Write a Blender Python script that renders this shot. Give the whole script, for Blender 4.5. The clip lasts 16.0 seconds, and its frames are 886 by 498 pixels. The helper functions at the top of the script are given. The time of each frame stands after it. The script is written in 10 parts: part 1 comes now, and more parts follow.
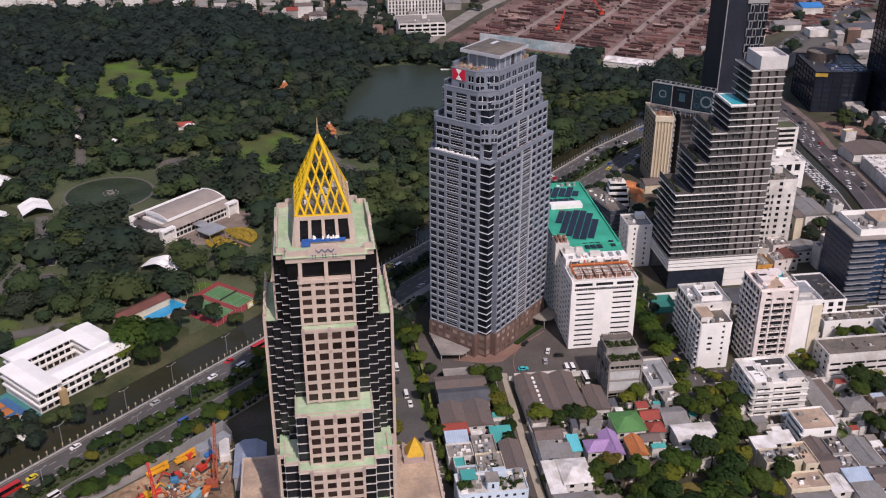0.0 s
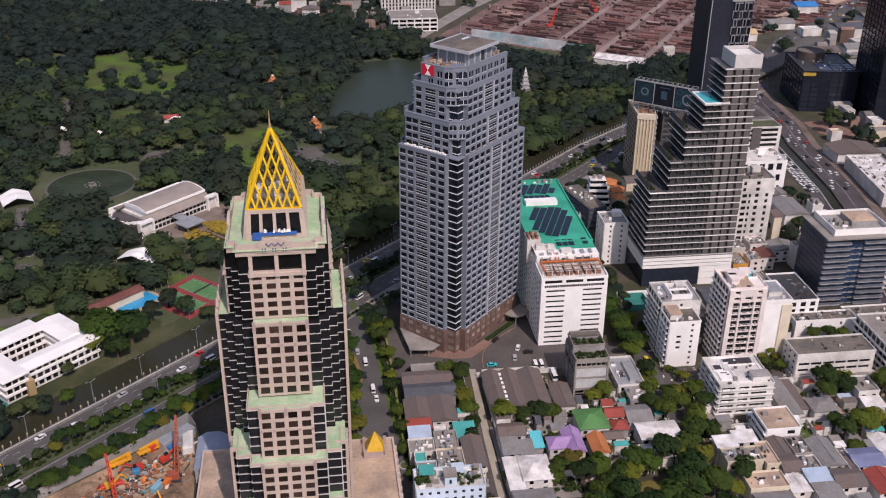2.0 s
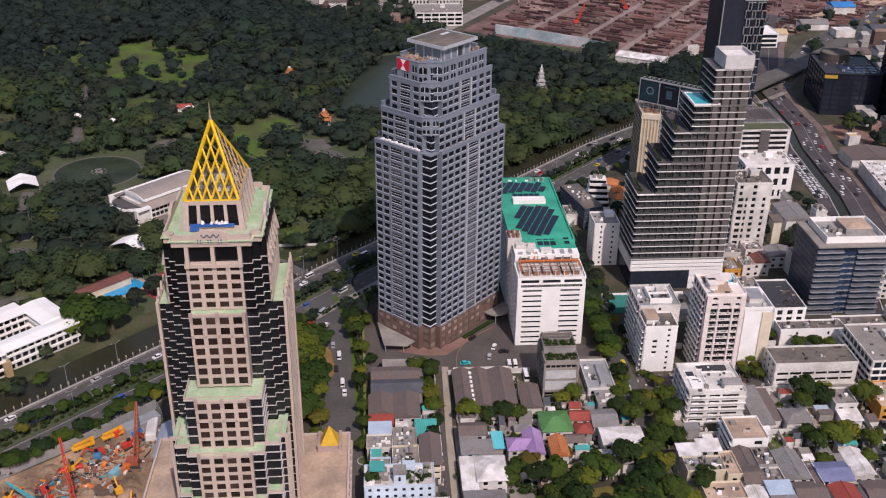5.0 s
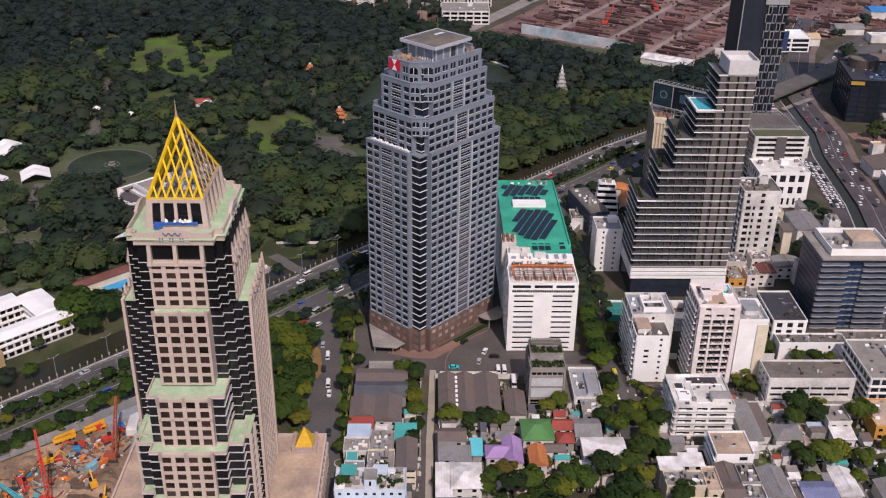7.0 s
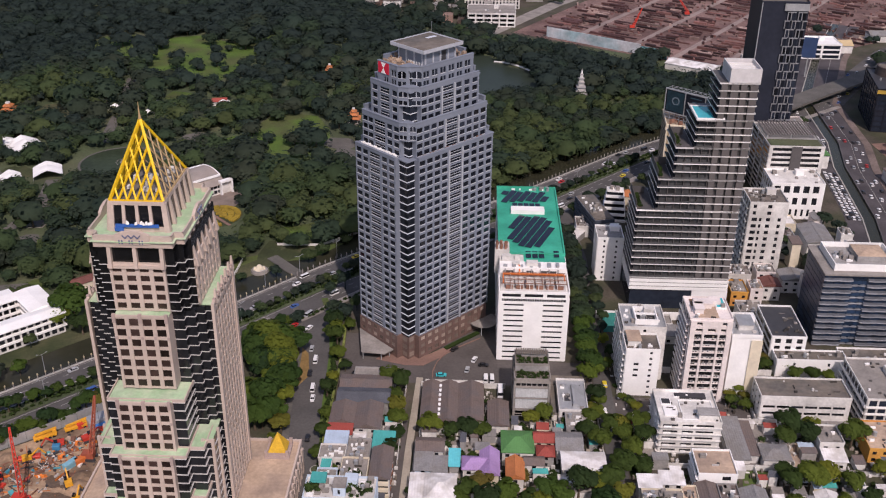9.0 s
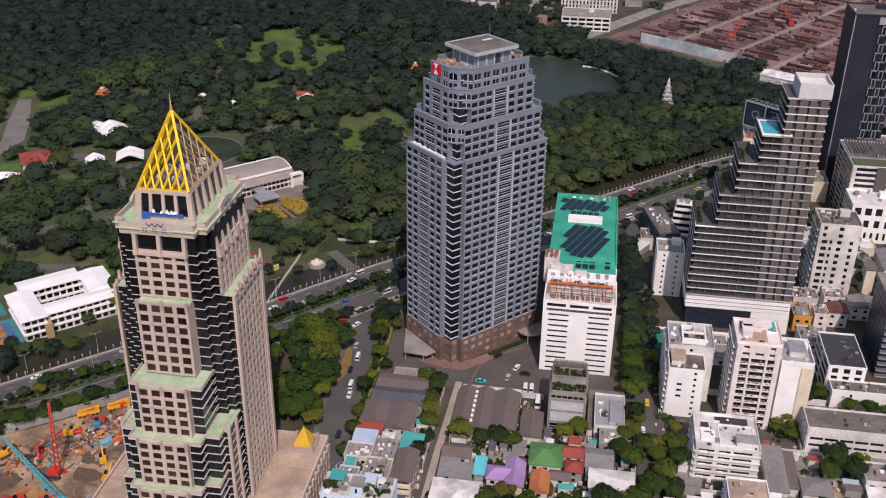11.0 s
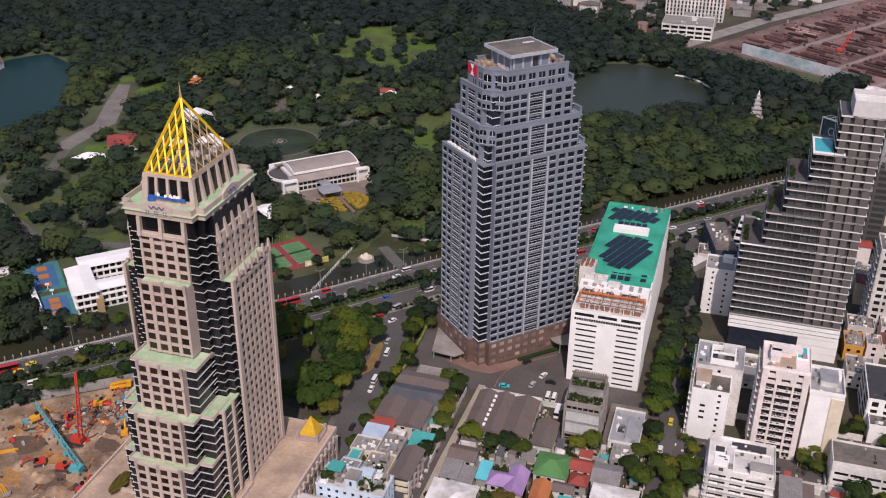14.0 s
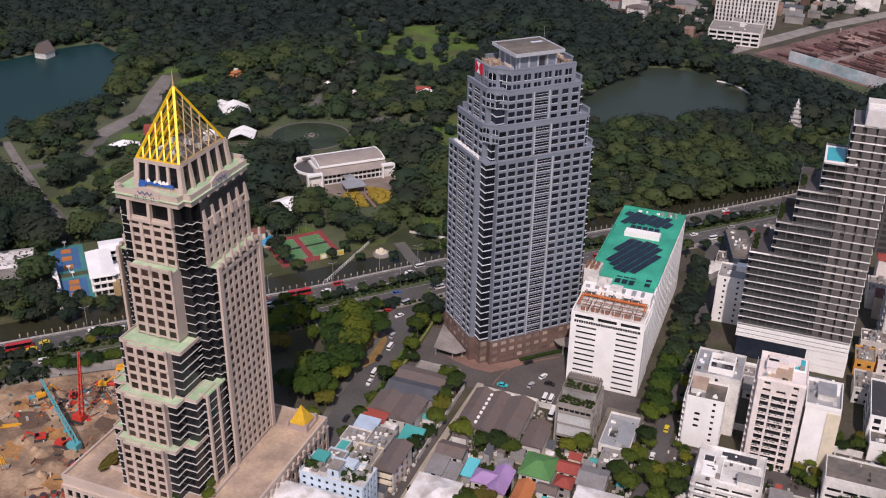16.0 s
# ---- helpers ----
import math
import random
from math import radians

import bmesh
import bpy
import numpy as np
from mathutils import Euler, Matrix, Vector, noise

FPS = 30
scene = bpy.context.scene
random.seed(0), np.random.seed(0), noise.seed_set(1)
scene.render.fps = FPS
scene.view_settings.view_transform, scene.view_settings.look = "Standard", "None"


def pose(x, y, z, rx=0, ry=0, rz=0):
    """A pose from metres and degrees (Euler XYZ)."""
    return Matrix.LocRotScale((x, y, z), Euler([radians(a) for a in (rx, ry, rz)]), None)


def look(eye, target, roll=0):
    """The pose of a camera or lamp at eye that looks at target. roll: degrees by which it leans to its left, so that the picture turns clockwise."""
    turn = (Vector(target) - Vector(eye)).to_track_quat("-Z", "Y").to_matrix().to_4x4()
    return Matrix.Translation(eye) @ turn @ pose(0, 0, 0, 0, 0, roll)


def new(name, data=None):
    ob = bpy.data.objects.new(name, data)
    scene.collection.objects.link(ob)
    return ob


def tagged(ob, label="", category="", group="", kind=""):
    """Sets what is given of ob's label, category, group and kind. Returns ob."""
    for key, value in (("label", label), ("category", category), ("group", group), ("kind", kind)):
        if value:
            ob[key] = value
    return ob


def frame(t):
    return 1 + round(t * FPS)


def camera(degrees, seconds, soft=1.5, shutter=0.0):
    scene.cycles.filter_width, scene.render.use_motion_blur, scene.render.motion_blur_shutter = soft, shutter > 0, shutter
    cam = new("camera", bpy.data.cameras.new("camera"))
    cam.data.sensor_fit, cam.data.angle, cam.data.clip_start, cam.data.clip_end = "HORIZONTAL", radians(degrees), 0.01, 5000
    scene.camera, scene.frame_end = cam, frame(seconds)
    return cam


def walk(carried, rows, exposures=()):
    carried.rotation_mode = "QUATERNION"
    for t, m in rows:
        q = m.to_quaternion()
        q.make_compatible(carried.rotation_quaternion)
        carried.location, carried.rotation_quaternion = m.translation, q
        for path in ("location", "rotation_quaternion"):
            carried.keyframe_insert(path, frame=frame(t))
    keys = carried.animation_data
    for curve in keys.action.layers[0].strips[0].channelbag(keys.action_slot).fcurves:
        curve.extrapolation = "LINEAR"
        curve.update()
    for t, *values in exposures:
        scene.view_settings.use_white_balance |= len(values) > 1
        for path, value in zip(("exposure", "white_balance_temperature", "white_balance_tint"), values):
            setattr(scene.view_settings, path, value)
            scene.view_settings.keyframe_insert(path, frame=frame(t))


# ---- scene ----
cam = camera(47.5, 16.0, soft=1.15)
METRES, EYE, TILT, LEAN, TURN = 190.0, 245.0, 0.0, 0.0, -7.9
ROWS = [
    (0.0, 0.0, 0.0, 0.0, 0.0, -26.53, -0.0),
    (0.5, 0.0163, -0.0001, -0.0001, -0.04, -26.58, -0.1),
    (1.0, 0.036, -0.0007, -0.0005, 0.01, -26.63, -0.2),
    (1.5, 0.0592, -0.0009, -0.0004, 0.3, -26.7, -0.3),
    (2.0, 0.0852, -0.0003, -0.0002, 0.64, -26.77, -0.4),
    (2.5, 0.1132, 0.0007, 0.0002, 1.04, -26.83, -0.44),
    (3.0, 0.1424, 0.0022, 0.0004, 1.48, -26.88, -0.45),
    (3.5, 0.1722, 0.0049, 0.0007, 1.99, -26.94, -0.44),
    (4.0, 0.2029, 0.0087, 0.0005, 2.57, -27.01, -0.45),
    (6.5, 0.3542, 0.0476, -0.0004, 6.61, -27.25, -0.58),
    (7.0, 0.3849, 0.0587, 0.0, 7.15, -27.29, -0.61),
    (7.5, 0.4157, 0.0705, 0.0003, 7.56, -27.3, -0.62),
    (8.0, 0.4449, 0.0821, 0.0005, 8.06, -27.3, -0.62),
    (8.5, 0.4755, 0.0953, 0.0001, 8.82, -27.29, -0.57),
    (9.0, 0.5058, 0.1086, -0.001, 10.07, -27.28, -0.53),
    (11.5, 0.6652, 0.1732, -0.0016, 18.74, -27.37, -0.68),
    (12.0, 0.6972, 0.1862, -0.0021, 20.29, -27.37, -0.67),
    (12.5, 0.7293, 0.1989, -0.0026, 21.76, -27.36, -0.64),
    (13.0, 0.7619, 0.2119, -0.003, 23.04, -27.35, -0.64),
    (13.5, 0.7938, 0.2246, -0.0036, 24.07, -27.33, -0.61),
    (14.0, 0.826, 0.2374, -0.004, 25.05, -27.32, -0.59),
    (14.5, 0.8575, 0.25, -0.0048, 26.02, -27.31, -0.61),
    (15.0, 0.8882, 0.2627, -0.0057, 27.09, -27.31, -0.68),
    (15.5, 0.9183, 0.2756, -0.0062, 28.18, -27.32, -0.79),
    (16.0, 0.9475, 0.288, -0.0071, 29.24, -27.32, -0.88),
]
walk(cam, [(t, pose(0, 0, EYE, TILT, LEAN, TURN) @ pose(METRES * x, METRES * y, METRES * z, 90 + pitch, roll, yaw)) for t, x, y, z, yaw, pitch, roll in ROWS], [(0.0, 0.0, 6850, 24), (16.0, 0.0, 6850, 24)])

# ---- light ----
SUN = Vector((0.25, -0.82, 1.0)).normalized()
world = bpy.data.worlds.new("world")
scene.world = world
world.use_nodes = True
wn = world.node_tree.nodes
sky = wn.new("ShaderNodeTexSky")
sky.sky_type = "NISHITA"
sky.sun_disc = False
sky.sun_elevation = math.asin(SUN.z)
sky.sun_rotation = math.atan2(SUN.x, SUN.y)
sky.dust_density = 1.5
world.node_tree.links.new(sky.outputs[0], wn["Background"].inputs[0])
wn["Background"].inputs[1].default_value = 0.114
sun = new("sun", bpy.data.lights.new("sun", "SUN"))
sun.data.energy, sun.data.angle, sun.data.color = 2.9, radians(0.53), (1.0, 0.95, 0.895)
sun.matrix_world = look(SUN * 900 + Vector((80, 400, 0)), (80, 400, 0))


# ---- materials ----
def mat(name, col, rough=0.75, var=0.18, scale=0.15, fine=1.6, bump=0.0, metal=0.0, spec=0.4, rnd=0.0, island=0.0, coat=0.0, tint=None, tint_scale=0.05):
    """A surface of one base colour with stains (scale), grain (fine) and, where asked, a difference from piece to piece."""
    m = bpy.data.materials.new(name)
    m.use_nodes = True
    nt = m.node_tree
    b = nt.nodes["Principled BSDF"]
    geo = nt.nodes.new("ShaderNodeNewGeometry")

    def noise_node(s, detail):
        n = nt.nodes.new("ShaderNodeTexNoise")
        n.inputs["Scale"].default_value = s
        n.inputs["Detail"].default_value = detail
        nt.links.new(geo.outputs["Position"], n.inputs["Vector"])
        return n.outputs["Fac"]

    def ranged(sock, a0, a1, lo, hi):
        r = nt.nodes.new("ShaderNodeMapRange")
        r.inputs[1].default_value, r.inputs[2].default_value, r.inputs[3].default_value, r.inputs[4].default_value = a0, a1, lo, hi
        nt.links.new(sock, r.inputs[0])
        return r.outputs[0]

    def times(a, c):
        x = nt.nodes.new("ShaderNodeMath")
        x.operation = "MULTIPLY"
        nt.links.new(a, x.inputs[0])
        nt.links.new(c, x.inputs[1])
        return x.outputs[0]

    grain = noise_node(fine, 3)
    k = times(ranged(noise_node(scale, 4), 0.3, 0.7, 1 - var, 1 + var), ranged(grain, 0.3, 0.7, 1 - var * 0.6, 1 + var * 0.6))
    if rnd:
        info = nt.nodes.new("ShaderNodeObjectInfo")
        k = times(k, ranged(info.outputs["Random"], 0, 1, 1 - rnd, 1 + rnd))
    if island:
        k = times(k, ranged(geo.outputs["Random Per Island"], 0, 1, 1 - island, 1 + island))
    base = nt.nodes.new("ShaderNodeRGB")
    base.outputs[0].default_value = (*col, 1)
    out = base.outputs[0]
    if tint:
        mix = nt.nodes.new("ShaderNodeMix")
        mix.data_type = "RGBA"
        mix.inputs[7].default_value = (*tint, 1)
        nt.links.new(out, mix.inputs[6])
        nt.links.new(ranged(noise_node(tint_scale, 3), 0.42, 0.62, 0, 1), mix.inputs[0])
        out = mix.outputs[2]
    sc = nt.nodes.new("ShaderNodeVectorMath")
    sc.operation = "SCALE"
    nt.links.new(out, sc.inputs[0])
    nt.links.new(k, sc.inputs["Scale"])
    nt.links.new(sc.outputs[0], b.inputs["Base Color"])
    b.inputs["Roughness"].default_value = rough
    b.inputs["Metallic"].default_value = metal
    b.inputs["Specular IOR Level"].default_value = spec
    b.inputs["Coat Weight"].default_value = coat
    if bump:
        bn = nt.nodes.new("ShaderNodeBump")
        bn.inputs["Strength"].default_value = bump
        bn.inputs["Distance"].default_value = 0.3
        nt.links.new(grain, bn.inputs["Height"])
        nt.links.new(bn.outputs[0], b.inputs["Normal"])
    return m


def ribbed(name, col, pitch=0.9, depth=0.35, angle=0.0, **kw):
    """Corrugated or battened sheet: fine parallel ribs laid over mat()."""
    m = mat(name, col, **kw)
    nt = m.node_tree
    b = nt.nodes["Principled BSDF"]
    tc = nt.nodes.new("ShaderNodeTexCoord")
    mp = nt.nodes.new("ShaderNodeMapping")
    mp.inputs["Rotation"].default_value[2] = angle
    wv = nt.nodes.new("ShaderNodeTexWave")
    wv.inputs["Scale"].default_value = 0.314 / pitch
    wv.inputs["Distortion"].default_value = 0.3
    bn = nt.nodes.new("ShaderNodeBump")
    bn.inputs["Strength"].default_value = depth
    bn.inputs["Distance"].default_value = 0.15
    nt.links.new(tc.outputs["Object"], mp.inputs[0])
    nt.links.new(mp.outputs[0], wv.inputs[0])
    nt.links.new(wv.outputs["Fac"], bn.inputs["Height"])
    nt.links.new(bn.outputs[0], b.inputs["Normal"])
    return m


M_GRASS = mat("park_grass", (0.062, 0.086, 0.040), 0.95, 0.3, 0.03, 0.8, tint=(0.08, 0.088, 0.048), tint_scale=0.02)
M_LAWN = mat("mown_lawn", (0.072, 0.130, 0.020), 0.95, 0.25, 0.06, 0.7, tint=(0.075, 0.09, 0.03), tint_scale=0.04)
M_DIRT = mat("bare_earth", (0.37, 0.255, 0.165), 0.95, 0.35, 0.08, 0.7, bump=0.6, tint=(0.20, 0.135, 0.09), tint_scale=0.06)
M_CITY = mat("city_ground", (0.078, 0.066, 0.050), 0.9, 0.3, 0.05, 0.7, tint=(0.056, 0.058, 0.032), tint_scale=0.06)
M_ASPHALT = mat("asphalt", (0.092, 0.087, 0.084), 0.85, 0.2, 0.06, 0.9)
M_DARKPAVE = mat("dark_paving", (0.098, 0.086, 0.080), 0.85, 0.2, 0.08, 0.8)
M_CONCRETE = mat("concrete", (0.255, 0.233, 0.212), 0.85, 0.22, 0.12, 1.2)
M_PATH = mat("pale_path", (0.37, 0.325, 0.265), 0.9, 0.15, 0.1, 1.0)
M_PARKPATH = mat("grey_park_path", (0.115, 0.108, 0.098), 0.9, 0.2, 0.1, 1.0)
M_BRICKPAVE = mat("red_brick_paving", (0.24, 0.145, 0.115), 0.85, 0.2, 0.1, 1.2)
M_PAINT = mat("road_paint", (0.42, 0.41, 0.38), 0.7, 0.2, 0.3, 1.2)
M_KERB = mat("kerb_stone", (0.42, 0.40, 0.37), 0.85, 0.2, 0.3, 1.5)
M_WATER = mat("lake_water", (0.034, 0.046, 0.034), 0.35, 0.15, 0.01, 0.2, bump=0.04, spec=0.12)
M_CANAL = mat("canal_water", (0.034, 0.034, 0.021), 0.25, 0.15, 0.02, 0.3, bump=0.03, spec=0.25)
M_POND = mat("green_pond_water", (0.036, 0.050, 0.030), 0.4, 0.3, 0.05, 0.4, bump=0.03, spec=0.08)
M_POOL = mat("pool_water", (0.03, 0.42, 0.48), 0.15, 0.08, 0.3, 1.0)
M_PINK = mat("pink_granite", (0.535, 0.435, 0.375), 0.6, 0.1, 0.08, 1.2)
M_PINKDK = mat("brown_granite_block", (0.40, 0.31, 0.28), 0.6, 0.1, 0.1, 1.2)
M_DECKG = mat("pale_green_roof_deck", (0.35, 0.51, 0.31), 0.85, 0.15, 0.12, 1.0, tint=(0.48, 0.57, 0.40), tint_scale=0.15)
M_BEIGE = mat("beige_roof_screed", (0.50, 0.37, 0.27), 0.9, 0.2, 0.08, 0.8, tint=(0.36, 0.27, 0.21), tint_scale=0.09)
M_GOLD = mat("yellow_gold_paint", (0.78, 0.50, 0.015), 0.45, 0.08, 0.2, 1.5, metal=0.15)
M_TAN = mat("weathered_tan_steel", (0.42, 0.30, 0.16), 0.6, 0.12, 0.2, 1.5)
M_GLASS = mat("dark_window_glass", (0.012, 0.013, 0.016), 0.15, 0.3, 0.1, 0.4, spec=0.45, rnd=0.6)
M_GLASSB = mat("bluish_window_glass", (0.013, 0.017, 0.026), 0.15, 0.3, 0.06, 0.4, spec=0.4, rnd=0.7)
M_BAND = mat("white_floor_band", (0.55, 0.53, 0.52), 0.6, 0.1, 0.2, 1.5)
M_GREY = mat("blue_grey_granite", (0.200, 0.228, 0.278), 0.6, 0.08, 0.06, 1.2)
M_GREYL = mat("pale_grey_fin", (0.60, 0.63, 0.69), 0.5, 0.08, 0.1, 1.2)
M_GREYS = mat("pale_grey_slab_edge", (0.44, 0.46, 0.50), 0.6, 0.1, 0.1, 1.2)
M_BRICK = mat("red_brown_granite", (0.165, 0.104, 0.088), 0.6, 0.16, 0.15, 1.2)
M_SLAB = mat("dark_roof_slab", (0.17, 0.145, 0.12), 0.9, 0.25, 0.12, 0.6, tint=(0.12, 0.11, 0.10), tint_scale=0.1)
M_WHITE = mat("white_paint", (0.88, 0.87, 0.85), 0.7, 0.05, 0.1, 1.2, tint=(0.83, 0.82, 0.80), tint_scale=0.12)
M_WHITEW = mat("weathered_white_wall", (0.70, 0.68, 0.65), 0.8, 0.16, 0.12, 1.0, tint=(0.56, 0.54, 0.51), tint_scale=0.1)
M_CREAM = mat("cream_wall", (0.68, 0.60, 0.46), 0.8, 0.1, 0.15, 1.0)
M_PINKW = mat("pale_pink_wall", (0.75, 0.675, 0.645), 0.8, 0.12, 0.15, 1.0)
M_GREYW = mat("grey_render", (0.30, 0.29, 0.28), 0.85, 0.2, 0.12, 1.0)
M_DARKW = mat("dark_bronze_wall", (0.09, 0.083, 0.083), 0.6, 0.12, 0.15, 1.0)
M_GREENROOF = mat("bright_green_roof_coating", (0.02, 0.33, 0.22), 0.6, 0.12, 0.1, 0.8, tint=(0.03, 0.42, 0.28), tint_scale=0.08)
M_SOLAR = mat("solar_cells", (0.012, 0.016, 0.03), 0.15, 0.2, 0.3, 1.0, spec=0.5)
M_ORANGE = mat("orange_steel", (0.60, 0.16, 0.04), 0.55, 0.1, 0.4, 1.5)
M_RUST = mat("rusty_brown_roof", (0.22, 0.11, 0.075), 0.9, 0.3, 0.1, 0.6, island=0.25)
M_STALL = mat("dusty_pink_concrete", (0.27, 0.19, 0.165), 0.9, 0.3, 0.02, 0.3, island=0.7, tint=(0.12, 0.065, 0.058), tint_scale=0.03)
M_EDGE = mat("pale_grey_floor_edge", (0.70, 0.68, 0.66), 0.75, 0.12, 0.15, 1.0, rnd=0.35)
M_TAUPE = mat("taupe_wall_panel", (0.115, 0.104, 0.100), 0.7, 0.1, 0.2, 1.0)
M_BLACK = mat("black_curtain_wall", (0.014, 0.016, 0.024), 0.6, 0.2, 0.05, 0.5, spec=0.1)
M_LAKEW = mat("teal_lake_water", (0.010, 0.036, 0.036), 0.35, 0.15, 0.01, 0.2, bump=0.04, spec=0.07)
M_VERGE = mat("canal_bank_grass", (0.045, 0.058, 0.022), 0.95, 0.3, 0.05, 0.7, tint=(0.07, 0.07, 0.035), tint_scale=0.05)
M_METAL = mat("galvanised_metal", (0.42, 0.43, 0.44), 0.45, 0.12, 0.3, 1.5, metal=0.4)
M_DARKM = mat("dark_metal", (0.05, 0.05, 0.055), 0.5, 0.15, 0.3, 1.5)
M_EMBLEM = mat("blue_grey_emblem", (0.13, 0.15, 0.24), 0.5, 0.1)
M_TYRE = mat("tyre_rubber", (0.02, 0.02, 0.02), 0.9, 0.1)
M_BROWNG = mat("bronze_balcony_glass", (0.066, 0.067, 0.068), 0.2, 0.2, 0.1, 0.8, spec=0.6, rnd=0.5)
M_BARK = mat("tree_bark", (0.10, 0.075, 0.05), 0.95, 0.2, 0.5, 2.0)


def leaf_mat(name, by_object, stops):
    """Foliage: each tree takes its own green from dark to olive, each clump differs a little."""
    m = mat(name, (0.02, 0.03, 0.01), 0.8, 0.16, 0.12, 0.7, bump=0.35, spec=0.16, island=0.14)
    nt = m.node_tree
    ramp = nt.nodes.new("ShaderNodeValToRGB")
    for k, (p, c) in enumerate(stops):
        e = ramp.color_ramp.elements[k] if k < 2 else ramp.color_ramp.elements.new(p)
        e.position, e.color = p, (*c, 1)
    if by_object:
        src = nt.nodes.new("ShaderNodeObjectInfo").outputs["Random"]
    else:
        at = nt.nodes.new("ShaderNodeAttribute")
        at.attribute_name = "tone"
        src = at.outputs["Fac"]
    nt.links.new(src, ramp.inputs[0])
    sc = [n for n in nt.nodes if n.bl_idname == "ShaderNodeVectorMath"][0]
    nt.links.new(ramp.outputs[0], sc.inputs[0])
    # thin leaves let a part of the light through
    thru, both = nt.nodes.new("ShaderNodeBsdfTranslucent"), nt.nodes.new("ShaderNodeMixShader")
    both.inputs[0].default_value = 0.42
    nt.links.new(sc.outputs[0], thru.inputs[0])
    nt.links.new(nt.nodes["Principled BSDF"].outputs[0], both.inputs[1])
    nt.links.new(thru.outputs[0], both.inputs[2])
    nt.links.new(both.outputs[0], nt.nodes["Material Output"].inputs[0])
    return m


# low stops are bluish: distance haze put into the leaf colour
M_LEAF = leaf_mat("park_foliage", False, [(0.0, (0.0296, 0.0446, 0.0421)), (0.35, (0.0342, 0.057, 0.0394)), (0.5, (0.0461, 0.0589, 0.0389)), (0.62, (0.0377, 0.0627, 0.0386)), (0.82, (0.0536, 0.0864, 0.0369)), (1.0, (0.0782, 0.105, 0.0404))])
M_LEAF2 = leaf_mat("street_foliage", True, [(0.0, (0.0309, 0.0562, 0.0193)), (0.3, (0.0525, 0.0874, 0.0207)), (0.55, (0.0926, 0.131, 0.0235)), (0.75, (0.131, 0.168, 0.0248)), (0.9, (0.185, 0.203, 0.0276)), (1.0, (0.162, 0.133, 0.0345))])
M_LEAF3 = leaf_mat("shade_foliage", True, [(0.0, (0.0262, 0.0557, 0.0204)), (0.4, (0.0403, 0.0807, 0.0204)), (0.8, (0.0685, 0.119, 0.0221)), (1.0, (0.111, 0.158, 0.0238))])
M_HEDGE = mat("hedge_foliage", (0.026, 0.045, 0.012), 0.9, 0.3, 0.1, 0.5, island=0.3, spec=0.12)
M_FLOWER = mat("orange_flower_bed", (0.27, 0.185, 0.02), 0.9, 0.3, 0.2, 0.8, island=0.3)


# ---- mesh helpers ----
class Geo:
    """Collects vertices and faces of one mesh."""

    def __init__(self):
        self.v, self.f = [], []

    def box(self, x0, y0, z0, x1, y1, z1):
        n = len(self.v)
        self.v += [(x0, y0, z0), (x1, y0, z0), (x1, y1, z0), (x0, y1, z0), (x0, y0, z1), (x1, y0, z1), (x1, y1, z1), (x0, y1, z1)]
        self.f += [tuple(n + i for i in q) for q in ((3, 2, 1, 0), (4, 5, 6, 7), (0, 1, 5, 4), (1, 2, 6, 5), (2, 3, 7, 6), (3, 0, 4, 7))]
        return self

    def prism(self, poly, z0, z1, taper=None):
        """Upright prism over a counter-clockwise footprint; taper: another footprint for its top."""
        n, k = len(self.v), len(poly)
        self.v += [(x, y, z0) for x, y in poly] + [(x, y, z1) for x, y in (taper or poly)]
        self.f.append(tuple(range(n + k - 1, n - 1, -1)))
        self.f.append(tuple(range(n + k, n + 2 * k)))
        self.f += [(n + i, n + (i + 1) % k, n + k + (i + 1) % k, n + k + i) for i in range(k)]
        return self

    def beam(self, p, q, w, h=None):
        """Square bar from p to q."""
        p, q = Vector(p), Vector(q)
        d = (q - p).normalized()
        a = d.cross(Vector((0, 0, 1)))
        a = a.normalized() if a.length > 1e-4 else Vector((1, 0, 0))
        c = a.cross(d).normalized()
        a, c = a * w / 2, c * (h or w) / 2
        n = len(self.v)
        self.v += [tuple(e + s * a + r * c) for e in (p, q) for s, r in ((-1, -1), (1, -1), (1, 1), (-1, 1))]
        self.f += [tuple(n + i for i in f) for f in ((0, 1, 2, 3), (7, 6, 5, 4), (4, 5, 1, 0), (5, 6, 2, 1), (6, 7, 3, 2), (7, 4, 0, 3))]
        return self

    def poly(self, pts):
        n = len(self.v)
        self.v += [tuple(p) for p in pts]
        self.f.append(tuple(range(n, n + len(pts))))
        return self

    def cone(self, x, y, z0, z1, r0, r1, k=10):
        ring = [(math.cos(2 * math.pi * i / k), math.sin(2 * math.pi * i / k)) for i in range(k)]
        return self.prism([(x + r0 * a, y + r0 * b) for a, b in ring], z0, z1, [(x + r1 * a, y + r1 * b) for a, b in ring])

    def mesh(self, name, material):
        me = bpy.data.meshes.new(name)
        me.from_pydata(self.v, [], self.f)
        me.materials.append(material)
        return me


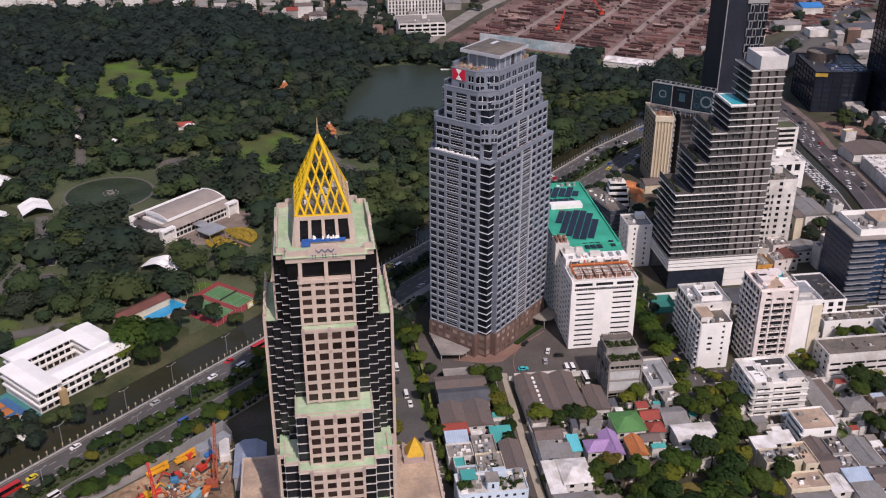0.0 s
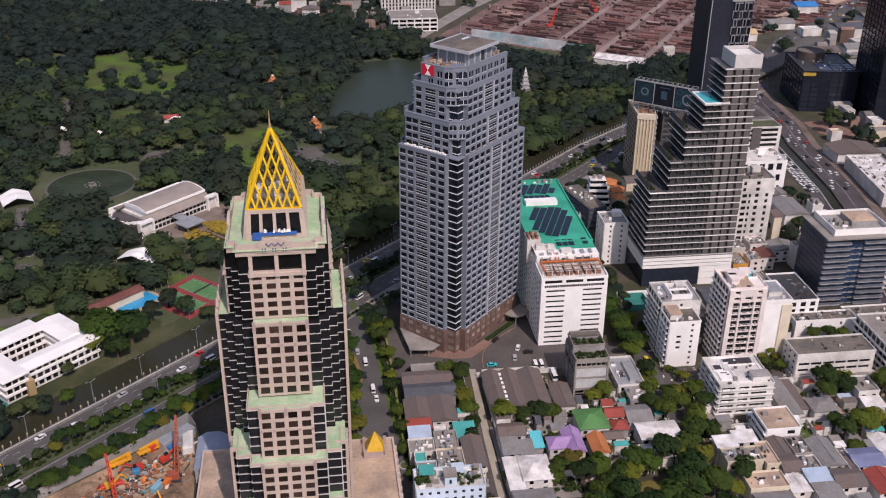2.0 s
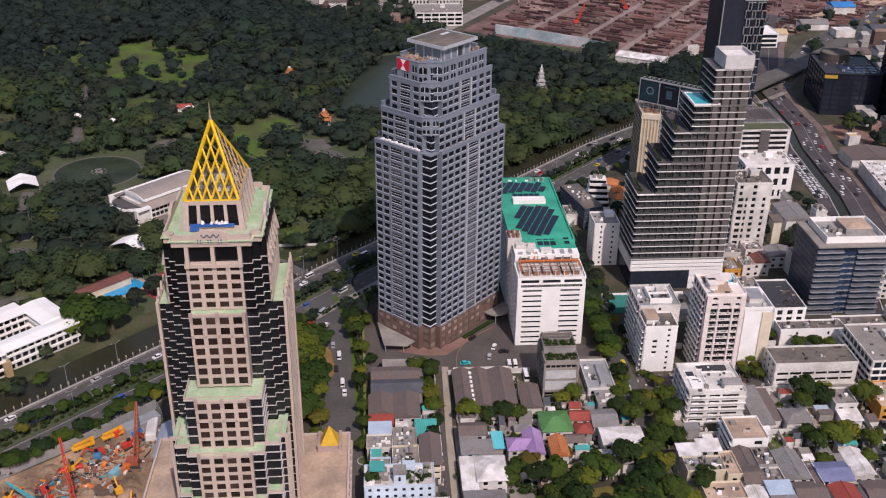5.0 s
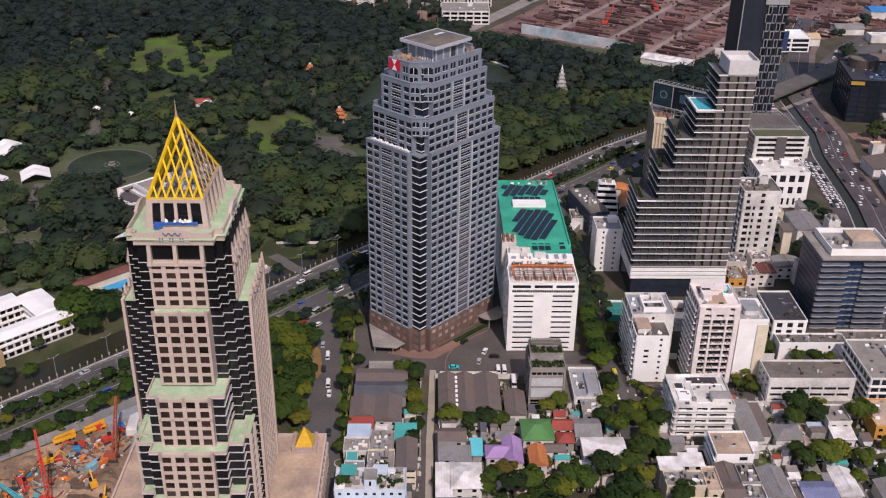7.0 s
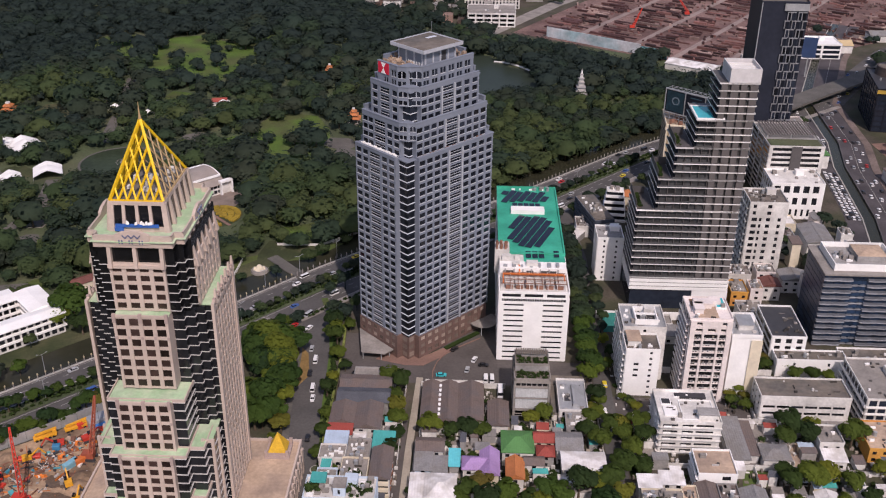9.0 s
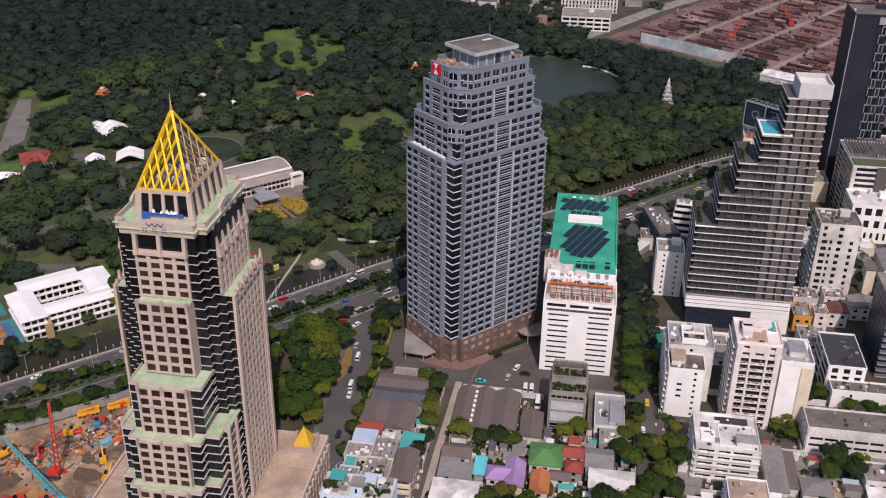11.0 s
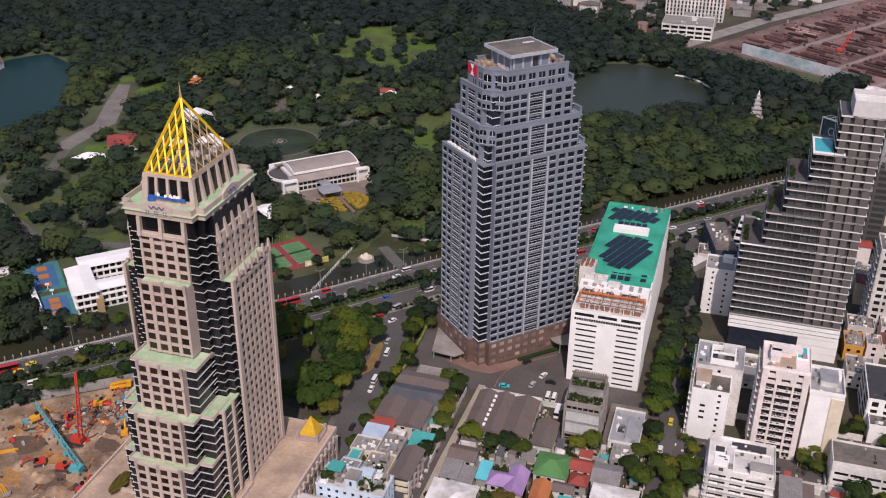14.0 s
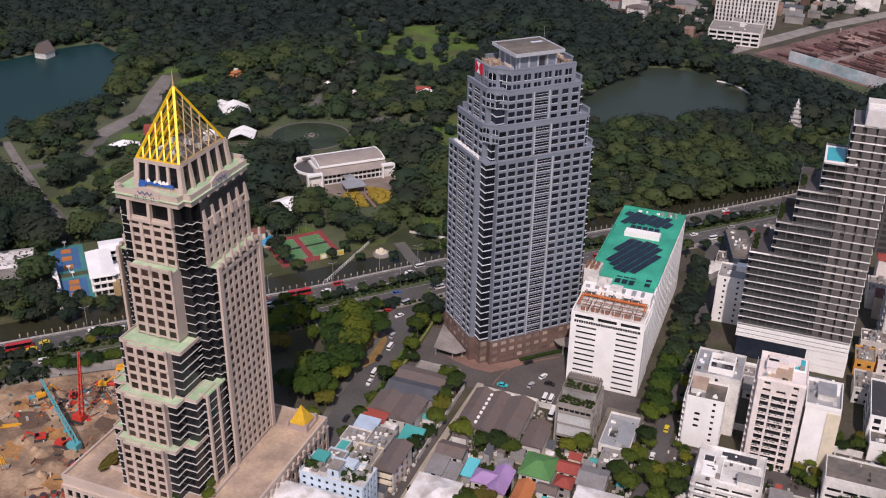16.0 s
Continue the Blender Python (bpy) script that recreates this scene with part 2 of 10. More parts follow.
class Each(Geo):
    """Like Geo, but every box and prism becomes a part of its own under a thing; past the limit they are joined."""

    def __init__(self, name, material, th, label="", limit=300):
        self.v, self.f = [], []
        self.name, self.material, self.th, self.label, self.limit, self.n, self.shared = name, material, th, label, limit, 0, {}

    def box(self, x0, y0, z0, x1, y1, z1):
        self.n += 1
        if self.n > self.limit:
            return Geo.box(self, x0, y0, z0, x1, y1, z1)
        key = (round(x1 - x0, 2), round(y1 - y0, 2), round(z1 - z0, 2))
        if key not in self.shared:
            self.shared[key] = Geo().box(0, 0, 0, x1 - x0, y1 - y0, z1 - z0).mesh(self.name, self.material)
        piece(self.name, self.shared[key], self.th, x0, y0, z0)
        return self

    def prism(self, poly, z0, z1, taper=None):
        self.n += 1
        if self.n > self.limit:
            return Geo.prism(self, poly, z0, z1, taper)
        part(self.name, Geo().prism(poly, z0, z1, taper), self.material, self.th)
        return self

    def cone(self, x, y, z0, z1, r0, r1, k=10):
        key = (round(z1 - z0, 2), round(r0, 2), round(r1, 2), k)
        if key not in self.shared:
            self.shared[key] = Geo().cone(0, 0, 0, z1 - z0, r0, r1, k).mesh(self.name, self.material)
        piece(self.name, self.shared[key], self.th, x, y, z0)
        return self

    def done(self):
        if self.v:
            tagged(part(self.name + "_mass", self, self.material, self.th), kind="stuff")


def inside(px, py, poly):
    r = np.zeros(len(px), bool)
    for (x0, y0), (x1, y1) in zip(poly, poly[1:] + poly[:1]):
        c = (y0 > py) != (y1 > py)
        r ^= c & (px < (x1 - x0) * (py - y0) / (y1 - y0 + 1e-9) + x0)
    return r


def rect(x0, y0, x1, y1):
    return [(x0, y0), (x1, y0), (x1, y1), (x0, y1)]


def thing(name, label, category, x=0, y=0, z=0, rz=0, group="", kind=""):
    ob = new(name)
    ob.empty_display_size = 0.5
    ob.matrix_basis = pose(x, y, z, 0, 0, rz)
    return tagged(ob, label, category, group, kind)


def part(name, g, material, parent, label=""):
    ob = new(name, g.mesh(name, material))
    ob.parent = parent
    return tagged(ob, label) if label else ob


def piece(name, me, parent, x, y, z, rz=0):
    """One more object on a shared mesh, under its thing."""
    ob = new(name, me)
    ob.parent = parent
    ob.matrix_basis = pose(x, y, z, 0, 0, rz)
    return ob


def single(name, g, material, label, category, group="", kind=""):
    return tagged(new(name, g.mesh(name, material)), label, category, group, kind)


def fbox(g, side, plane, s0, s1, d0, d1, z0, z1):
    """A box on one face of a block: side F, B, L or R; s along the face, d outwards from its plane."""
    if side == "F":
        g.box(s0, plane - d1, z0, s1, plane - d0, z1)
    elif side == "B":
        g.box(s0, plane + d0, z0, s1, plane + d1, z1)
    elif side == "L":
        g.box(plane - d1, s0, z0, plane - d0, s1, z1)
    else:
        g.box(plane + d0, s0, z0, plane + d1, s1, z1)


def facade(g, panes, side, plane, s0, s1, z0, fh, n, bays, solid=1.4, depth=0.45, base=0.9, rec=0.12):
    """Piers between the bays, a band at every floor, and a window in every opening."""
    gp, gb = g if isinstance(g, tuple) else (g, g)
    edges = [s0] + [e for b in bays for e in b] + [s1]
    for a, c in zip(edges[::2], edges[1::2]):
        if c - a > 0.05:
            fbox(gp, side, plane, a, c, 0, depth, z0, z0 + n * fh)
    for i in range(n):
        zb = z0 + i * fh
        fbox(gb, side, plane, s0, s1, 0, depth - rec, zb, zb + base)
        if solid > base:
            fbox(gb, side, plane, s0, s1, 0, depth - rec, zb + fh - (solid - base), zb + fh - 0.004)
        for a, c in bays:
            panes.append((side, plane, a, c, zb + base, zb + fh - max(solid - base, 0)))


def glaze(th, panes, material, limit=300, name="window"):
    """The windows of a thing: the first ones single, the rest as one part."""
    shared, rest = {}, Geo()
    for i, (side, plane, a, c, z0, z1) in enumerate(panes):
        if i < limit:
            key = (side, round(c - a, 2), round(z1 - z0, 2))
            if key not in shared:
                g = Geo()
                fbox(g, side, 0, -(c - a) / 2, (c - a) / 2, 0.0, 0.12, 0, z1 - z0)
                shared[key] = g.mesh(name, material)
            m = (a + c) / 2
            x, y = (m, plane) if side in "FB" else (plane, m)
            piece(name, shared[key], th, x, y, z0)
        else:
            fbox(rest, side, plane, a, c, 0, 0.12, z0, z1)
    if rest.v:
        tagged(part(name + "_mass", rest, material, th), kind="stuff")


def bays(s0, s1, n, w):
    """n equal openings of width w between s0 and s1."""
    p = (s1 - s0) / n
    return [(s0 + p * (i + 0.5) - w / 2, s0 + p * (i + 0.5) + w / 2) for i in range(n)]


def parapet(g, x0, y0, x1, y1, z0, z1, t=0.35):
    g.box(x0, y0, z0, x1, y0 + t, z1)
    g.box(x0, y1 - t, z0, x1, y1, z1)
    g.box(x0, y0 + t, z0, x0 + t, y1 - t, z1)
    g.box(x1 - t, y0 + t, z0, x1, y1 - t, z1)


def ribbon(name, line, o0, o1, z0, z1, material, label, category, kind="structure"):
    """A strip along a line of points, from offset o0 to o1 to the line's right, between two heights."""
    pts = [Vector(p) for p in line]
    nrm = []
    for i in range(len(pts)):
        d = (pts[min(i + 1, len(pts) - 1)] - pts[max(i - 1, 0)]).normalized()
        nrm.append(Vector((d.y, -d.x)))
    g = Geo()
    for i in range(len(pts) - 1):
        a, b, c, d = pts[i] + nrm[i] * o0, pts[i] + nrm[i] * o1, pts[i + 1] + nrm[i + 1] * o1, pts[i + 1] + nrm[i + 1] * o0
        g.prism([tuple(a), tuple(b), tuple(c), tuple(d)], z0, z1)
    return single(name, g, material, label, category, kind=kind)

# ---- ground, roads and water ----
g = Geo().box(-3500, -900, -3, 3500, 4200, 0)
single("ground", g, M_CITY, "grey-brown city ground between houses and roads", "ground", kind="structure")

RAMA = [(-420, 17), (-300, 138), (-122, 314), (-28, 404), (21, 457), (78, 512), (132, 563), (190, 622), (240, 664), (300, 715), (345, 752)]
PARK = [(-1200, 60), (-320, 140), (-132, 322), (-36, 415), (12, 466), (70, 521), (124, 572), (182, 631), (232, 673), (300, 735), (318, 785), (260, 835), (140, 900), (75, 930), (60, 975), (5, 972), (-45, 1010), (-80, 1055), (-300, 1075), (-1200, 1090)]
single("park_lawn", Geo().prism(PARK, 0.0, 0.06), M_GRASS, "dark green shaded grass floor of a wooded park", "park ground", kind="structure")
ribbon("canal", RAMA, -20, -1.5, 0.0, 0.10, M_CANAL, "narrow dark green canal beside a park road", "canal")
ribbon("canal_bank", RAMA, -30, -18, 0.0, 0.16, M_VERGE, "grassy canal bank beside a park", "verge")
ribbon("canal_wall", RAMA, -1.5, -0.6, 0.0, 0.5, M_KERB, "low pale canal wall along the road", "kerb")
ribbon("road", RAMA, -0.6, 31, 0.0, 0.12, M_ASPHALT, "wide grey asphalt city road with two carriageways", "road")
ribbon("median", RAMA, 11.5, 18.5, 0.0, 0.32, M_GRASS, "planted green median between two carriageways", "median")
ribbon("median_kerb", RAMA, 11.2, 11.5, 0.0, 0.34, M_KERB, "pale stone kerb along a planted median", "kerb")
ribbon("pavement", RAMA, 31, 35, 0.0, 0.3, M_CONCRETE, "pale concrete pavement beside a road", "pavement")
for i, o in enumerate((0.1, 3.6, 7.2, 10.6, 19.4, 23.2, 27.0, 30.5)):
    pts = [Vector(p) for p in RAMA]
    gm = Geo()
    for a, b in zip(pts[:-1], pts[1:]):
        d = (b - a).normalized()
        n = Vector((d.y, -d.x))
        L = (b - a).length
        s = 0.0
        while s < L:
            e = min(L, s + (L if o in (0.1, 10.6, 19.4, 30.5) else 3.0))
            p0, p1 = a + d * s + n * o, a + d * e + n * o
            gm.prism([tuple(p0), tuple(p0 + n * 0.2), tuple(p1 + n * 0.2), tuple(p1)], 0.12, 0.128)
            s = e + 6.0
    single("lane_marking", gm, M_PAINT, "worn white lane marking on asphalt", "road marking", "lane markings", "structure")

SOI = [(40, 255), (37, 300), (33, 330), (30, 380), (26, 405), (20, 424)]
ribbon("side_road", SOI, -6, 6, 0.0, 0.13, M_ASPHALT, "narrow asphalt side street between two towers", "road")
ribbon("side_pavement", SOI, 6, 9, 0.0, 0.28, M_LAWN, "grassy strip beside a narrow street", "verge")
LANE = [(75, 250), (75.5, 312), (77, 362)]
ribbon("lane", LANE, -1.4, 1.4, 0.0, 0.1, M_PATH, "narrow pale concrete lane between houses", "lane")
TREEST = [(155, 250), (154, 345), (154, 411), (154, 475), (148, 548)]
ribbon("tree_street", TREEST, -3.5, 3.5, 0.0, 0.1, M_ASPHALT, "narrow asphalt street in tree shade", "road")
BIG = [(290, 330), (318, 430), (337, 530), (344, 606), (353, 650), (358, 735), (400, 850), (450, 960)]
ribbon("avenue", BIG, -28, 5, 0.0, 0.11, mat("worn_avenue_asphalt", (0.082, 0.073, 0.078), 0.85, 0.22, 0.06, 0.7, tint=(0.06, 0.053, 0.057), tint_scale=0.05), "broad multi-lane city avenue", "road")
ribbon("avenue_canal", BIG, -18, -11.6, 0.0, 0.2, M_CANAL, "dark canal between two carriageways of an avenue", "canal")
ribbon("avenue_kerb", BIG, -18.6, -18, 0.0, 0.5, M_KERB, "pale kerb beside a canal", "kerb")
ribbon("canal_parapet", BIG, -11.6, -10.9, 0.0, 1.3, M_DARKW, "dark parapet wall along a canal", "wall")
ribbon("avenue_footway", BIG, 5, 10, 0.0, 0.26, mat("dusty_footway", (0.17, 0.13, 0.115), 0.9, 0.3, 0.1, 0.8), "dusty brown footway beside an avenue", "pavement")
ribbon("lane_paint", BIG, -3.1, -2.9, 0.105, 0.115, M_PAINT, "white lane line on an avenue", "road marking")


def near_flyover(x, y):
    """Distance from the raised road's middle line."""
    (ax, ay), (bx, by) = (318, 706), (470, 850)
    L = math.hypot(bx - ax, by - ay)
    return abs((x - ax) * (by - ay) - (y - ay) * (bx - ax)) / L


def off_avenue(x, y):
    """Distance to the right of the avenue's line, or 99 where it does not pass."""
    for (ax, ay), (bx, by) in zip(BIG[:-1], BIG[1:]):
        L = math.hypot(bx - ax, by - ay)
        if 0 <= ((x - ax) * (bx - ax) + (y - ay) * (by - ay)) / L <= L:
            return ((x - ax) * (by - ay) - (y - ay) * (bx - ax)) / L
    return 99


g = Geo().prism([(42, 358), (150, 358), (150, 376), (110, 378), (110, 412), (104, 414), (76, 372), (48, 396), (38, 396), (38, 362)], 0.0, 0.09)
single("forecourt", g, M_DARKPAVE, "dark paved forecourt in front of a tower", "forecourt", kind="structure")
g = Geo().prism([(57, 375), (70, 371), (78, 371), (86.5, 379), (91.5, 385), (88, 387), (80, 380), (72, 378), (62, 383)], 0.0, 0.22)
single("brick_walk", g, M_BRICKPAVE, "reddish brick walkway along a tower's foot", "pavement", kind="structure")

single("round_pond", Geo().prism([(-124.5 + 25.5 * math.cos(a), 589.5 + 25 * math.sin(a)) for a in np.linspace(0, 2 * math.pi, 40, endpoint=False)], 0.0, 0.12), M_POND, "round dark green pond in a park", "pond", kind="structure")
ring = Geo()
for i in range(40):
    a, b = 2 * math.pi * i / 40, 2 * math.pi * (i + 1) / 40
    ring.prism([(-124.5 + r * math.cos(t), 589.5 + r * 0.98 * math.sin(t)) for r, t in ((25.5, a), (27, a), (27, b), (25.5, b))], 0.0, 0.2)
single("pond_path", ring, M_PARKPATH, "pale stone rim round a pond", "path", kind="structure")
single("park_square", Geo().prism([(-157, 500), (-149, 494), (-138, 495), (-137, 505), (-142, 519), (-146, 524), (-150, 516), (-156, 515)], 0.0, 0.16), M_CONCRETE, "small grey paved square between park trees", "pavement", kind="structure")
fnt = thing("pond_fountain", "small stone fountain on rings in a pond", "fountain", -123.7, 589.8, 0.12)
part("basin", Geo().cone(0, 0, 0, 0.5, 2.4, 2.2, 16), M_CONCRETE, fnt)
part("bowl", Geo().cone(0, 0, 0.5, 1.6, 0.5, 1.3, 12), M_CONCRETE, fnt)
for i in range(10):
    part("kerb_stone", Geo().box(-0.6, 4.4, -0.1, 0.6, 4.8, 0.25), M_CONCRETE, fnt).matrix_basis = pose(0, 0, 0, 0, 0, 36 * i)
LAKE_R = [(20, 712), (26, 690), (38, 678), (60, 694), (82, 709), (104, 726), (120, 736), (140, 740), (147, 772), (140, 801), (120, 813), (108, 840), (70, 842), (54, 836), (38, 794), (24, 740)]
LAKE_L = [(-480, 480), (-308, 504), (-292, 548), (-286, 590), (-300, 612), (-346, 687), (-394, 712), (-410, 690), (-430, 640), (-520, 600)]
single("east_lake", Geo().prism(LAKE_R, 0.0, 0.12), M_WATER, "dark green park lake among trees", "lake", kind="structure")
single("west_lake", Geo().prism(LAKE_L, 0.0, 0.12), M_LAKEW, "dark teal park lake among trees", "lake", kind="structure")
LAWNS = [
    [(-184, 872), (-180, 830), (-164, 775), (-132, 752), (-103, 754), (-88, 805), (-78, 850), (-74, 890), (-100, 888), (-116, 862), (-147, 886)],
    [(-57, 652), (-51, 612), (-30, 586), (-2, 588), (2, 630), (-2, 656), (-14, 682), (-42, 690)],
    [(-232, 830), (-190, 800), (-180, 850), (-205, 885), (-235, 875)],
    [(-7, 480), (14, 482), (32, 500), (16, 512), (-8, 502)],
    [(-30, 440), (-14, 452), (-12, 470), (-20, 466), (-34, 450)],
    [(-6, 462), (14, 466), (30, 486), (14, 480), (-4, 474)],
    [(-215, 640), (-180, 640), (-180, 665), (-215, 668)],
    [(-305, 640), (-290, 668), (-262, 690), (-290, 700)],
    [(-268, 618), (-272, 664), (-260, 680), (-244, 658), (-244, 622)],
]
PARK_WALK = [(-300, 500), (-263, 472), (-234, 451), (-210, 432), (-187, 417), (-176, 408)]
M_PLAZA = mat("worn_grey_paving", (0.185, 0.17, 0.155), 0.9, 0.22, 0.1, 0.8)
ribbon("park_walk", PARK_WALK, -2.6, 2.6, 0.0, 0.18, M_PLAZA, "curving grey walk through a park's edge", "path")
for L in LAWNS:
    single("lawn", Geo().prism(L, 0.06, 0.14), M_LAWN, "bright mown lawn in a park", "lawn", "park lawns", "structure")
PATHS = [
    [(-258, 449), (-226, 441), (-204, 430), (-181, 416), (-120, 430)],
    [(-258, 470), (-236, 500), (-249, 535)],
    [(-182, 416), (-160, 470), (-150, 520), (-158, 560)],
    [(-148, 622), (-158, 690), (-172, 760)],
]
for L in PATHS:
    ribbon("park_path", L, -3.5, 3.5, 0.06, 0.16, M_PARKPATH, "grey paved park path", "path")
PLAZA = [(-258, 531), (-246, 534), (-246, 558), (-246, 586), (-263, 624), (-283, 662), (-292, 660), (-276, 619), (-259, 580), (-260, 550)]
single("park_plaza", Geo().prism(PLAZA, 0.06, 0.17), M_PLAZA, "broad grey paved walk beside a park lake", "plaza", kind="structure")
SITE = [(-121, 263), (-104, 285.5), (-66, 314.5), (-42, 336.5), (-38.5, 329), (-36, 296), (-34, 232), (-118, 190)]
single("building_site_ground", Geo().prism(SITE, 0.0, 0.2), M_DIRT, "bare brown earth of a building site", "building site", kind="structure")
# trodden and wet patches of the site
M_MUD = mat("wet_dark_mud", (0.15, 0.095, 0.06), 0.7, 0.35, 0.2, 1.2, bump=0.5, tint=(0.10, 0.07, 0.05), tint_scale=0.2)
M_CLAY = mat("orange_clay", (0.36, 0.19, 0.075), 0.95, 0.3, 0.15, 0.9, bump=0.6)
rq = random.Random(61)
for k, (x, y, r, m) in enumerate(((-78, 271, 7.5, M_MUD), (-48.5, 279, 6.5, M_MUD), (-50, 289, 5.5, M_MUD), (-75, 283, 5, M_MUD), (-62, 278, 6, M_MUD), (-92, 262, 7, M_MUD), (-56, 256, 8, M_MUD), (-72, 252, 7, M_CLAY), (-64, 266, 6.5, M_CLAY), (-88, 277, 5, M_CLAY), (-100, 250, 8, M_MUD), (-46, 244, 6, M_CLAY), (-84, 240, 8, M_MUD), (-58, 297, 4.5, M_MUD))):
    ring9 = [(x + r * rq.uniform(0.6, 1.25) * math.cos(2 * math.pi * q / 13), y + 0.75 * r * rq.uniform(0.6, 1.25) * math.sin(2 * math.pi * q / 13)) for q in range(13)]
    single("earth_patch", Geo().prism(ring9, 0.1, 0.21 + 0.004 * k), m, "dark wet mud patch on a building site" if m is M_MUD else "orange clay patch on a building site", "earth", "site earth patches", "structure")
MARKET = [(130, 916), (297, 810), (432, 890), (640, 1030), (560, 1250), (300, 1195)]
single("market_ground", Geo().prism(MARKET, 0.0, 0.1), mat("dusty_pit_ground", (0.20, 0.125, 0.11), 0.95, 0.35, 0.05, 0.4, tint=(0.13, 0.075, 0.066), tint_scale=0.02), "dark reddish brown ground of a vast building site", "building site", kind="structure")
ribbon("market_road", [(94, 887), (110, 914), (145, 973), (177, 1028), (264, 1147), (340, 1250)], -8, 7, 0.0, 0.12, M_CONCRETE, "pale concrete road beside a vast building site", "road")

single("park_gate_plaza", Geo().prism([(-12, 452), (-4, 452), (-3, 484), (-11, 486), (-14, 470)], 0.06, 0.2), M_VERGE, "grey paved plaza at a park gate", "plaza", kind="structure")
ribbon("park_gate_bridge", [(17, 444), (6, 454), (-6, 467)], -3, 3, 0.1, 0.6, M_PARKPATH, "flat concrete bridge over a canal to a park gate", "bridge")
ribbon("side_hedge", [(40, 411), (41.6, 387), (42.2, 362), (42.4, 336), (42.6, 312)], -0.5, 0.5, 0.0, 1.7, mat("yellow_green_hedge", (0.17, 0.20, 0.05), 0.9, 0.3, 0.3, 1.0), "long clipped yellow-green hedge beside a side street", "hedge")
ribbon("west_pavement", SOI, -8.6, -6, 0.0, 0.26, M_PARKPATH, "grey concrete pavement beside a narrow street", "pavement")

GARDEN = [(119, 276), (124, 279.5), (131, 281), (137, 279.5), (141, 275), (138, 268), (128, 266), (121, 270)]
single("garden_lawn", Geo().prism(GARDEN, 0.0, 0.08), mat("dry_lawn", (0.14, 0.115, 0.03), 0.95, 0.25, 0.1, 0.8), "dry yellowish lawn in a walled garden", "lawn", kind="structure")
single("garden_yard", Geo().prism([(106, 284), (120, 282), (124, 290), (118, 292), (108, 291)], 0.0, 0.06), mat("earth_yard", (0.20, 0.15, 0.11), 0.95, 0.25, 0.1, 0.8), "bare brown earth yard between houses", "yard", kind="structure")
for x0, y0, x1, y1, m, w in ((156, 307, 170, 336, M_CONCRETE, "worn grey concrete"), (193.5, 308, 232, 336, M_CONCRETE, "worn grey concrete"), (232, 328, 262, 337, M_PATH, "pale dusty"), (104, 318, 133, 334, M_PATH, "pale dusty"), (157, 338, 213, 352, M_DARKPAVE, "dark paved"), (213, 352, 246, 371, M_DARKPAVE, "dark paved"), (43, 255, 74, 335, M_DARKPAVE, "dark paved"), (77.5, 275, 104, 320, M_CONCRETE, "worn grey concrete"), (158, 255, 250, 293, M_CONCRETE, "worn grey concrete")):
    single("yard_paving", Geo().prism(rect(x0, y0, x1, y1), 0.0, 0.05), m, w + " yard between buildings", "yard", "yards", "structure")

HIGHWAY = [(360, 735), (378, 764), (450, 868), (513, 930), (576, 989), (680, 1090)]
ribbon("highway", HIGHWAY, -11, 11, 0.0, 0.14, M_ASPHALT, "broad grey highway running off to the city's edge", "road")
ribbon("dirt_strip", [(435, 908), (490, 958), (551, 1003), (620, 1060)], -9, 9, 0.0, 0.2, M_BEIGE, "pale bare earth strip beside a highway", "verge")

HEDGE = [(87, 384.5), (94, 391.5), (101.5, 398.5)]
DRIVE = [(82.5, 362), (82.5, 367), (84, 374), (87.5, 381), (94, 387), (102.5, 394)]
ribbon("drive_kerb", DRIVE, -0.4, 0.0, 0.0, 0.45, M_BRICKPAVE, "reddish kerb along a curved driveway", "kerb")
ribbon("drive_planting", HEDGE, -1.0, 1.0, 0.0, 0.9, M_HEDGE, "clipped green planting strip along a driveway", "hedge")


# ---- the gold-topped tower ----
def wall_loop(g, poly, t, z0, z1):
    """A low wall of thickness t inside the edge of a counter-clockwise footprint."""
    for a, b in zip(poly, poly[1:] + poly[:1]):
        a, b = Vector(a), Vector(b)
        d = (b - a).normalized()
        n = Vector((-d.y, d.x)) * t
        g.prism([tuple(a), tuple(b), tuple(b + n - d * 0.003), tuple(a + n + d * 0.003)], z0, z1)


def stepped(quarter, yc):
    """A footprint with two axes of symmetry from the steps of its front right quarter."""
    fr = quarter
    br = [(x, 2 * yc - y) for x, y in reversed(quarter)]
    bl = [(-x, y) for x, y in reversed(br)]
    fl = [(-x, y) for x, y in reversed(fr)]
    return fr + br + bl + fl


def grown(poly, d, yc):
    return [(x + math.copysign(d, x), y + math.copysign(d, y - yc)) for x, y in poly]


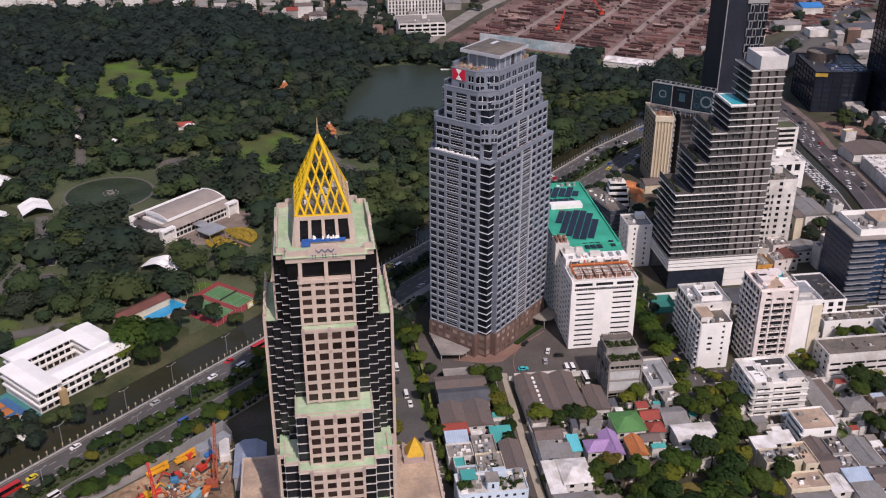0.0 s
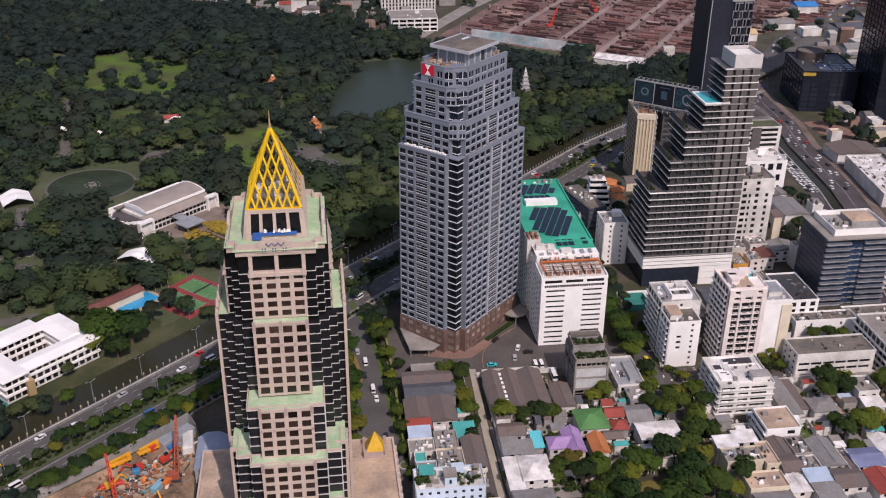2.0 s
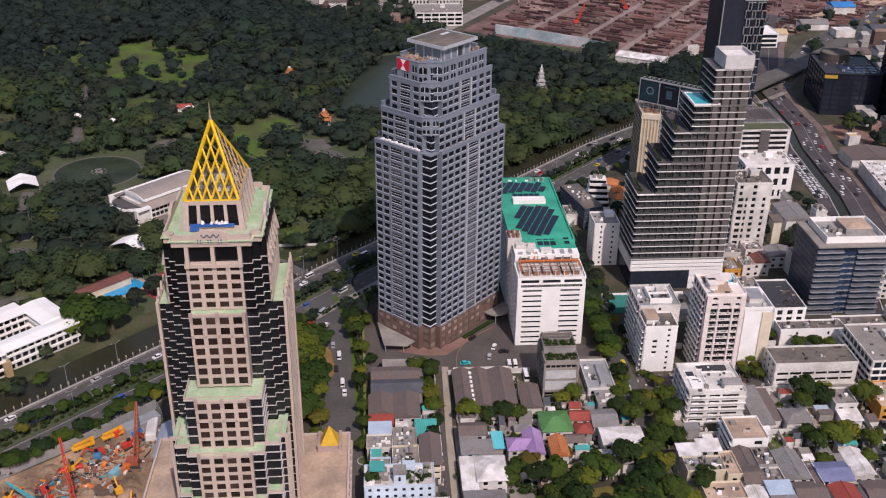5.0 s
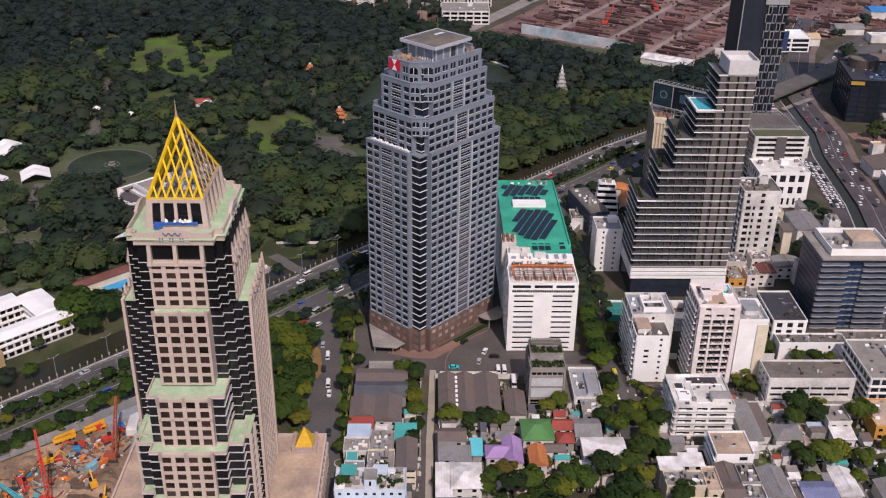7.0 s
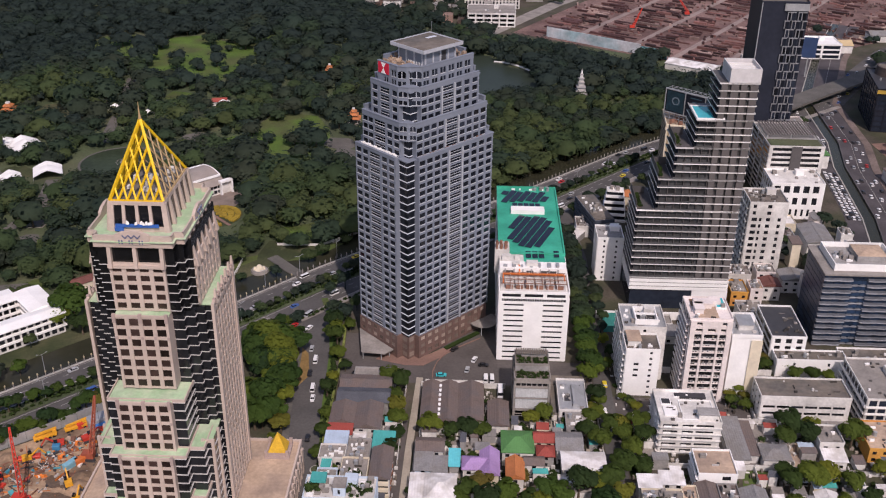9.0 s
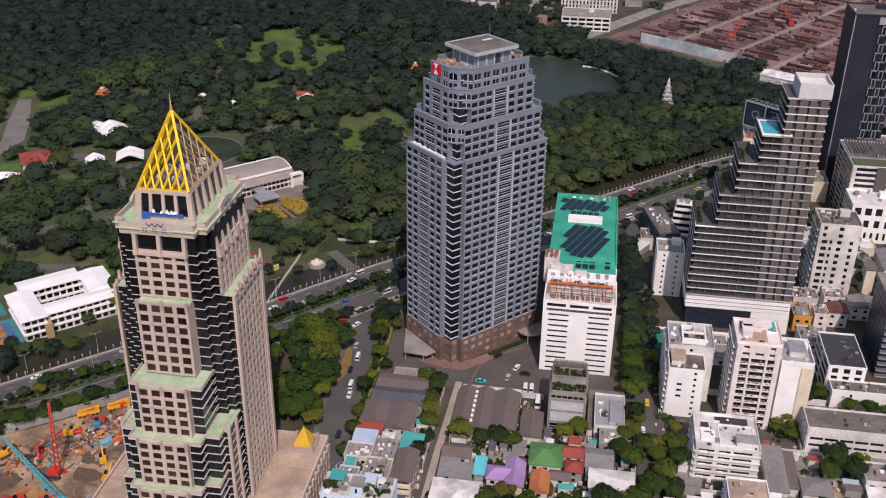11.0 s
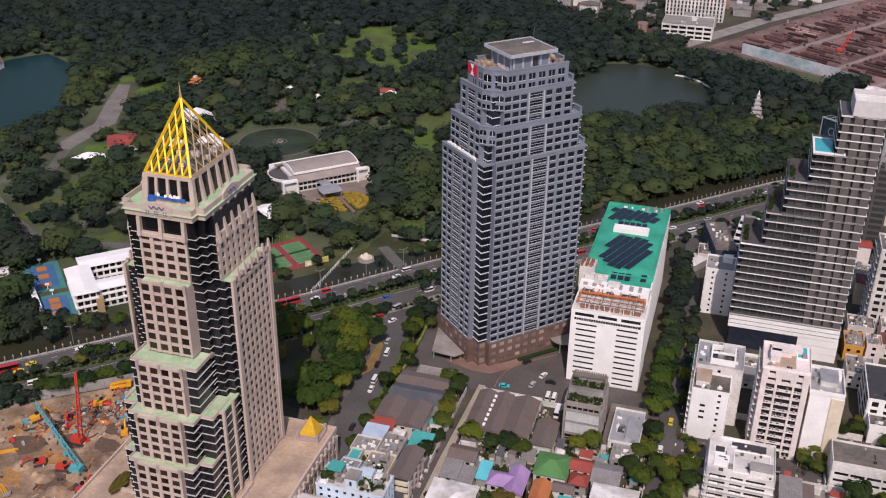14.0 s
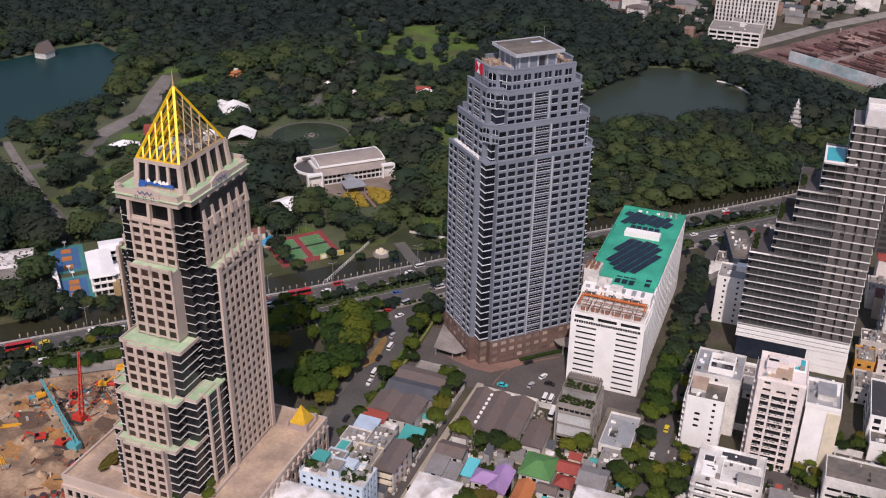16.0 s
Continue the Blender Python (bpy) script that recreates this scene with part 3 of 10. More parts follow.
def gold_tower():
    th = thing("office_tower", "pink granite stepped office tower with yellow lattice pyramid roof", "office tower", 1.9, 258, 0)
    YC = 18.5
    wall, core, deck = Each("wall_block", M_PINK, th), Each("glass_core", M_GLASS, th), Each("roof_deck", M_DECKG, th)
    band, trim, panes = Each("floor_edge", M_BAND, th), Each("corner_post", M_PINKDK, th), []
    grid = (Each("pier", M_PINK, th), Each("spandrel", M_PINK, th, "", 90))
    main = stepped([(8.6, 1.4), (11.4, 1.4), (11.4, 3.4), (14.2, 3.4), (14.2, 5.4), (16.6, 5.4), (16.6, 7.0), (18.6, 7.0)], YC)
    upper = stepped([(8.2, 0.8), (11.0, 0.8), (11.0, 3.0), (13.2, 3.0), (13.2, 5.2), (15.0, 5.2)], YC)
    core.prism(main, 13.5, 91.2)
    core.prism(upper, 91.2, 113.7)
    for i in range(23):
        z = 14.0 + 3.4 * i
        band.prism(grown(main, 0.14, YC), z, z + 0.24)
    for i in range(6):
        z = 92.2 + 3.0 * i
        band.prism(grown(upper, 0.14, YC), z, z + 0.22)
    # front and back bays, stepping out towards the street
    tiers = [(0.0, 92.4, 3.02, 5, 8.1), (-3.6, 67.4, 3.52, 7, 8.1), (-11.0, 49.6, 3.4, 5, 8.1), (-15.5, 33.4, 3.24, 5, 8.2), (-19.0, 14.0, 3.23, 6, 8.3)]
    for k, (y, z0, fh, n, hw) in enumerate(tiers):
        z1 = z0 + fh * n
        wall.box(-hw + 0.02, y + 0.46, z0, hw - 0.02, 2.5, z1)
        facade(grid, panes, "F", y + 0.46, -hw, hw, z0, fh, n, bays(-hw + 0.2, hw - 0.2, 4, 2.7), 1.2, 0.46, 0.8, 0.26)
        wall.box(-hw, y + 0.02, z1, hw, y + 0.5, z1 + 0.9)
        for s in (-hw - 0.1, -0.5, hw - 0.9):
            trim.box(s, y - 0.18, z1 - 1.5, s + 1.0, y + 0.6, z1 + 1.25)
        if k in (1, 2):
            for i in range(5):
                trim.box(-hw + i * (2 * hw - 0.75) / 4, y - 0.1, z1 - 7.2, -hw + i * (2 * hw - 0.75) / 4 + 0.75, y + 0.02, z1 - 6.3)
        if k == 0:
            continue
        # glazed wings with floor bands, and the deck on top
        wings = [(11.4, 2.6)] if k < 3 else [(11.4, 2.0), (15.8, 6.5)]
        for w, back in wings:
            if k == 1:
                continue
            core.box(-w, y + back, z0 if k > 2 else z0, w, 3.0, z1 - 0.5)
            for i in range(n + 1):
                zz = min(z0 + fh * i, z1 - 0.45)
                band.box(-w - 0.3, y + back - 0.3, zz - 0.2, w + 0.3, 3.1, zz + 0.02)
            deck.box(-w + 0.1, y + back + 0.1, z1 - 0.3, w - 0.1, 3.0, z1 + 0.05 + 0.01 * k)
            wall.box(-w - 0.2, y + back - 0.2, z1 - 0.7, w + 0.2, y + back + 0.15, z1 + 0.55)
            for s in (-1, 1):
                wall.box(min(s * w, s * (w + 0.35)), y + back, z1 - 0.7, max(s * w, s * (w + 0.35)), 2.0, z1 + 0.55)
        deck.box(-hw + 0.1, y + 0.5, z1 - 0.1, hw - 0.1, 2.6, z1 + 0.14)
    # side bays: tall granite piers
    for side, sx in (("R", 1), ("L", -1)):
        x = sx * 18.6
        wall.box(min(x - sx * 2.0, x), 7.6, 14.0, max(x - sx * 2.0, x), 29.4, 91.0)
        facade(grid, panes, side, x, 6.2, 30.8, 14.0, 3.4, 22, bays(7.6, 29.4, 7, 2.05), 1.25, 0.5, 0.8, 0.1)
        wall.box(min(x, x + sx * 0.9), 5.4, 13.9, max(x, x + sx * 0.9), 7.2, 92.2)
        wall.box(min(x, x + sx * 0.9), 29.8, 13.9, max(x, x + sx * 0.9), 31.6, 92.2)
        wall.box(min(x, x + sx * 0.8), 7.2, 88.8, max(x, x + sx * 0.8), 29.8, 90.0)
        wall.box(min(x, x + sx * 0.8), 7.2, 91.4, max(x, x + sx * 0.8), 29.8, 92.3)
        deck.box(min(sx * 14.5, x), 6.4, 91.2, max(sx * 14.5, x), 30.6, 91.45)
        xu = sx * 15.0
        wall.box(min(xu - sx * 1.5, xu), 5.6, 91.5, max(xu - sx * 1.5, xu), 31.4, 107.5)
        facade(grid, panes, side, xu, 5.6, 31.4, 91.6, 3.15, 5, bays(6.5, 30.5, 7, 1.9), 1.3, 0.6, 0.8)
        for i in range(6):
            s = 6.0 + i * 4.75
            g0 = [(xu + sx * 1.3, s), (xu + sx * 1.3, s + 1.3), (xu, s + 1.3), (xu, s)]
            g1 = [(xu - sx * 0.9, s), (xu - sx * 0.9, s + 1.3), (xu - sx * 1.6, s + 1.3), (xu - sx * 1.6, s)]
            wall.prism(g0 if sx > 0 else g0[::-1], 104.6, 115.5, g1 if sx > 0 else g1[::-1])
        # upper step of the side: small parapet posts
        for i in range(6):
            s = 7.4 + i * 4.3
            trim.box(min(x, x + sx * 1.0), s, 91.3, max(x, x + sx * 1.0), s + 0.9, 92.8)
            g0 = rect(min(x - sx * 0.2, x + sx * 1.1), s + 1.6, max(x - sx * 0.2, x + sx * 1.1), s + 2.7)
            g1 = rect(min(x + sx * 0.2, x + sx * 0.7), s + 1.8, max(x + sx * 0.2, x + sx * 0.7), s + 2.5)
            wall.prism(g0, 90.4, 95.0, g1)
    # back bay
    wall.box(-8.0, 34.0, 14.0, 8.0, 37.5, 108.0)
    facade(grid, panes, "B", 37.5, -8.1, 8.1, 14.0, 3.4, 27, bays(-7.9, 7.9, 4, 2.45), 1.45, 0.46, 0.95)
    # low glazed shoulders beside the foot, with slim piers
    for sx in (-1, 1):
        lo, hi = min(sx * 14.4, sx * 17.6), max(sx * 14.4, sx * 17.6)
        core.box(lo, -5.0, 14.0, hi, 6.0, 49.2)
        for i in range(11):
            z = 14.0 + 3.24 * i
            band.box(lo - 0.2, -5.3, z, hi + 0.2, 6.0, z + 0.24)
        for px, py in ((sx * 17.7, -5.2), (sx * 17.9, 0.6), (sx * 14.6, -5.3)):
            wall.box(px - 0.45, py - 0.45, 13.9, px + 0.45, py + 0.45, 50.2)
        wall.box(lo - 0.3, -5.4, 48.9, hi + 0.3, -5.0, 50.1)
        deck.box(lo + 0.1, -4.9, 49.2, hi - 0.1, 6.0, 49.7)
    # crown
    ring = stepped([(11.3, -0.5), (11.3, 2.4), (13.9, 2.4)], YC)
    wall.prism(grown(ring, -0.1, YC), 113.6, 115.4)
    wall_loop(wall, ring, 0.5, 113.9, 117.3)
    deck.prism(grown(ring, -0.7, YC), 115.4, 115.6)
    for s in (-7.9, 7.2, -0.5):
        wall.prism(rect(s, -0.9, s + 1.1, 1.0), 106.8, 114.0, rect(s, -0.3, s + 1.1, 1.0))
    wall.box(-8.4, -0.35, 106.6, 8.4, 0.6, 107.7)
    inner0, inner1 = rect(-8.3, 6.2, 8.3, 32.6), rect(-7.75, 6.9, 7.75, 31.9)
    part("crown_body", Geo().prism(inner0, 115.4, 124.4, inner1), M_GLASS, th, "dark glazed crown body")
    for i in range(5):
        s = -8.6 + i * 4.05
        w = 1.6 if i in (0, 4) else 1.0
        wall.prism(rect(s, 5.4, s + w, 7.2), 115.5, 124.3, rect(s * 0.93, 6.4, s * 0.93 + w * 0.9, 7.8))
        wall.prism(rect(s, 31.6, s + w, 33.4), 115.5, 124.3, rect(s * 0.93, 31.0, s * 0.93 + w * 0.9, 32.4))
    for i in range(6):
        s = 6.0 + i * 5.1
        for sx in (-1, 1):
            a, b, c, d = sx * 9.4, sx * 7.9, sx * 8.2, sx * 7.2
            wall.prism(rect(min(a, b), s, max(a, b), s + 1.3), 115.5, 124.3, rect(min(c, d), s + 0.1, max(c, d), s + 1.2))
    wall.box(-8.15, 6.3, 123.6, 8.15, 32.5, 124.7)
    wall.box(-8.4, 5.7, 115.5, 8.4, 6.6, 117.0)
    for e in (wall, core, deck, band, trim, *grid):
        e.done()
    glaze(th, panes, mat("brown_window_glass", (0.036, 0.022, 0.019), 0.15, 0.3, 0.1, 0.4, spec=0.45, rnd=0.7), 120)
    # pediments over the parapet, front and sides
    for rz, x, y in ((0, 0, -0.55), (90, 14.0, YC), (-90, -14.0, YC)):
        g = Geo()
        prof = [(-5.0, 114.6), (5.0, 114.6), (5.0, 117.6), (3.0, 118.5), (0, 119.0), (-3.0, 118.5), (-5.0, 117.6)]
        n = len(g.v)
        g.v += [(a, -0.35, z) for a, z in prof] + [(a, 0.55, z) for a, z in prof]
        k = len(prof)
        g.f += [tuple(range(n, n + k)), tuple(range(n + 2 * k - 1, n + k - 1, -1))] + [(n + (i + 1) % k, n + i, n + k + i, n + k + (i + 1) % k) for i in range(k)]
        ob = part("pediment", g, M_PINK, th, "rounded granite pediment")
        ob.matrix_basis = pose(x, y, 0, 0, 0, rz)
        em = Each("emblem_stroke", M_EMBLEM, ob, "blue-grey metal stroke")
        for a in (-2.6, -0.85, 0.9):
            em.beam((a, -0.42, 117.7), (a + 0.85, -0.42, 116.7), 0.3)
            em.beam((a + 0.85, -0.42, 116.7), (a + 1.7, -0.42, 117.7), 0.3)
        for a in (-3.2, -0.3, 2.6):
            em.box(a - 0.6, -0.5, 114.9, a - 0.2, -0.34, 116.1)
            em.box(a + 0.2, -0.5, 114.9, a + 0.6, -0.34, 116.1)
        em.done()
    # blue banner with pale fixings below the crown windows
    bn = Geo()
    bn.box(-6.4, 5.0, 117.2, 6.2, 5.3, 118.2)
    bn.box(-6.6, 4.8, 116.0, -4.0, 5.2, 117.2)
    part("banner", bn, mat("blue_banner", (0.03, 0.12, 0.42), 0.7), th, "blue cloth banner")
    dish = Geo()
    for i in range(14):
        x = random.uniform(-6, 6)
        dish.cone(x, 5.0 + random.uniform(-0.3, 0.3), 118.2, 118.7 + random.random() * 0.5, 0.35, 0.2, 7)
    part("roof_equipment", dish, M_WHITE, th, "small white rooftop units")
    # lattice pyramid
    zb, ap = 124.7, Vector((0, 18.9, 144.9))
    cr = [Vector((-7.7, 7.0, zb)), Vector((7.7, 7.0, zb)), Vector((7.7, 31.6, zb)), Vector((-7.7, 31.6, zb))]
    for q in range(4):
        A, B = cr[q], cr[(q + 1) % 4]
        # right and back bars are tan: the gold's shaded look put into colour
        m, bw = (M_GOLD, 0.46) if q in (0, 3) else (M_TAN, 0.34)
        N = 6
        part("hip_bar", Geo().beam(A, ap, 0.75), M_GOLD, th)
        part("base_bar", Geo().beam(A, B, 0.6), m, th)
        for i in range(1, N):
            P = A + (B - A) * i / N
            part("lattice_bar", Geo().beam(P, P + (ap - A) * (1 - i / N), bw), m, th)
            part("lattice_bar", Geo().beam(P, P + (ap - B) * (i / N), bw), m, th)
    part("spire", Geo().cone(0, 18.9, 144.2, 146.2, 0.5, 0.35, 8).cone(0, 18.9, 146.2, 150.2, 0.3, 0.06, 8), M_TAN, th, "thin tan metal spire")
    fl = Geo().box(-7.2, 7.4, 124.3, 7.2, 31.4, 124.9)
    part("pyramid_floor", fl, M_SLAB, th, "dark floor inside the pyramid")
    eq = Geo()
    eq = Each("cooling_unit", M_WHITEW, th)
    for i in range(12):
        x, y = random.uniform(-6, 5), random.uniform(8.2, 29)
        eq.box(x, y, 124.9, x + random.uniform(0.8, 2.0), y + random.uniform(0.8, 1.6), 125.6 + random.random())
    return th


gold_tower()


def gold_podium():
    th = thing("podium_building", "pale pink podium with a beige roof at a tower's foot", "podium", 1.9, 258, 0)
    wall, panes, top = Each("wall_block", M_PINK, th), [], Geo()
    grid = (Each("pier", M_PINK, th), Each("spandrel", M_PINK, th))
    x0, y0, x1, y1 = -33.5, -22.0, 35.5, 41.5
    wall.box(x0, y0, 0, x1, y1, 13.4)
    top.box(x0 + 0.6, y0 + 0.6, 13.4, x1 - 0.6, y1 - 0.6, 13.55)
    parapet(wall, x0 - 0.2, y0 - 0.2, x1 + 0.2, y1 + 0.2, 12.4, 14.4, 0.7)
    parapet(wall, x0 - 0.5, y0 - 0.5, x1 + 0.5, y1 + 0.5, 9.6, 10.3, 0.5)
    facade(grid, panes, "F", y0, x0, x1, 0.2, 4.6, 2, bays(x0 + 1, x1 - 1, 20, 2.0), 1.8, 0.5, 1.0)
    facade(grid, panes, "R", x1, y0, y1, 0.2, 4.6, 2, bays(y0 + 1, y1 - 1, 18, 2.0), 1.8, 0.5, 1.0)
    facade(grid, panes, "L", x0, y0, y1, 0.2, 4.6, 2, bays(y0 + 1, y1 - 1, 18, 2.0), 1.8, 0.5, 1.0)
    for i in range(16):
        wall.box(x1 + 0.3, y0 + 2 + i * 3.8, 10.4, x1 + 1.0, y0 + 3.2 + i * 3.8, 13.0)
    # planted light wells beside the tower
    wall.box(-22, -12, 13.4, -21.4, 8, 15.0)
    wall.box(-22, -12.6, 13.4, -13, -12, 15.0)
    wall.box(20.0, -14, 13.4, 20.6, 4, 15.0)
    part("roof", top, M_BEIGE, th, "stained beige screed roof")
    glaze(th, panes, M_GLASS, 60)
    kiosk = thing("roof_lantern", "small granite roof lantern with a yellow pyramid roof", "roof lantern", 30.3, 293.4, 13.5)
    g = Geo().box(-4.4, -4.4, 0, 4.4, 4.4, 0.9)
    for a in (-4.3, 3.2):
        for b in (-4.3, 3.2):
            g.box(a, b, 0.9, a + 1.1, b + 1.1, 3.2)
    part("base", g.box(-3.3, -3.3, 0.9, 3.3, 3.3, 2.0), M_PINKDK, kiosk)
    part("pyramid_roof", Geo().prism(rect(-3.3, -3.3, 3.3, 3.3), 2.0, 8.6, rect(-0.08, -0.08, 0.08, 0.08)), mat("dull_gold_tile", (0.60, 0.36, 0.025), 0.5, 0.15, 0.4, 2.0), kiosk, "yellow pyramid roof")
    return th


gold_podium()


# ---- the blue-grey tower ----
def grey_tower():
    th = thing("office_tower", "blue-grey granite office tower with stepped top and notched corners", "office tower", 75.7, 374, 0, 46.3)
    wall, fins, core = Each("wall_block", M_GREY, th), Each("fin", M_GREYS, th, "", 60), Each("glass_core", M_GLASSB, th)
    sill, ledge, cap = Each("window_sill", M_GREYS, th, "", 40), Each("balcony_parapet", M_GLASSB, th, "", 40), Each("balcony_cap", M_GREYL, th, "", 40)
    coping, panes, bp = Each("coping", M_GREY, th), [], []
    grid = (Each("pier", M_GREY, th, "", 90), Each("spandrel", M_GREY, th, "", 60))
    FH = 3.26

    def tier(z0, n, fu0, fu1, fv, lv0, lv1, lu, ru, bv, inset, top, fb, lb, wide_f, wide_l, FH=FH, glass=2.1):
        """One setback: front face at v=fv, left face at u=lu, notched corners with stepped balconies, a parapet up to top."""
        z1 = z0 + n * FH
        c0, c1, d0, d1 = lu + inset, ru - inset, fv + inset, bv - inset
        core.box(c0, d0, z0, c1, d1, z1 - 0.3)
        for i in range(n):
            zz = z0 + i * FH
            ledge.box(c0 - 0.18, d0 - 0.18, zz, c1 + 0.18, d1 + 0.18, zz + 0.85)
            cap.box(c0 - 0.36, d0 - 0.36, zz + 0.8, c1 + 0.36, d1 + 0.36, zz + 1.05)
        for s0, s1, side, plane, other, bb, wd in ((fu0, fu1, "F", fv, d0, fb, wide_f), (fu0, fu1, "B", bv, d1, fb, wide_f), (lv0, lv1, "L", lu, c0, lb, wide_l), (lv0, lv1, "R", ru, c1, lb, wide_l)):
            if side in "FB":
                wall.box(s0, min(plane, other), z0, s1, max(plane, other), z1)
            else:
                wall.box(min(plane, other), s0, z0, max(plane, other), s1, z1)
            b0 = (FH - glass) * 0.62
            facade(grid, panes, side, plane, s0, s1, z0, FH, n, bb, FH - glass, 0.5, b0, 0.06)
            for i in range(n):
                zz = z0 + i * FH + b0
                for a, b in bb:
                    fbox(sill, side, plane, a - 0.1, b + 0.1, 0.12, 0.58, zz - 0.16, zz + 0.02)
                for a, b in wd:
                    fbox(fins, side, plane, a, b, 0.12, 0.34, zz + glass * 0.5, zz + glass * 0.5 + 0.1)
                    fbox(core, side, plane, a, b, 0.4, 0.52, zz - b0 * 0.62, zz - 0.17)
            if side in "FB":
                for a, b in wd:
                    for e in (a - 0.62, b + 0.12):
                        fbox(fins, side, plane, e, e + 0.5, 0, 0.95, z0, z1)
            fbox(wall, side, plane, s0 - 0.05, s1 + 0.05, -0.4, 0.58, z1 - 0.15, top - 0.3)
            fbox(coping, side, plane, s0 - 0.15, s1 + 0.15, -0.5, 0.7, top - 0.3, top)
        wall.box(c0 - 0.6, d0 - 0.6, z1 - 0.3, c1 + 0.6, d1 + 0.6, z1 + 0.15)
        return z1

    def spread(s0, s1, left, wide, right, w):
        """Openings of width w left and right of one wide opening."""
        q0, q1 = wide
        a = [(s0 + (q0 - 0.7 - s0) * (i + 0.5) / left - w / 2, s0 + (q0 - 0.7 - s0) * (i + 0.5) / left + w / 2) for i in range(left)]
        b = [(q1 + 0.7 + (s1 - q1 - 0.7) * (i + 0.5) / right - w / 2, q1 + 0.7 + (s1 - q1 - 0.7) * (i + 0.5) / right + w / 2) for i in range(right)]
        return a + [wide] + b

    wf, wl = (19.2, 26.0), (17.8, 24.0)
    z = tier(11.5, 25, 1.9, 44.6, 2.1, 8.6, 32.9, -4.1, 49.0, 36.4, 2.1, 94.3, spread(1.9, 44.6, 4, wf, 4, 3.2), spread(8.6, 32.9, 2, wl, 2, 3.2), [wf], [wl])
    wf, wl = (19.0, 25.6), (17.8, 24.2)
    z = tier(z, 4, 2.6, 42.6, 4.3, 9.0, 31.6, -1.0, 46.6, 35.0, 1.9, z + 15.1, spread(2.6, 42.6, 4, wf, 4, 3.1), spread(9.0, 31.6, 2, wl, 2, 3.1), [wf], [wl])
    wf, wl = (19.4, 25.6), (18.4, 23.8)
    z = tier(z, 4, 7.6, 40.2, 6.9, 12.9, 29.6, 2.1, 44.2, 33.4, 1.9, z + 14.9, spread(7.6, 40.2, 3, wf, 3, 3.0), spread(12.9, 29.6, 1, wl, 1, 3.0), [wf], [wl])
    fb4 = [b for i in range(6) for b in ((10.5 + i * 4.6, 12.0 + i * 4.6), (12.2 + i * 4.6, 13.7 + i * 4.6))]
    lb4 = [(16.4, 17.6), (17.85, 19.05), (21.0, 22.2), (22.45, 23.65)]
    z = tier(z, 2, 10.0, 38.4, 8.6, 15.4, 27.2, 4.0, 40.8, 30.8, 2.6, 128.4, fb4, lb4, [], [], 3.72, 2.5)
    for e in (wall, fins, core, sill, ledge, cap, coping, *grid):
        e.done()

    def facet(p, q, out, z0, z1, arch=0.0):
        """A panel along p-q, proud by out; arch: rise of a rounded head."""
        p, q = Vector(p), Vector(q)
        n = Vector((q - p).normalized().yx) * Vector((1, -1))
        prof = [(0, z0), (1, z0), (1, z1)] + ([(0.5 + 0.5 * math.cos(math.pi * k / 6), z1 + arch * math.sin(math.pi * k / 6)) for k in range(1, 6)] if arch else []) + [(0, z1)]
        g, k = Geo(), len(prof)
        for o in (out, -0.3):
            g.v += [(*(p + (q - p) * s + n * o), zz) for s, zz in prof]
        g.f += [tuple(range(k)), tuple(range(2 * k - 1, k - 1, -1))] + [(k + i, k + (i + 1) % k, (i + 1) % k, i) for i in range(k)]
        return g

    # canted bays with round-headed windows in the front notches of the upper setbacks
    for pts, zb, zt, rows in ((((3.4, 15.5), (5.4, 12.2), (6.9, 11.4), (10.1, 8.2)), 119.2, 128.1, ((120.1, 122.2, 0.0), (123.6, 125.5, 0.9))), (((1.5, 13.0), (3.6, 9.6), (4.8, 9.0), (7.7, 6.4)), 113.0, 120.8, ((113.7, 115.4, 0.0), (117.0, 118.4, 0.8))), (((-1.6, 9.1), (0.1, 6.2), (0.9, 5.8), (2.7, 3.8)), 100.4, 107.9, ((101.2, 102.8, 0.0), (104.6, 105.9, 0.8)))):
        cb = Geo().prism(list(pts) + [(pts[3][0], pts[0][1])], zb, zt)
        part("corner_bay", cb, M_GREY, th)
        part("bay_coping", Geo().prism([(x - 0.15, y - 0.15) for x, y in pts] + [(pts[3][0], pts[0][1])], zt, zt + 0.3), M_GREY, th)
        for a, b in ((pts[0], pts[1]), (pts[2], pts[3])):
            a, b = Vector(a), Vector(b)
            for w0, w1, ar in rows:
                part("bay_window", facet(a + (b - a) * 0.08, a + (b - a) * 0.92, 0.06, w0, w1, ar), M_GLASSB, th)
                part("bay_mullion", facet(a + (b - a) * 0.47, a + (b - a) * 0.53, 0.12, w0, w1 + ar * 0.9), M_GREYL, th)
                part("bay_sill", facet(a + (b - a) * 0.1, a + (b - a) * 0.9, 0.22, w0 - 0.25, w0), M_GREYS, th)
    # brown granite base
    base = Each("base_block", M_BRICK, th)
    bgrid = (Each("base_pier", M_BRICK, th), Each("base_spandrel", M_BRICK, th))
    for i, (u0, v0, u1, v1) in enumerate(((-4.5, 8.2, 8, 33.2), (1.5, 1.7, 43.4, 10), (-1.9, 4.4, 45.5, 34.6), (35, 8.2, 47.6, 33.2))):
        base.box(u0, v0, 0, u1, v1, 11.5 + 0.02 * i)
    facade(bgrid, bp, "F", 1.7, 1.5, 43.4, 0.3, 3.7, 3, bays(2.0, 43.0, 10, 2.5), 1.9, 0.45, 1.2)
    facade(bgrid, bp, "L", -4.5, 8.2, 33.2, 0.3, 3.7, 3, bays(8.8, 32.8, 6, 2.4), 1.9, 0.45, 1.2)
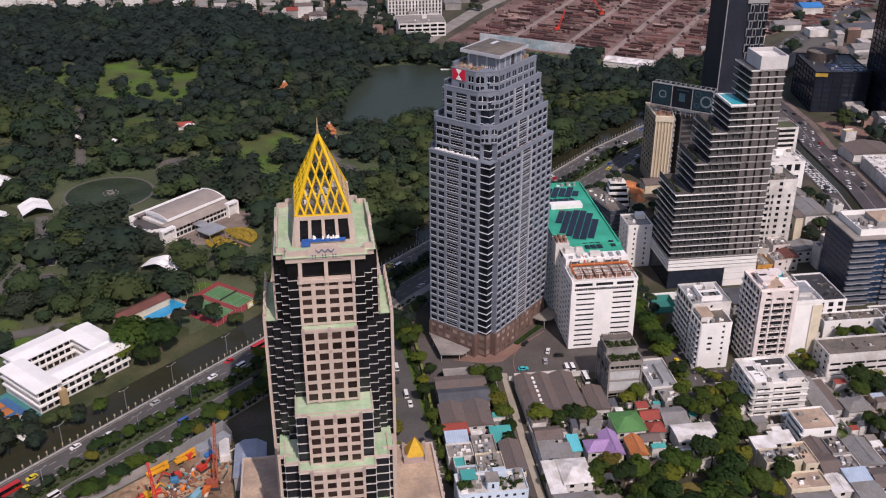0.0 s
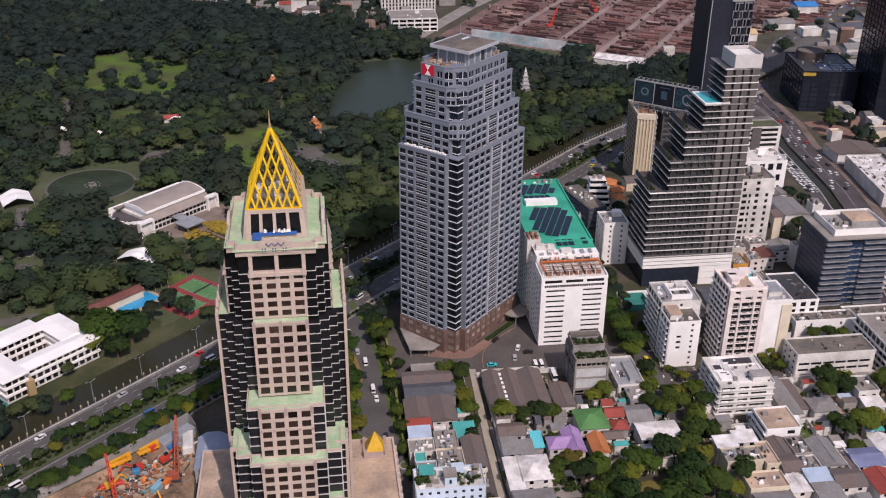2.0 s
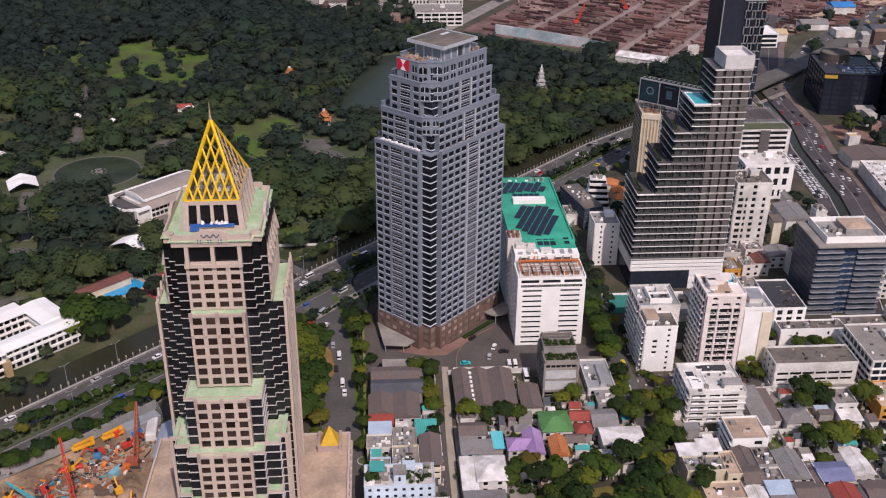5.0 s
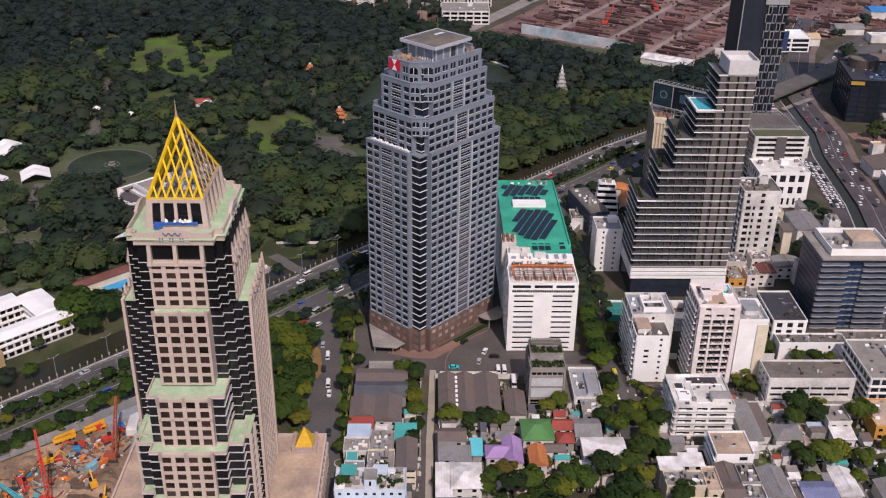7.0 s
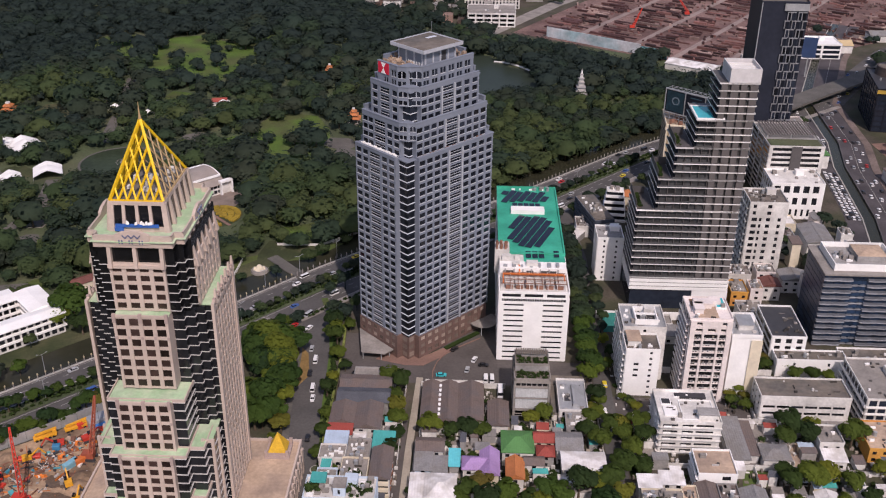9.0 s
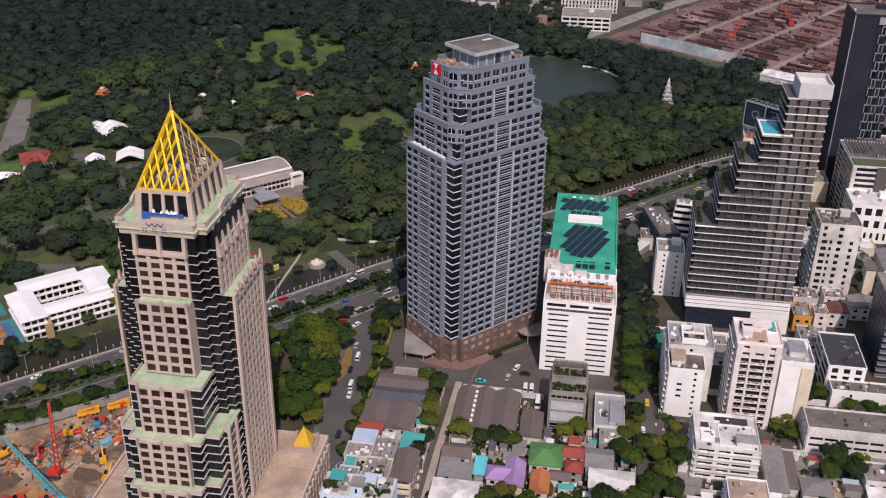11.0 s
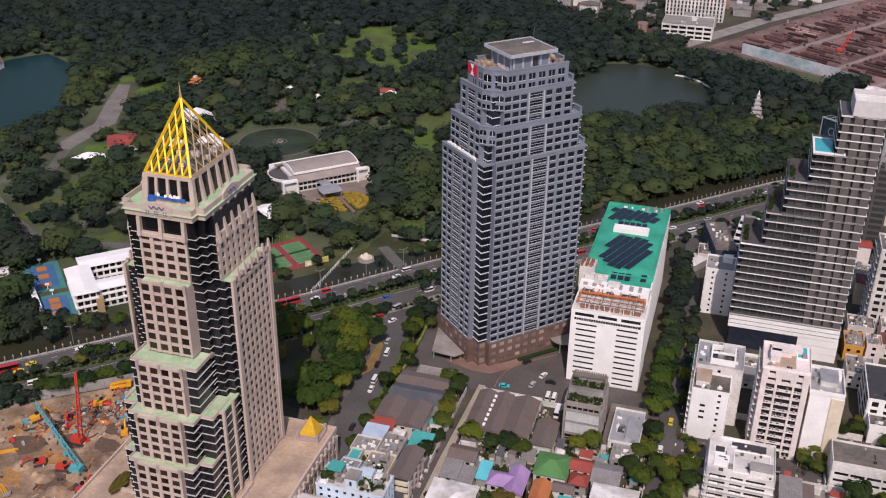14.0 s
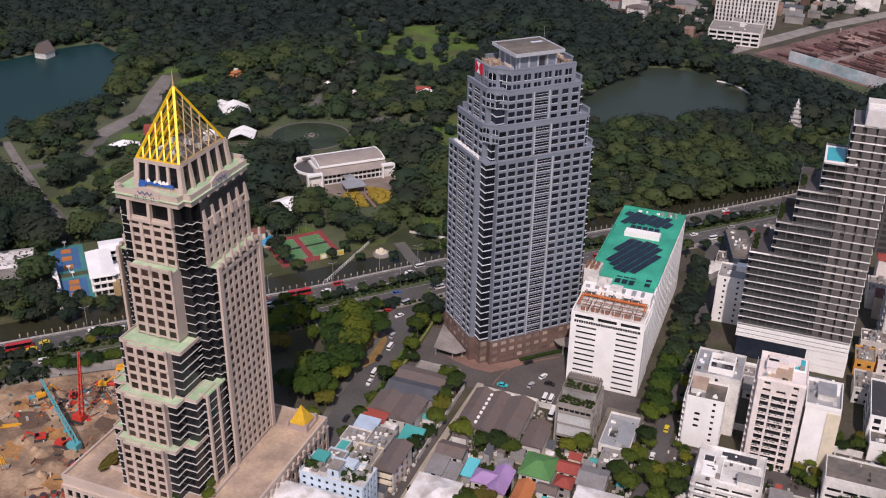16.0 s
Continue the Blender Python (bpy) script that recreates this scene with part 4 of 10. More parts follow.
    facade(bgrid, bp, "F", 4.4, -1.9, 1.5, 0.3, 3.7, 3, [(-1.5, 1.2)], 1.5, 0.3, 0.8)
    facade(bgrid, bp, "L", -1.9, 4.4, 8.2, 0.3, 3.7, 3, [(4.8, 7.9)], 1.5, 0.3, 0.8)
    for e in (base, *bgrid):
        e.done()
    panes.sort(key=lambda p: (p[0] not in "FL", -p[4]))
    glaze(th, panes, M_GLASSB, 100)
    glaze(th, bp, mat("shop_window_glass", (0.30, 0.24, 0.20), 0.2, rnd=0.6), 60, "base_window")
    # penthouse and flat roof slab
    colm = Each("penthouse_column", M_GREYS, th)
    for a in (14.2, 18.4, 22.4, 26.6, 30.6):
        colm.box(a, 11.1, 126.6, a + 0.7, 11.49, 132.6)
    for a in (12.0, 16.6, 21.2, 25.6):
        colm.box(13.6, a, 126.6, 13.99, a + 0.7, 132.6)
    part("penthouse", Geo().box(14.0, 11.5, 126.6, 31.4, 26.6, 132.6), M_GREY, th, "blue-grey penthouse walls")
    part("penthouse_door", Geo().box(23.4, 11.3, 126.8, 25.8, 11.52, 131.4), M_DARKM, th, "dark louvred opening")
    part("roof_slab", Geo().box(11.6, 9.2, 132.6, 33.5, 28.8, 133.6), M_GREYS, th, "overhanging pale slab edge")
    part("roof_top", Geo().box(12.2, 9.8, 133.6, 32.9, 28.2, 133.72), M_SLAB, th, "weathered dark roof top")
    rm4 = Each("roof_kerb", M_GREYS, th)
    parapet(rm4, 11.6, 9.2, 33.5, 28.8, 133.6, 133.95, 0.35)
    part("roof_patch", Geo().box(26.0, 22.0, 133.72, 31.0, 23.6, 133.8), M_GREYL, th, "pale repair patch")
    part("roof_mast", Geo().cone(37.0, 31.5, 126.6, 137.0, 0.12, 0.05, 6), M_METAL, th, "thin metal mast")
    clutter = Geo()
    for i in range(170):
        u, v = random.choice([(random.uniform(5.6, 13.0), random.uniform(15.6, 28)), (random.uniform(32.0, 37.6), random.uniform(11, 30)), (random.uniform(11, 37), random.uniform(27, 30.5))])
        clutter.box(u, v, 126.65, u + random.uniform(0.3, 1.5), v + random.uniform(0.3, 1.5), 127.0 + random.random() * 1.5)
    part("roof_equipment", clutter, mat("tan_rubble", (0.40, 0.29, 0.21), 0.9, 0.3, island=0.4), th, "tan rubble and rusty rooftop units")
    rail9 = Each("guard_post", M_WHITE, th)
    for i in range(9):
        rail9.box(11.6, 10.6 + i * 0.9, 126.65, 11.75, 10.75 + i * 0.9, 128.9)
    ac = Each("terrace_unit", M_WHITE, th, "white unit on the terrace")
    for i in range(18):
        v = 9.6 + i * 1.22
        ac.box(-3.6 + 0.3 * (i % 2), v, 93.2, -2.5 + 0.2 * (i % 3), v + 0.8, 94.3 + random.random() * 0.6)
    goods = Each("terrace_goods", M_RUST, th, "rusty goods on the terrace", 40)
    for i in range(26):
        u = 4 + i * 1.4
        goods.box(u, 2.6, 93.2, u + random.uniform(0.4, 1.1), 3.4, 93.6 + random.random() * 0.7)
    # red and white sign on the left face: plain triangles
    v0, v1, z0, z1, u = 20.4, 26.6, 123.6, 128.0, 3.2
    vm, zm = (v0 + v1) / 2, (z0 + z1) / 2
    part("sign_board", Geo().box(u, v0, z0, u + 0.4, v1, z1), mat("red_sign", (0.62, 0.02, 0.05), 0.5, 0.05), th, "red sign board")
    wsg = Geo()
    for pts in (((vm, zm), (vm - 1.5, z1), (vm + 1.5, z1)), ((vm, zm), (vm + 1.5, z0), (vm - 1.5, z0))):
        k = len(wsg.v)
        wsg.v += [(u - 0.03, p[0], p[1]) for p in pts] + [(u + 0.02, p[0], p[1]) for p in pts]
        wsg.f += [(k, k + 1, k + 2), (k + 5, k + 4, k + 3), (k, k + 3, k + 4, k + 1), (k + 1, k + 4, k + 5, k + 2), (k + 2, k + 5, k + 3, k)]
    part("sign_shape", wsg, M_WHITE, th, "white triangles")
    return th


grey_tower()
can = thing("entrance_canopy", "white tilted entrance canopy at a tower's foot", "canopy", 56, 378, 0)
g = Geo()
top = [(-8.0, 15.0, 4.8), (8.6, -1.0, 4.2), (5.0, -4.4, 4.0), (-5.2, -3.8, 4.4)]
g.v += top + [(x, y, z - 0.5) for x, y, z in top]
g.f += [(3, 2, 1, 0), (4, 5, 6, 7), (0, 1, 5, 4), (1, 2, 6, 5), (2, 3, 7, 6), (3, 0, 4, 7)]
part("canopy_roof", g, M_CONCRETE, can)
for x, y in ((-4.6, -2.8), (3.4, -3.4), (6.8, -0.6), (-6.6, 10.0)):
    part("post", Geo().cone(x, y, 0, 3.9, 0.25, 0.25, 8), M_METAL, can)


cn2 = thing("porch_canopy", "pale round-fronted porch canopy between two towers", "canopy", 104, 402, 0, 43)
part("canopy_roof", Geo().prism([(6.5 * math.cos(a), -6.0 * math.sin(a)) for a in np.linspace(math.pi, 0, 13)] + [(6.5, 2.0), (-6.5, 2.0)], 4.6, 5.1), M_CONCRETE, cn2)
for x, y in ((-4.6, -3.4), (4.6, -3.4)):
    part("post", Geo().cone(x, y, 0, 4.6, 0.22, 0.22, 8), M_METAL, cn2)


# ---- the other large buildings ----
def rooftop(th, x0, y0, x1, y1, z, n, seed, white=0.5):
    """Stair head, tanks and air units on a flat roof."""
    r = random.Random(seed)
    box, box2, tank = Each("air_unit", M_WHITE, th), Each("roof_box", M_CONCRETE, th), Each("water_tank", M_METAL, th)
    for i in range(n):
        x, y = r.uniform(x0 + 0.6, max(x0 + 0.7, x1 - 2.5)), r.uniform(y0 + 0.6, max(y0 + 0.7, y1 - 2.5))
        k = r.random()
        if k < white:
            box.box(x, y, z, x + r.choice((0.8, 1.2, 1.8)), y + r.choice((0.6, 0.9)), z + r.choice((0.7, 1.0)))
        elif k < 0.8:
            box2.box(x, y, z, x + r.choice((1.5, 2.2)), y + r.choice((1.5, 2.0)), z + r.choice((0.8, 1.4, 2.2)))
        else:
            tank.cone(x, y, z, z + r.choice((1.5, 1.9)), 0.75, 0.75, 10)


FOOT, FLAT = [], []


def midrise(name, label, x0, y0, x1, y1, n, fh, wm, faces, roof=None, z0=0.0, glass=None, parapet_h=0.9, clutter=8, seed=1, rz=0, origin=None, solid=1.4, stair=True, far=False):
    """A flat-roofed building. faces: side -> (style, number of bays, width of an opening)."""
    ox, oy = origin or (0, 0)
    th = thing(name, label, "building", ox, oy, 0, rz)
    H = z0 + n * fh
    FOOT.append((x0 + ox, y0 + oy, x1 + ox, y1 + oy))
    FLAT.append((x0 + ox, y0 + oy, x1 + ox, y1 + oy, z0 + n * fh + 0.12))
    part("body", Geo().box(x0, y0, z0, x1, y1, H), wm, th)
    cap = 0 if far else 10
    grid = (Each("pier", wm, th, "", cap), Each("spandrel", wm, th, "", cap))
    rf = random.Random(seed)
    junk = [Each("air_unit", M_CONCRETE, th, "", 8), Each("laundry_rack", M_DARKM, th, "", 8), Each("awning", M_SLAB, th, "", 8)]
    bal, rail, panes = Each("balcony_slab", wm, th, "", cap), Each("railing", M_WHITE, th, "", cap), []
    for side, (style, nb, w) in faces.items():
        s0, s1 = (x0, x1) if side in "FB" else (y0, y1)
        plane = {"F": y0, "B": y1, "L": x0, "R": x1}[side]
        bb = [] if style in ("rows", "loggia") else [(s0 + a, s0 + b) for a, b in nb] if isinstance(nb, list) else bays(s0 + 0.25, s1 - 0.25, nb, w)
        if style == "balcony":
            facade(grid, panes, side, plane, s0, s1, z0, fh, n, bb, 0.5, 0.3, 0.25)
            for i in range(n):
                for a, b in bb:
                    z = z0 + i * fh
                    fbox(bal, side, plane, a - 0.25, b + 0.25, 0.18, 1.35, z, z + 0.22)
                    fbox(rail, side, plane, a - 0.25, b + 0.25, 1.22, 1.32, z + 0.22, z + 1.15)
        elif style == "slab":
            facade(grid, panes, side, plane, s0, s1, z0, fh, n, bb, 0.6, 0.25, 0.4)
            for i in range(n):
                z = z0 + i * fh
                fbox(bal, side, plane, s0 - 0.8, s1 + 0.8, 0.14, 1.4, z, z + 0.25)
                fbox(rail, side, plane, s0 - 0.8, s1 + 0.8, 1.28, 1.38, z + 0.25, z + 1.25)
        elif style == "ledge":
            facade(grid, panes, side, plane, s0, s1, z0, fh, n, bb, 1.95, 0.3, 1.45)
            for i in range(n):
                z = z0 + i * fh
                fbox(bal, side, plane, s0 - 0.5, s1 + 0.5, 0.18, 0.95, z + 1.0, z + 1.2)
                for a, b in bb[:2]:
                    fbox(rail, side, plane, a + 0.3, a + (b - a) * 0.55, 0.31, 0.9, z + 1.2, z + 1.75)
        elif style in ("rows", "loggia"):
            for f0, f1, cols in nb:
                deep = style == "loggia" and f1 - f0 > 2
                facade(grid, panes, side, plane, s0, s1, z0 + f0 * fh, fh, f1 - f0, [(s0 + a, s0 + b) for a, b in cols], 0.55 if deep else solid, 1.3 if style == "loggia" else 0.3, 0.3 if deep else solid * 0.65, 0.12 if not deep else 0.25)
                for i in range(f0, f1 if deep else f0):
                    z = z0 + i * fh
                    for a, b in cols:
                        fbox(rail, side, plane, s0 + a, s0 + b, 1.12, 1.2, z + 1.0, z + 1.12)
                        fbox(bal, side, plane, s0 + a, s0 + b, 1.05, 1.32, z + 0.0, z + 0.22)
                        for k in range(int((b - a) / 1.1)):
                            if rf.random() < 0.75:
                                u = s0 + a + 0.1 + k * 1.1
                                fbox(junk[rf.choice((0, 1, 1, 2))], side, plane, u, u + rf.uniform(0.4, 0.95), 0.4, rf.uniform(0.8, 1.1), z + 0.3, z + rf.uniform(0.7, 1.9))
        else:
            facade(grid, panes, side, plane, s0, s1, z0, fh, n, bb, solid, 0.3, solid * 0.65)
    wl = Geo()
    parapet(wl, x0 - 0.31, y0 - 0.31, x1 + 0.31, y1 + 0.31, H - 0.02, H + parapet_h, 0.3)
    part("parapet", wl, wm, th)
    part("roof", Geo().box(x0, y0, H, x1, y1, H + 0.12), roof or M_CONCRETE, th)
    if stair:
        sx, sy = x0 + (x1 - x0) * 0.55, y0 + (y1 - y0) * 0.6
        part("stair_head", Geo().box(sx, sy, H + 0.12, min(sx + 4.5, x1 - 0.4), min(sy + 4, y1 - 0.4), H + 2.8), wm, th)
    rooftop(th, x0, y0, x1, y1, H + 0.12, clutter, seed)
    for e in (*grid, bal, rail, *junk):
        e.done()
    glaze(th, panes, glass or M_GLASS, 0 if far else 16)
    return th


def white_block():
    th = thing("office_block", "white office block with slit windows and a green solar roof", "office building", 109.5, 377, 0)
    W, D = 30.0, 99.0
    part("front_body", Geo().box(0.4, 0.4, 0, W - 0.4, 20.0, 34.0), M_WHITE, th)
    part("rear_body", Geo().box(0.4, 20.0, 0, W - 0.8, D, 38.6), M_WHITE, th)
    wall, panes = Each("wall_panel", M_WHITE, th, "", 80), []
    n, fh = 11, 2.62
    facade(wall, panes, "F", 0.4, 0.0, W, 0.4, fh, n, [(2.4, 10.8), (19.0, 27.6)], 1.75, 0.4, 1.15)
    wall.box(0.0, 0.0, 29.2, W, 0.4, 29.9)
    wall.box(0.0, 0.05, 31.2, W, 0.4, 32.1)
    for i in range(4):
        wall.box(0.0 + i * 9.4, 0.02, 32.1, 1.6 + i * 9.4, 0.4, 33.6)
    wall.box(0.0, 0.0, 33.6, W, 0.6, 34.6)
    wall.box(0.0, 0.05, 29.9, 1.5, 0.4, 31.2)
    wall.box(28.5, 0.05, 29.9, W, 0.4, 31.2)
    panes += [("F", 0.4, 1.5, 28.5, 29.9, 31.2)] + [("F", 0.4, 1.6 + i * 9.4, 9.4 + i * 9.4, 32.1, 33.6) for i in range(3)]
    facade(wall, panes, "L", 0.4, 0.4, 20.0, 0.4, fh, 12, bays(2, 19, 4, 3.0), 1.5, 0.4, 1.0)
    facade(wall, panes, "L", 0.4, 20.0, D, 0.4, fh, 14, bays(21, D - 1, 18, 2.6), 1.5, 0.35, 1.0)
    facade(wall, panes, "R", W - 0.8, 20.0, D, 0.4, 5.3, 7, bays(21, D - 1, 16, 1.6), 3.4, 0.4, 2.2)
    facade(wall, panes, "R", W - 0.4, 0.4, 20.0, 0.4, fh, 12, bays(2, 19, 3, 1.4), 1.8, 0.4, 1.2)
    wall.done()
    mull = Each("mullion", M_WHITE, th)
    for i in range(26):
        mull.box(2.2 + i, 0.16, 29.9, 2.36 + i, 0.3, 31.2)
    glaze(th, panes, M_GLASS, 80)
    # open plant deck at the front, with white frames and orange pipes
    part("plant_deck", Geo().box(0.4, 0.6, 34.0, W - 0.4, 20.0, 34.15), M_WHITEW, th)
    wl = Each("deck_wall", M_WHITE, th)
    for x in (0.0, W - 0.5):
        wl.box(x, 0.6, 34.0, x + 0.5, 20, 35.2)
    post, tower = Each("post", M_WHITE, th), Each("cooling_tower", M_RUST, th, "rusty slatted cooling tower")
    slat = Each("tower_cover", M_WHITEW, th, "pale cover slab")
    for i in range(6):
        tower.box(3.0 + i * 4.3, 3.2, 34.15, 6.0 + i * 4.3, 10.5, 36.0)
        for j in range(4):
            slat.box(2.8 + i * 4.3, 3.5 + j * 1.9, 36.0, 6.2 + i * 4.3, 4.4 + j * 1.9, 36.35)
    for i in range(8):
        post.box(1.2 + i * 3.9, 2.4, 34.15, 1.4 + i * 3.9, 2.6, 37.2)
        post.box(1.2 + i * 3.9, 11.4, 34.15, 1.4 + i * 3.9, 11.6, 38.2)
    pipe = Geo()
    for a, b in (((2, 11.2, 37.2), (28, 11.2, 37.2)), ((2, 12.0, 36.4), (28, 12.0, 36.4)), ((28, 11.2, 37.2), (28, 6, 37.2)), ((9, 11.2, 37.4), (9, 16.0, 38.8)), ((9, 16.0, 38.8), (6.6, 17.0, 38.8)), ((2, 11.2, 37.2), (2, 4, 36.8))):
        pipe.beam(a, b, 0.55)
    part("pipework", pipe, M_ORANGE, th, "orange painted pipes")
    part("plant_room", Geo().box(0.4, 13.5, 34.1, W - 0.8, 19.6, 38.8), M_WHITE, th)
    part("service_deck", Geo().box(0.4, 19.6, 34.1, 11.0, 25.99, 38.8), M_WHITEW, th)
    part("green_deck", Geo().box(11.004, 19.604, 34.1, W - 0.9, 25.996, 38.96), M_GREENROOF, th, "bright green coated deck")
    part("lift_house", Geo().box(-1.6, 25.0, 30.0, 4.8, 33.0, 41.6), M_WHITEW, th)
    rust = Each("rusty_unit", M_RUST, th, "rusty roof unit", 40)
    for i in range(14):
        x, y = -1.2 + (i % 3) * 1.9, 25.3 + (i // 3) * 1.5
        rust.box(x, y, 41.6, x + random.uniform(0.8, 1.5), y + random.uniform(0.6, 1.2), 42.2 + random.random() * 1.4)
    duct = Each("roof_duct", M_METAL, th, "grey metal duct", 40)
    for i in range(7):
        x = 2.0 + i * 3.8
        duct.box(x, 14.2, 38.8, x + random.uniform(0.7, 1.8), 14.9 + random.random() * 3, 39.2 + random.random())
        duct.box(x + 0.5, 13.0, 35.0, x + 1.1, 13.48, 38.4)
    # thin dark sheets on the plant room wall stand in for shade
    shade = Each("deck_opening", M_DARKM, th, "dark louvred opening", 20)
    for x0, x1 in ((2.0, 6.4), (12.0, 15.0), (18.0, 25.0)):
        shade.box(x0, 13.38, 35.2, x1, 13.49, 37.6)
    pale = Each("roof_cabin", M_WHITEW, th, "", 20)
    for x, y, w, d, h in ((1.5, 20, 4, 3, 2.0), (7, 21, 2.4, 2, 1.6), (6, 16, 3, 2, 1.2), (12, 15, 5, 3, 1.8)):
        pale.box(x, y, 38.8, x + w, y + d, 38.8 + h)
    brace = Each("deck_beam", M_RUST, th, "rusty steel beam")
    for i in range(9):
        brace.box(1.4 + i * 3.4, 2.0, 36.9, 1.6 + i * 3.4, 12.6, 37.15)
    for y in (2.4, 6.0, 9.4, 12.2):
        brace.box(1.2, y, 37.16, W - 1.4, y + 0.2, 37.4)
    part("green_roof", Geo().box(0.5, 26.0, 38.6, W - 0.9, D - 0.1, 39.0), M_GREENROOF, th, "bright green coated flat roof")
    kb = Each("roof_kerb", M_GREENROOF, th)
    parapet(kb, -0.1, 26.0, W - 0.5, D + 0.1, 38.4, 39.8, 0.6)
    part("roof_hut", Geo().box(6.4, 67.6, 39.0, 22.4, 72.6, 41.0), M_WHITE, th, "long white roof hut")
    # solar panels in slanting strips, with a few square to the roof
    me = Geo().prism(rect(0, 0, 3.0, 2.1), 0, 0.1).mesh("solar_panel", M_SOLAR)
    field = [(4.9, 39.2), (10.7, 32.1), (19.4, 32.2), (25, 45.6), (24.7, 61), (21, 64), (9.9, 64.5), (6.0, 52)]
    rear = [(3.0, 81), (3.4, 93.6), (24.4, 92.4), (24, 82)]
    ang = math.radians(-21.8)
    ca, sa = math.cos(ang), math.sin(ang)
    for i in range(-10, 12):
        for j in range(-2, 50):
            u, v = i * 3.4, j * 2.15
            mx, my = (u + 1.5) * ca - (v + 1) * sa - 4, (u + 1.5) * sa + (v + 1) * ca + 30
            one, two = np.array([mx]), np.array([my])
            if inside(one, two, field)[0] or inside(one, two, rear)[0]:
                piece("solar_panel", me, th, u * ca - v * sa - 4, u * sa + v * ca + 30, 39.3, -21.8)
    flat = Geo().prism(rect(0, 0, 2.3, 6.0), 0, 0.1).mesh("solar_panel", M_SOLAR)
    for x, y in [(7.4 + i * 2.75, 73.5) for i in range(5)] + [(12.0 + i * 2.9, 22.4) for i in range(3)] + [(24.4, 23.4)]:
        piece("solar_panel", flat, th, x, y, 39.3)
    rooftop(th, 1, 95, 28, 98, 39.0, 8, 3)
    return th


white_block()


def stepped_tower():
    th = thing("residential_tower", "dark stepped residential tower with white floor edges and roof pool", "apartment tower", 172, 425, 0)
    FH = 3.46
    edge, body, glass, pl, panes = Each("floor_edge", M_EDGE, th), Each("core_block", M_DARKW, th, "", 60), Each("balcony_glass", M_BROWNG, th), Each("planter", M_SLAB, th), []
    pan2 = Each("wall_panel", M_TAUPE, th, "", 40)
    fin, screen = Each("balcony_divider", M_TAUPE, th, "", 30), Each("terrace_screen", M_DARKW, th, "tall dark terrace screen")
    # (left edge, bottom, top) of each step
    steps = [(0.0, 17.0, 51.6), (8.2, 51.6, 67.0), (14.2, 67.0, 82.2), (21.9, 82.2, 95.2), (29.6, 95.2, 112.0)]
    X1, D = 46.5, 26.0
    backs = [25.0, 24.0, 23.0, 22.0, 18.0]
    for (x0, z0, z1), yb in zip(steps, backs):
        body.box(x0 + 1.6, 1.6, z0, X1 - 0.6, yb, z1)
        k = round((z1 - z0) / FH)
        f = (z1 - z0) / k
        for i in range(k):
            z = z0 + i * f
            body.box(x0 + 0.2, 0.2, z - 0.2, X1 - 0.1, yb + 0.9, z + 0.2)
            edge.box(x0, 0, z - 0.16, X1, 0.2, z + 0.28)
            edge.box(x0, 0.2, z - 0.2, x0 + 0.2, yb + 1.0, z + 0.26)
            edge.box(X1 - 0.1, 0.2, z - 0.2, X1 + 0.1, yb + 1.0, z + 0.26)
            glass.box(x0 + 0.25, 0.06, z + 0.3, 30.0, 0.14, z + 1.2)
            glass.box(x0 + 0.06, 0.3, z + 0.26, x0 + 0.14, yb, z + 1.2)
            nb = int((X1 - x0 - 2) / 3.4)
            for j in range(nb):
                a = x0 + 1.9 + j * 3.4
                panes.append(("F", 1.6, a, a + 2.7, z + 0.45, z + f - 0.5))
            for j in range(int(yb / 3.6) - 1):
                panes.append(("L", x0 + 1.6, 2.4 + j * 3.6, 5.4 + j * 3.6, z + 0.45, z + f - 0.5))
            for j in range(int((29.5 - x0) / 3.4)):
                fin.box(x0 + 4.65 + j * 3.4, 0.3, z + 0.21, x0 + 4.85 + j * 3.4, 1.59, z + f - 0.21)
            for j in range(4):
                a = 30.6 + j * 4.1
                pan2.box(a, 0.3, z + 0.36, a + (3.2 if j % 2 else 2.6), 1.7, z + f - 0.31)
        body.box(x0 + 0.2, 0.2, z1 - 0.25, X1 - 0.1, yb + 0.9, z1 + 0.12)
        edge.box(x0, 0, z1 - 0.3, X1, 0.2, z1 + 0.35)
        edge.box(x0, 0.2, z1 - 0.3, x0 + 0.2, yb + 1.0, z1 + 0.35)
        if z1 < 90:
            screen.box(x0 + 0.21, 3.0, z1 + 0.12, x0 + 0.4, yb - 1, z1 + 3.2)
            screen.box(x0 + 0.4, yb - 6, z1 + 0.12, x0 + 6.0, yb - 5.6, z1 + 3.6)
            pl.box(x0 + 0.5, 2, z1 + 0.35, x0 + 2.5, yb - 2, z1 + 0.75)
    for e in (edge, body, glass, pl, pan2, fin, screen):
        e.done()
    panes.sort(key=lambda p: (p[0] != "F", -p[4]))
    glaze(th, panes, M_BROWNG, 110)
    # plinth storeys
    part("plinth", Geo().box(1.0, 1.0, 0, X1 - 1, D, 10.6), M_GLASSB, th, "dark glazed plinth")
    pb = Each("plinth_band", M_WHITE, th)
    for z in (10.6, 12.6, 14.6):
        pb.box(0.2, 0, z, X1, D + 1, z + 1.35)
    part("plinth_core", Geo().box(0.8, 0.6, 10.7, X1 - 0.6, D, 16.6), M_GREYW, th)
    for z0, z1 in ((0, 3.4), (3.65, 6.9), (7.15, 10.3)):
        part("white_panel", Geo().box(30.0, 0.2, z0, X1 + 0.2, 1.5, z1), M_WHITE, th, "white wall panel")
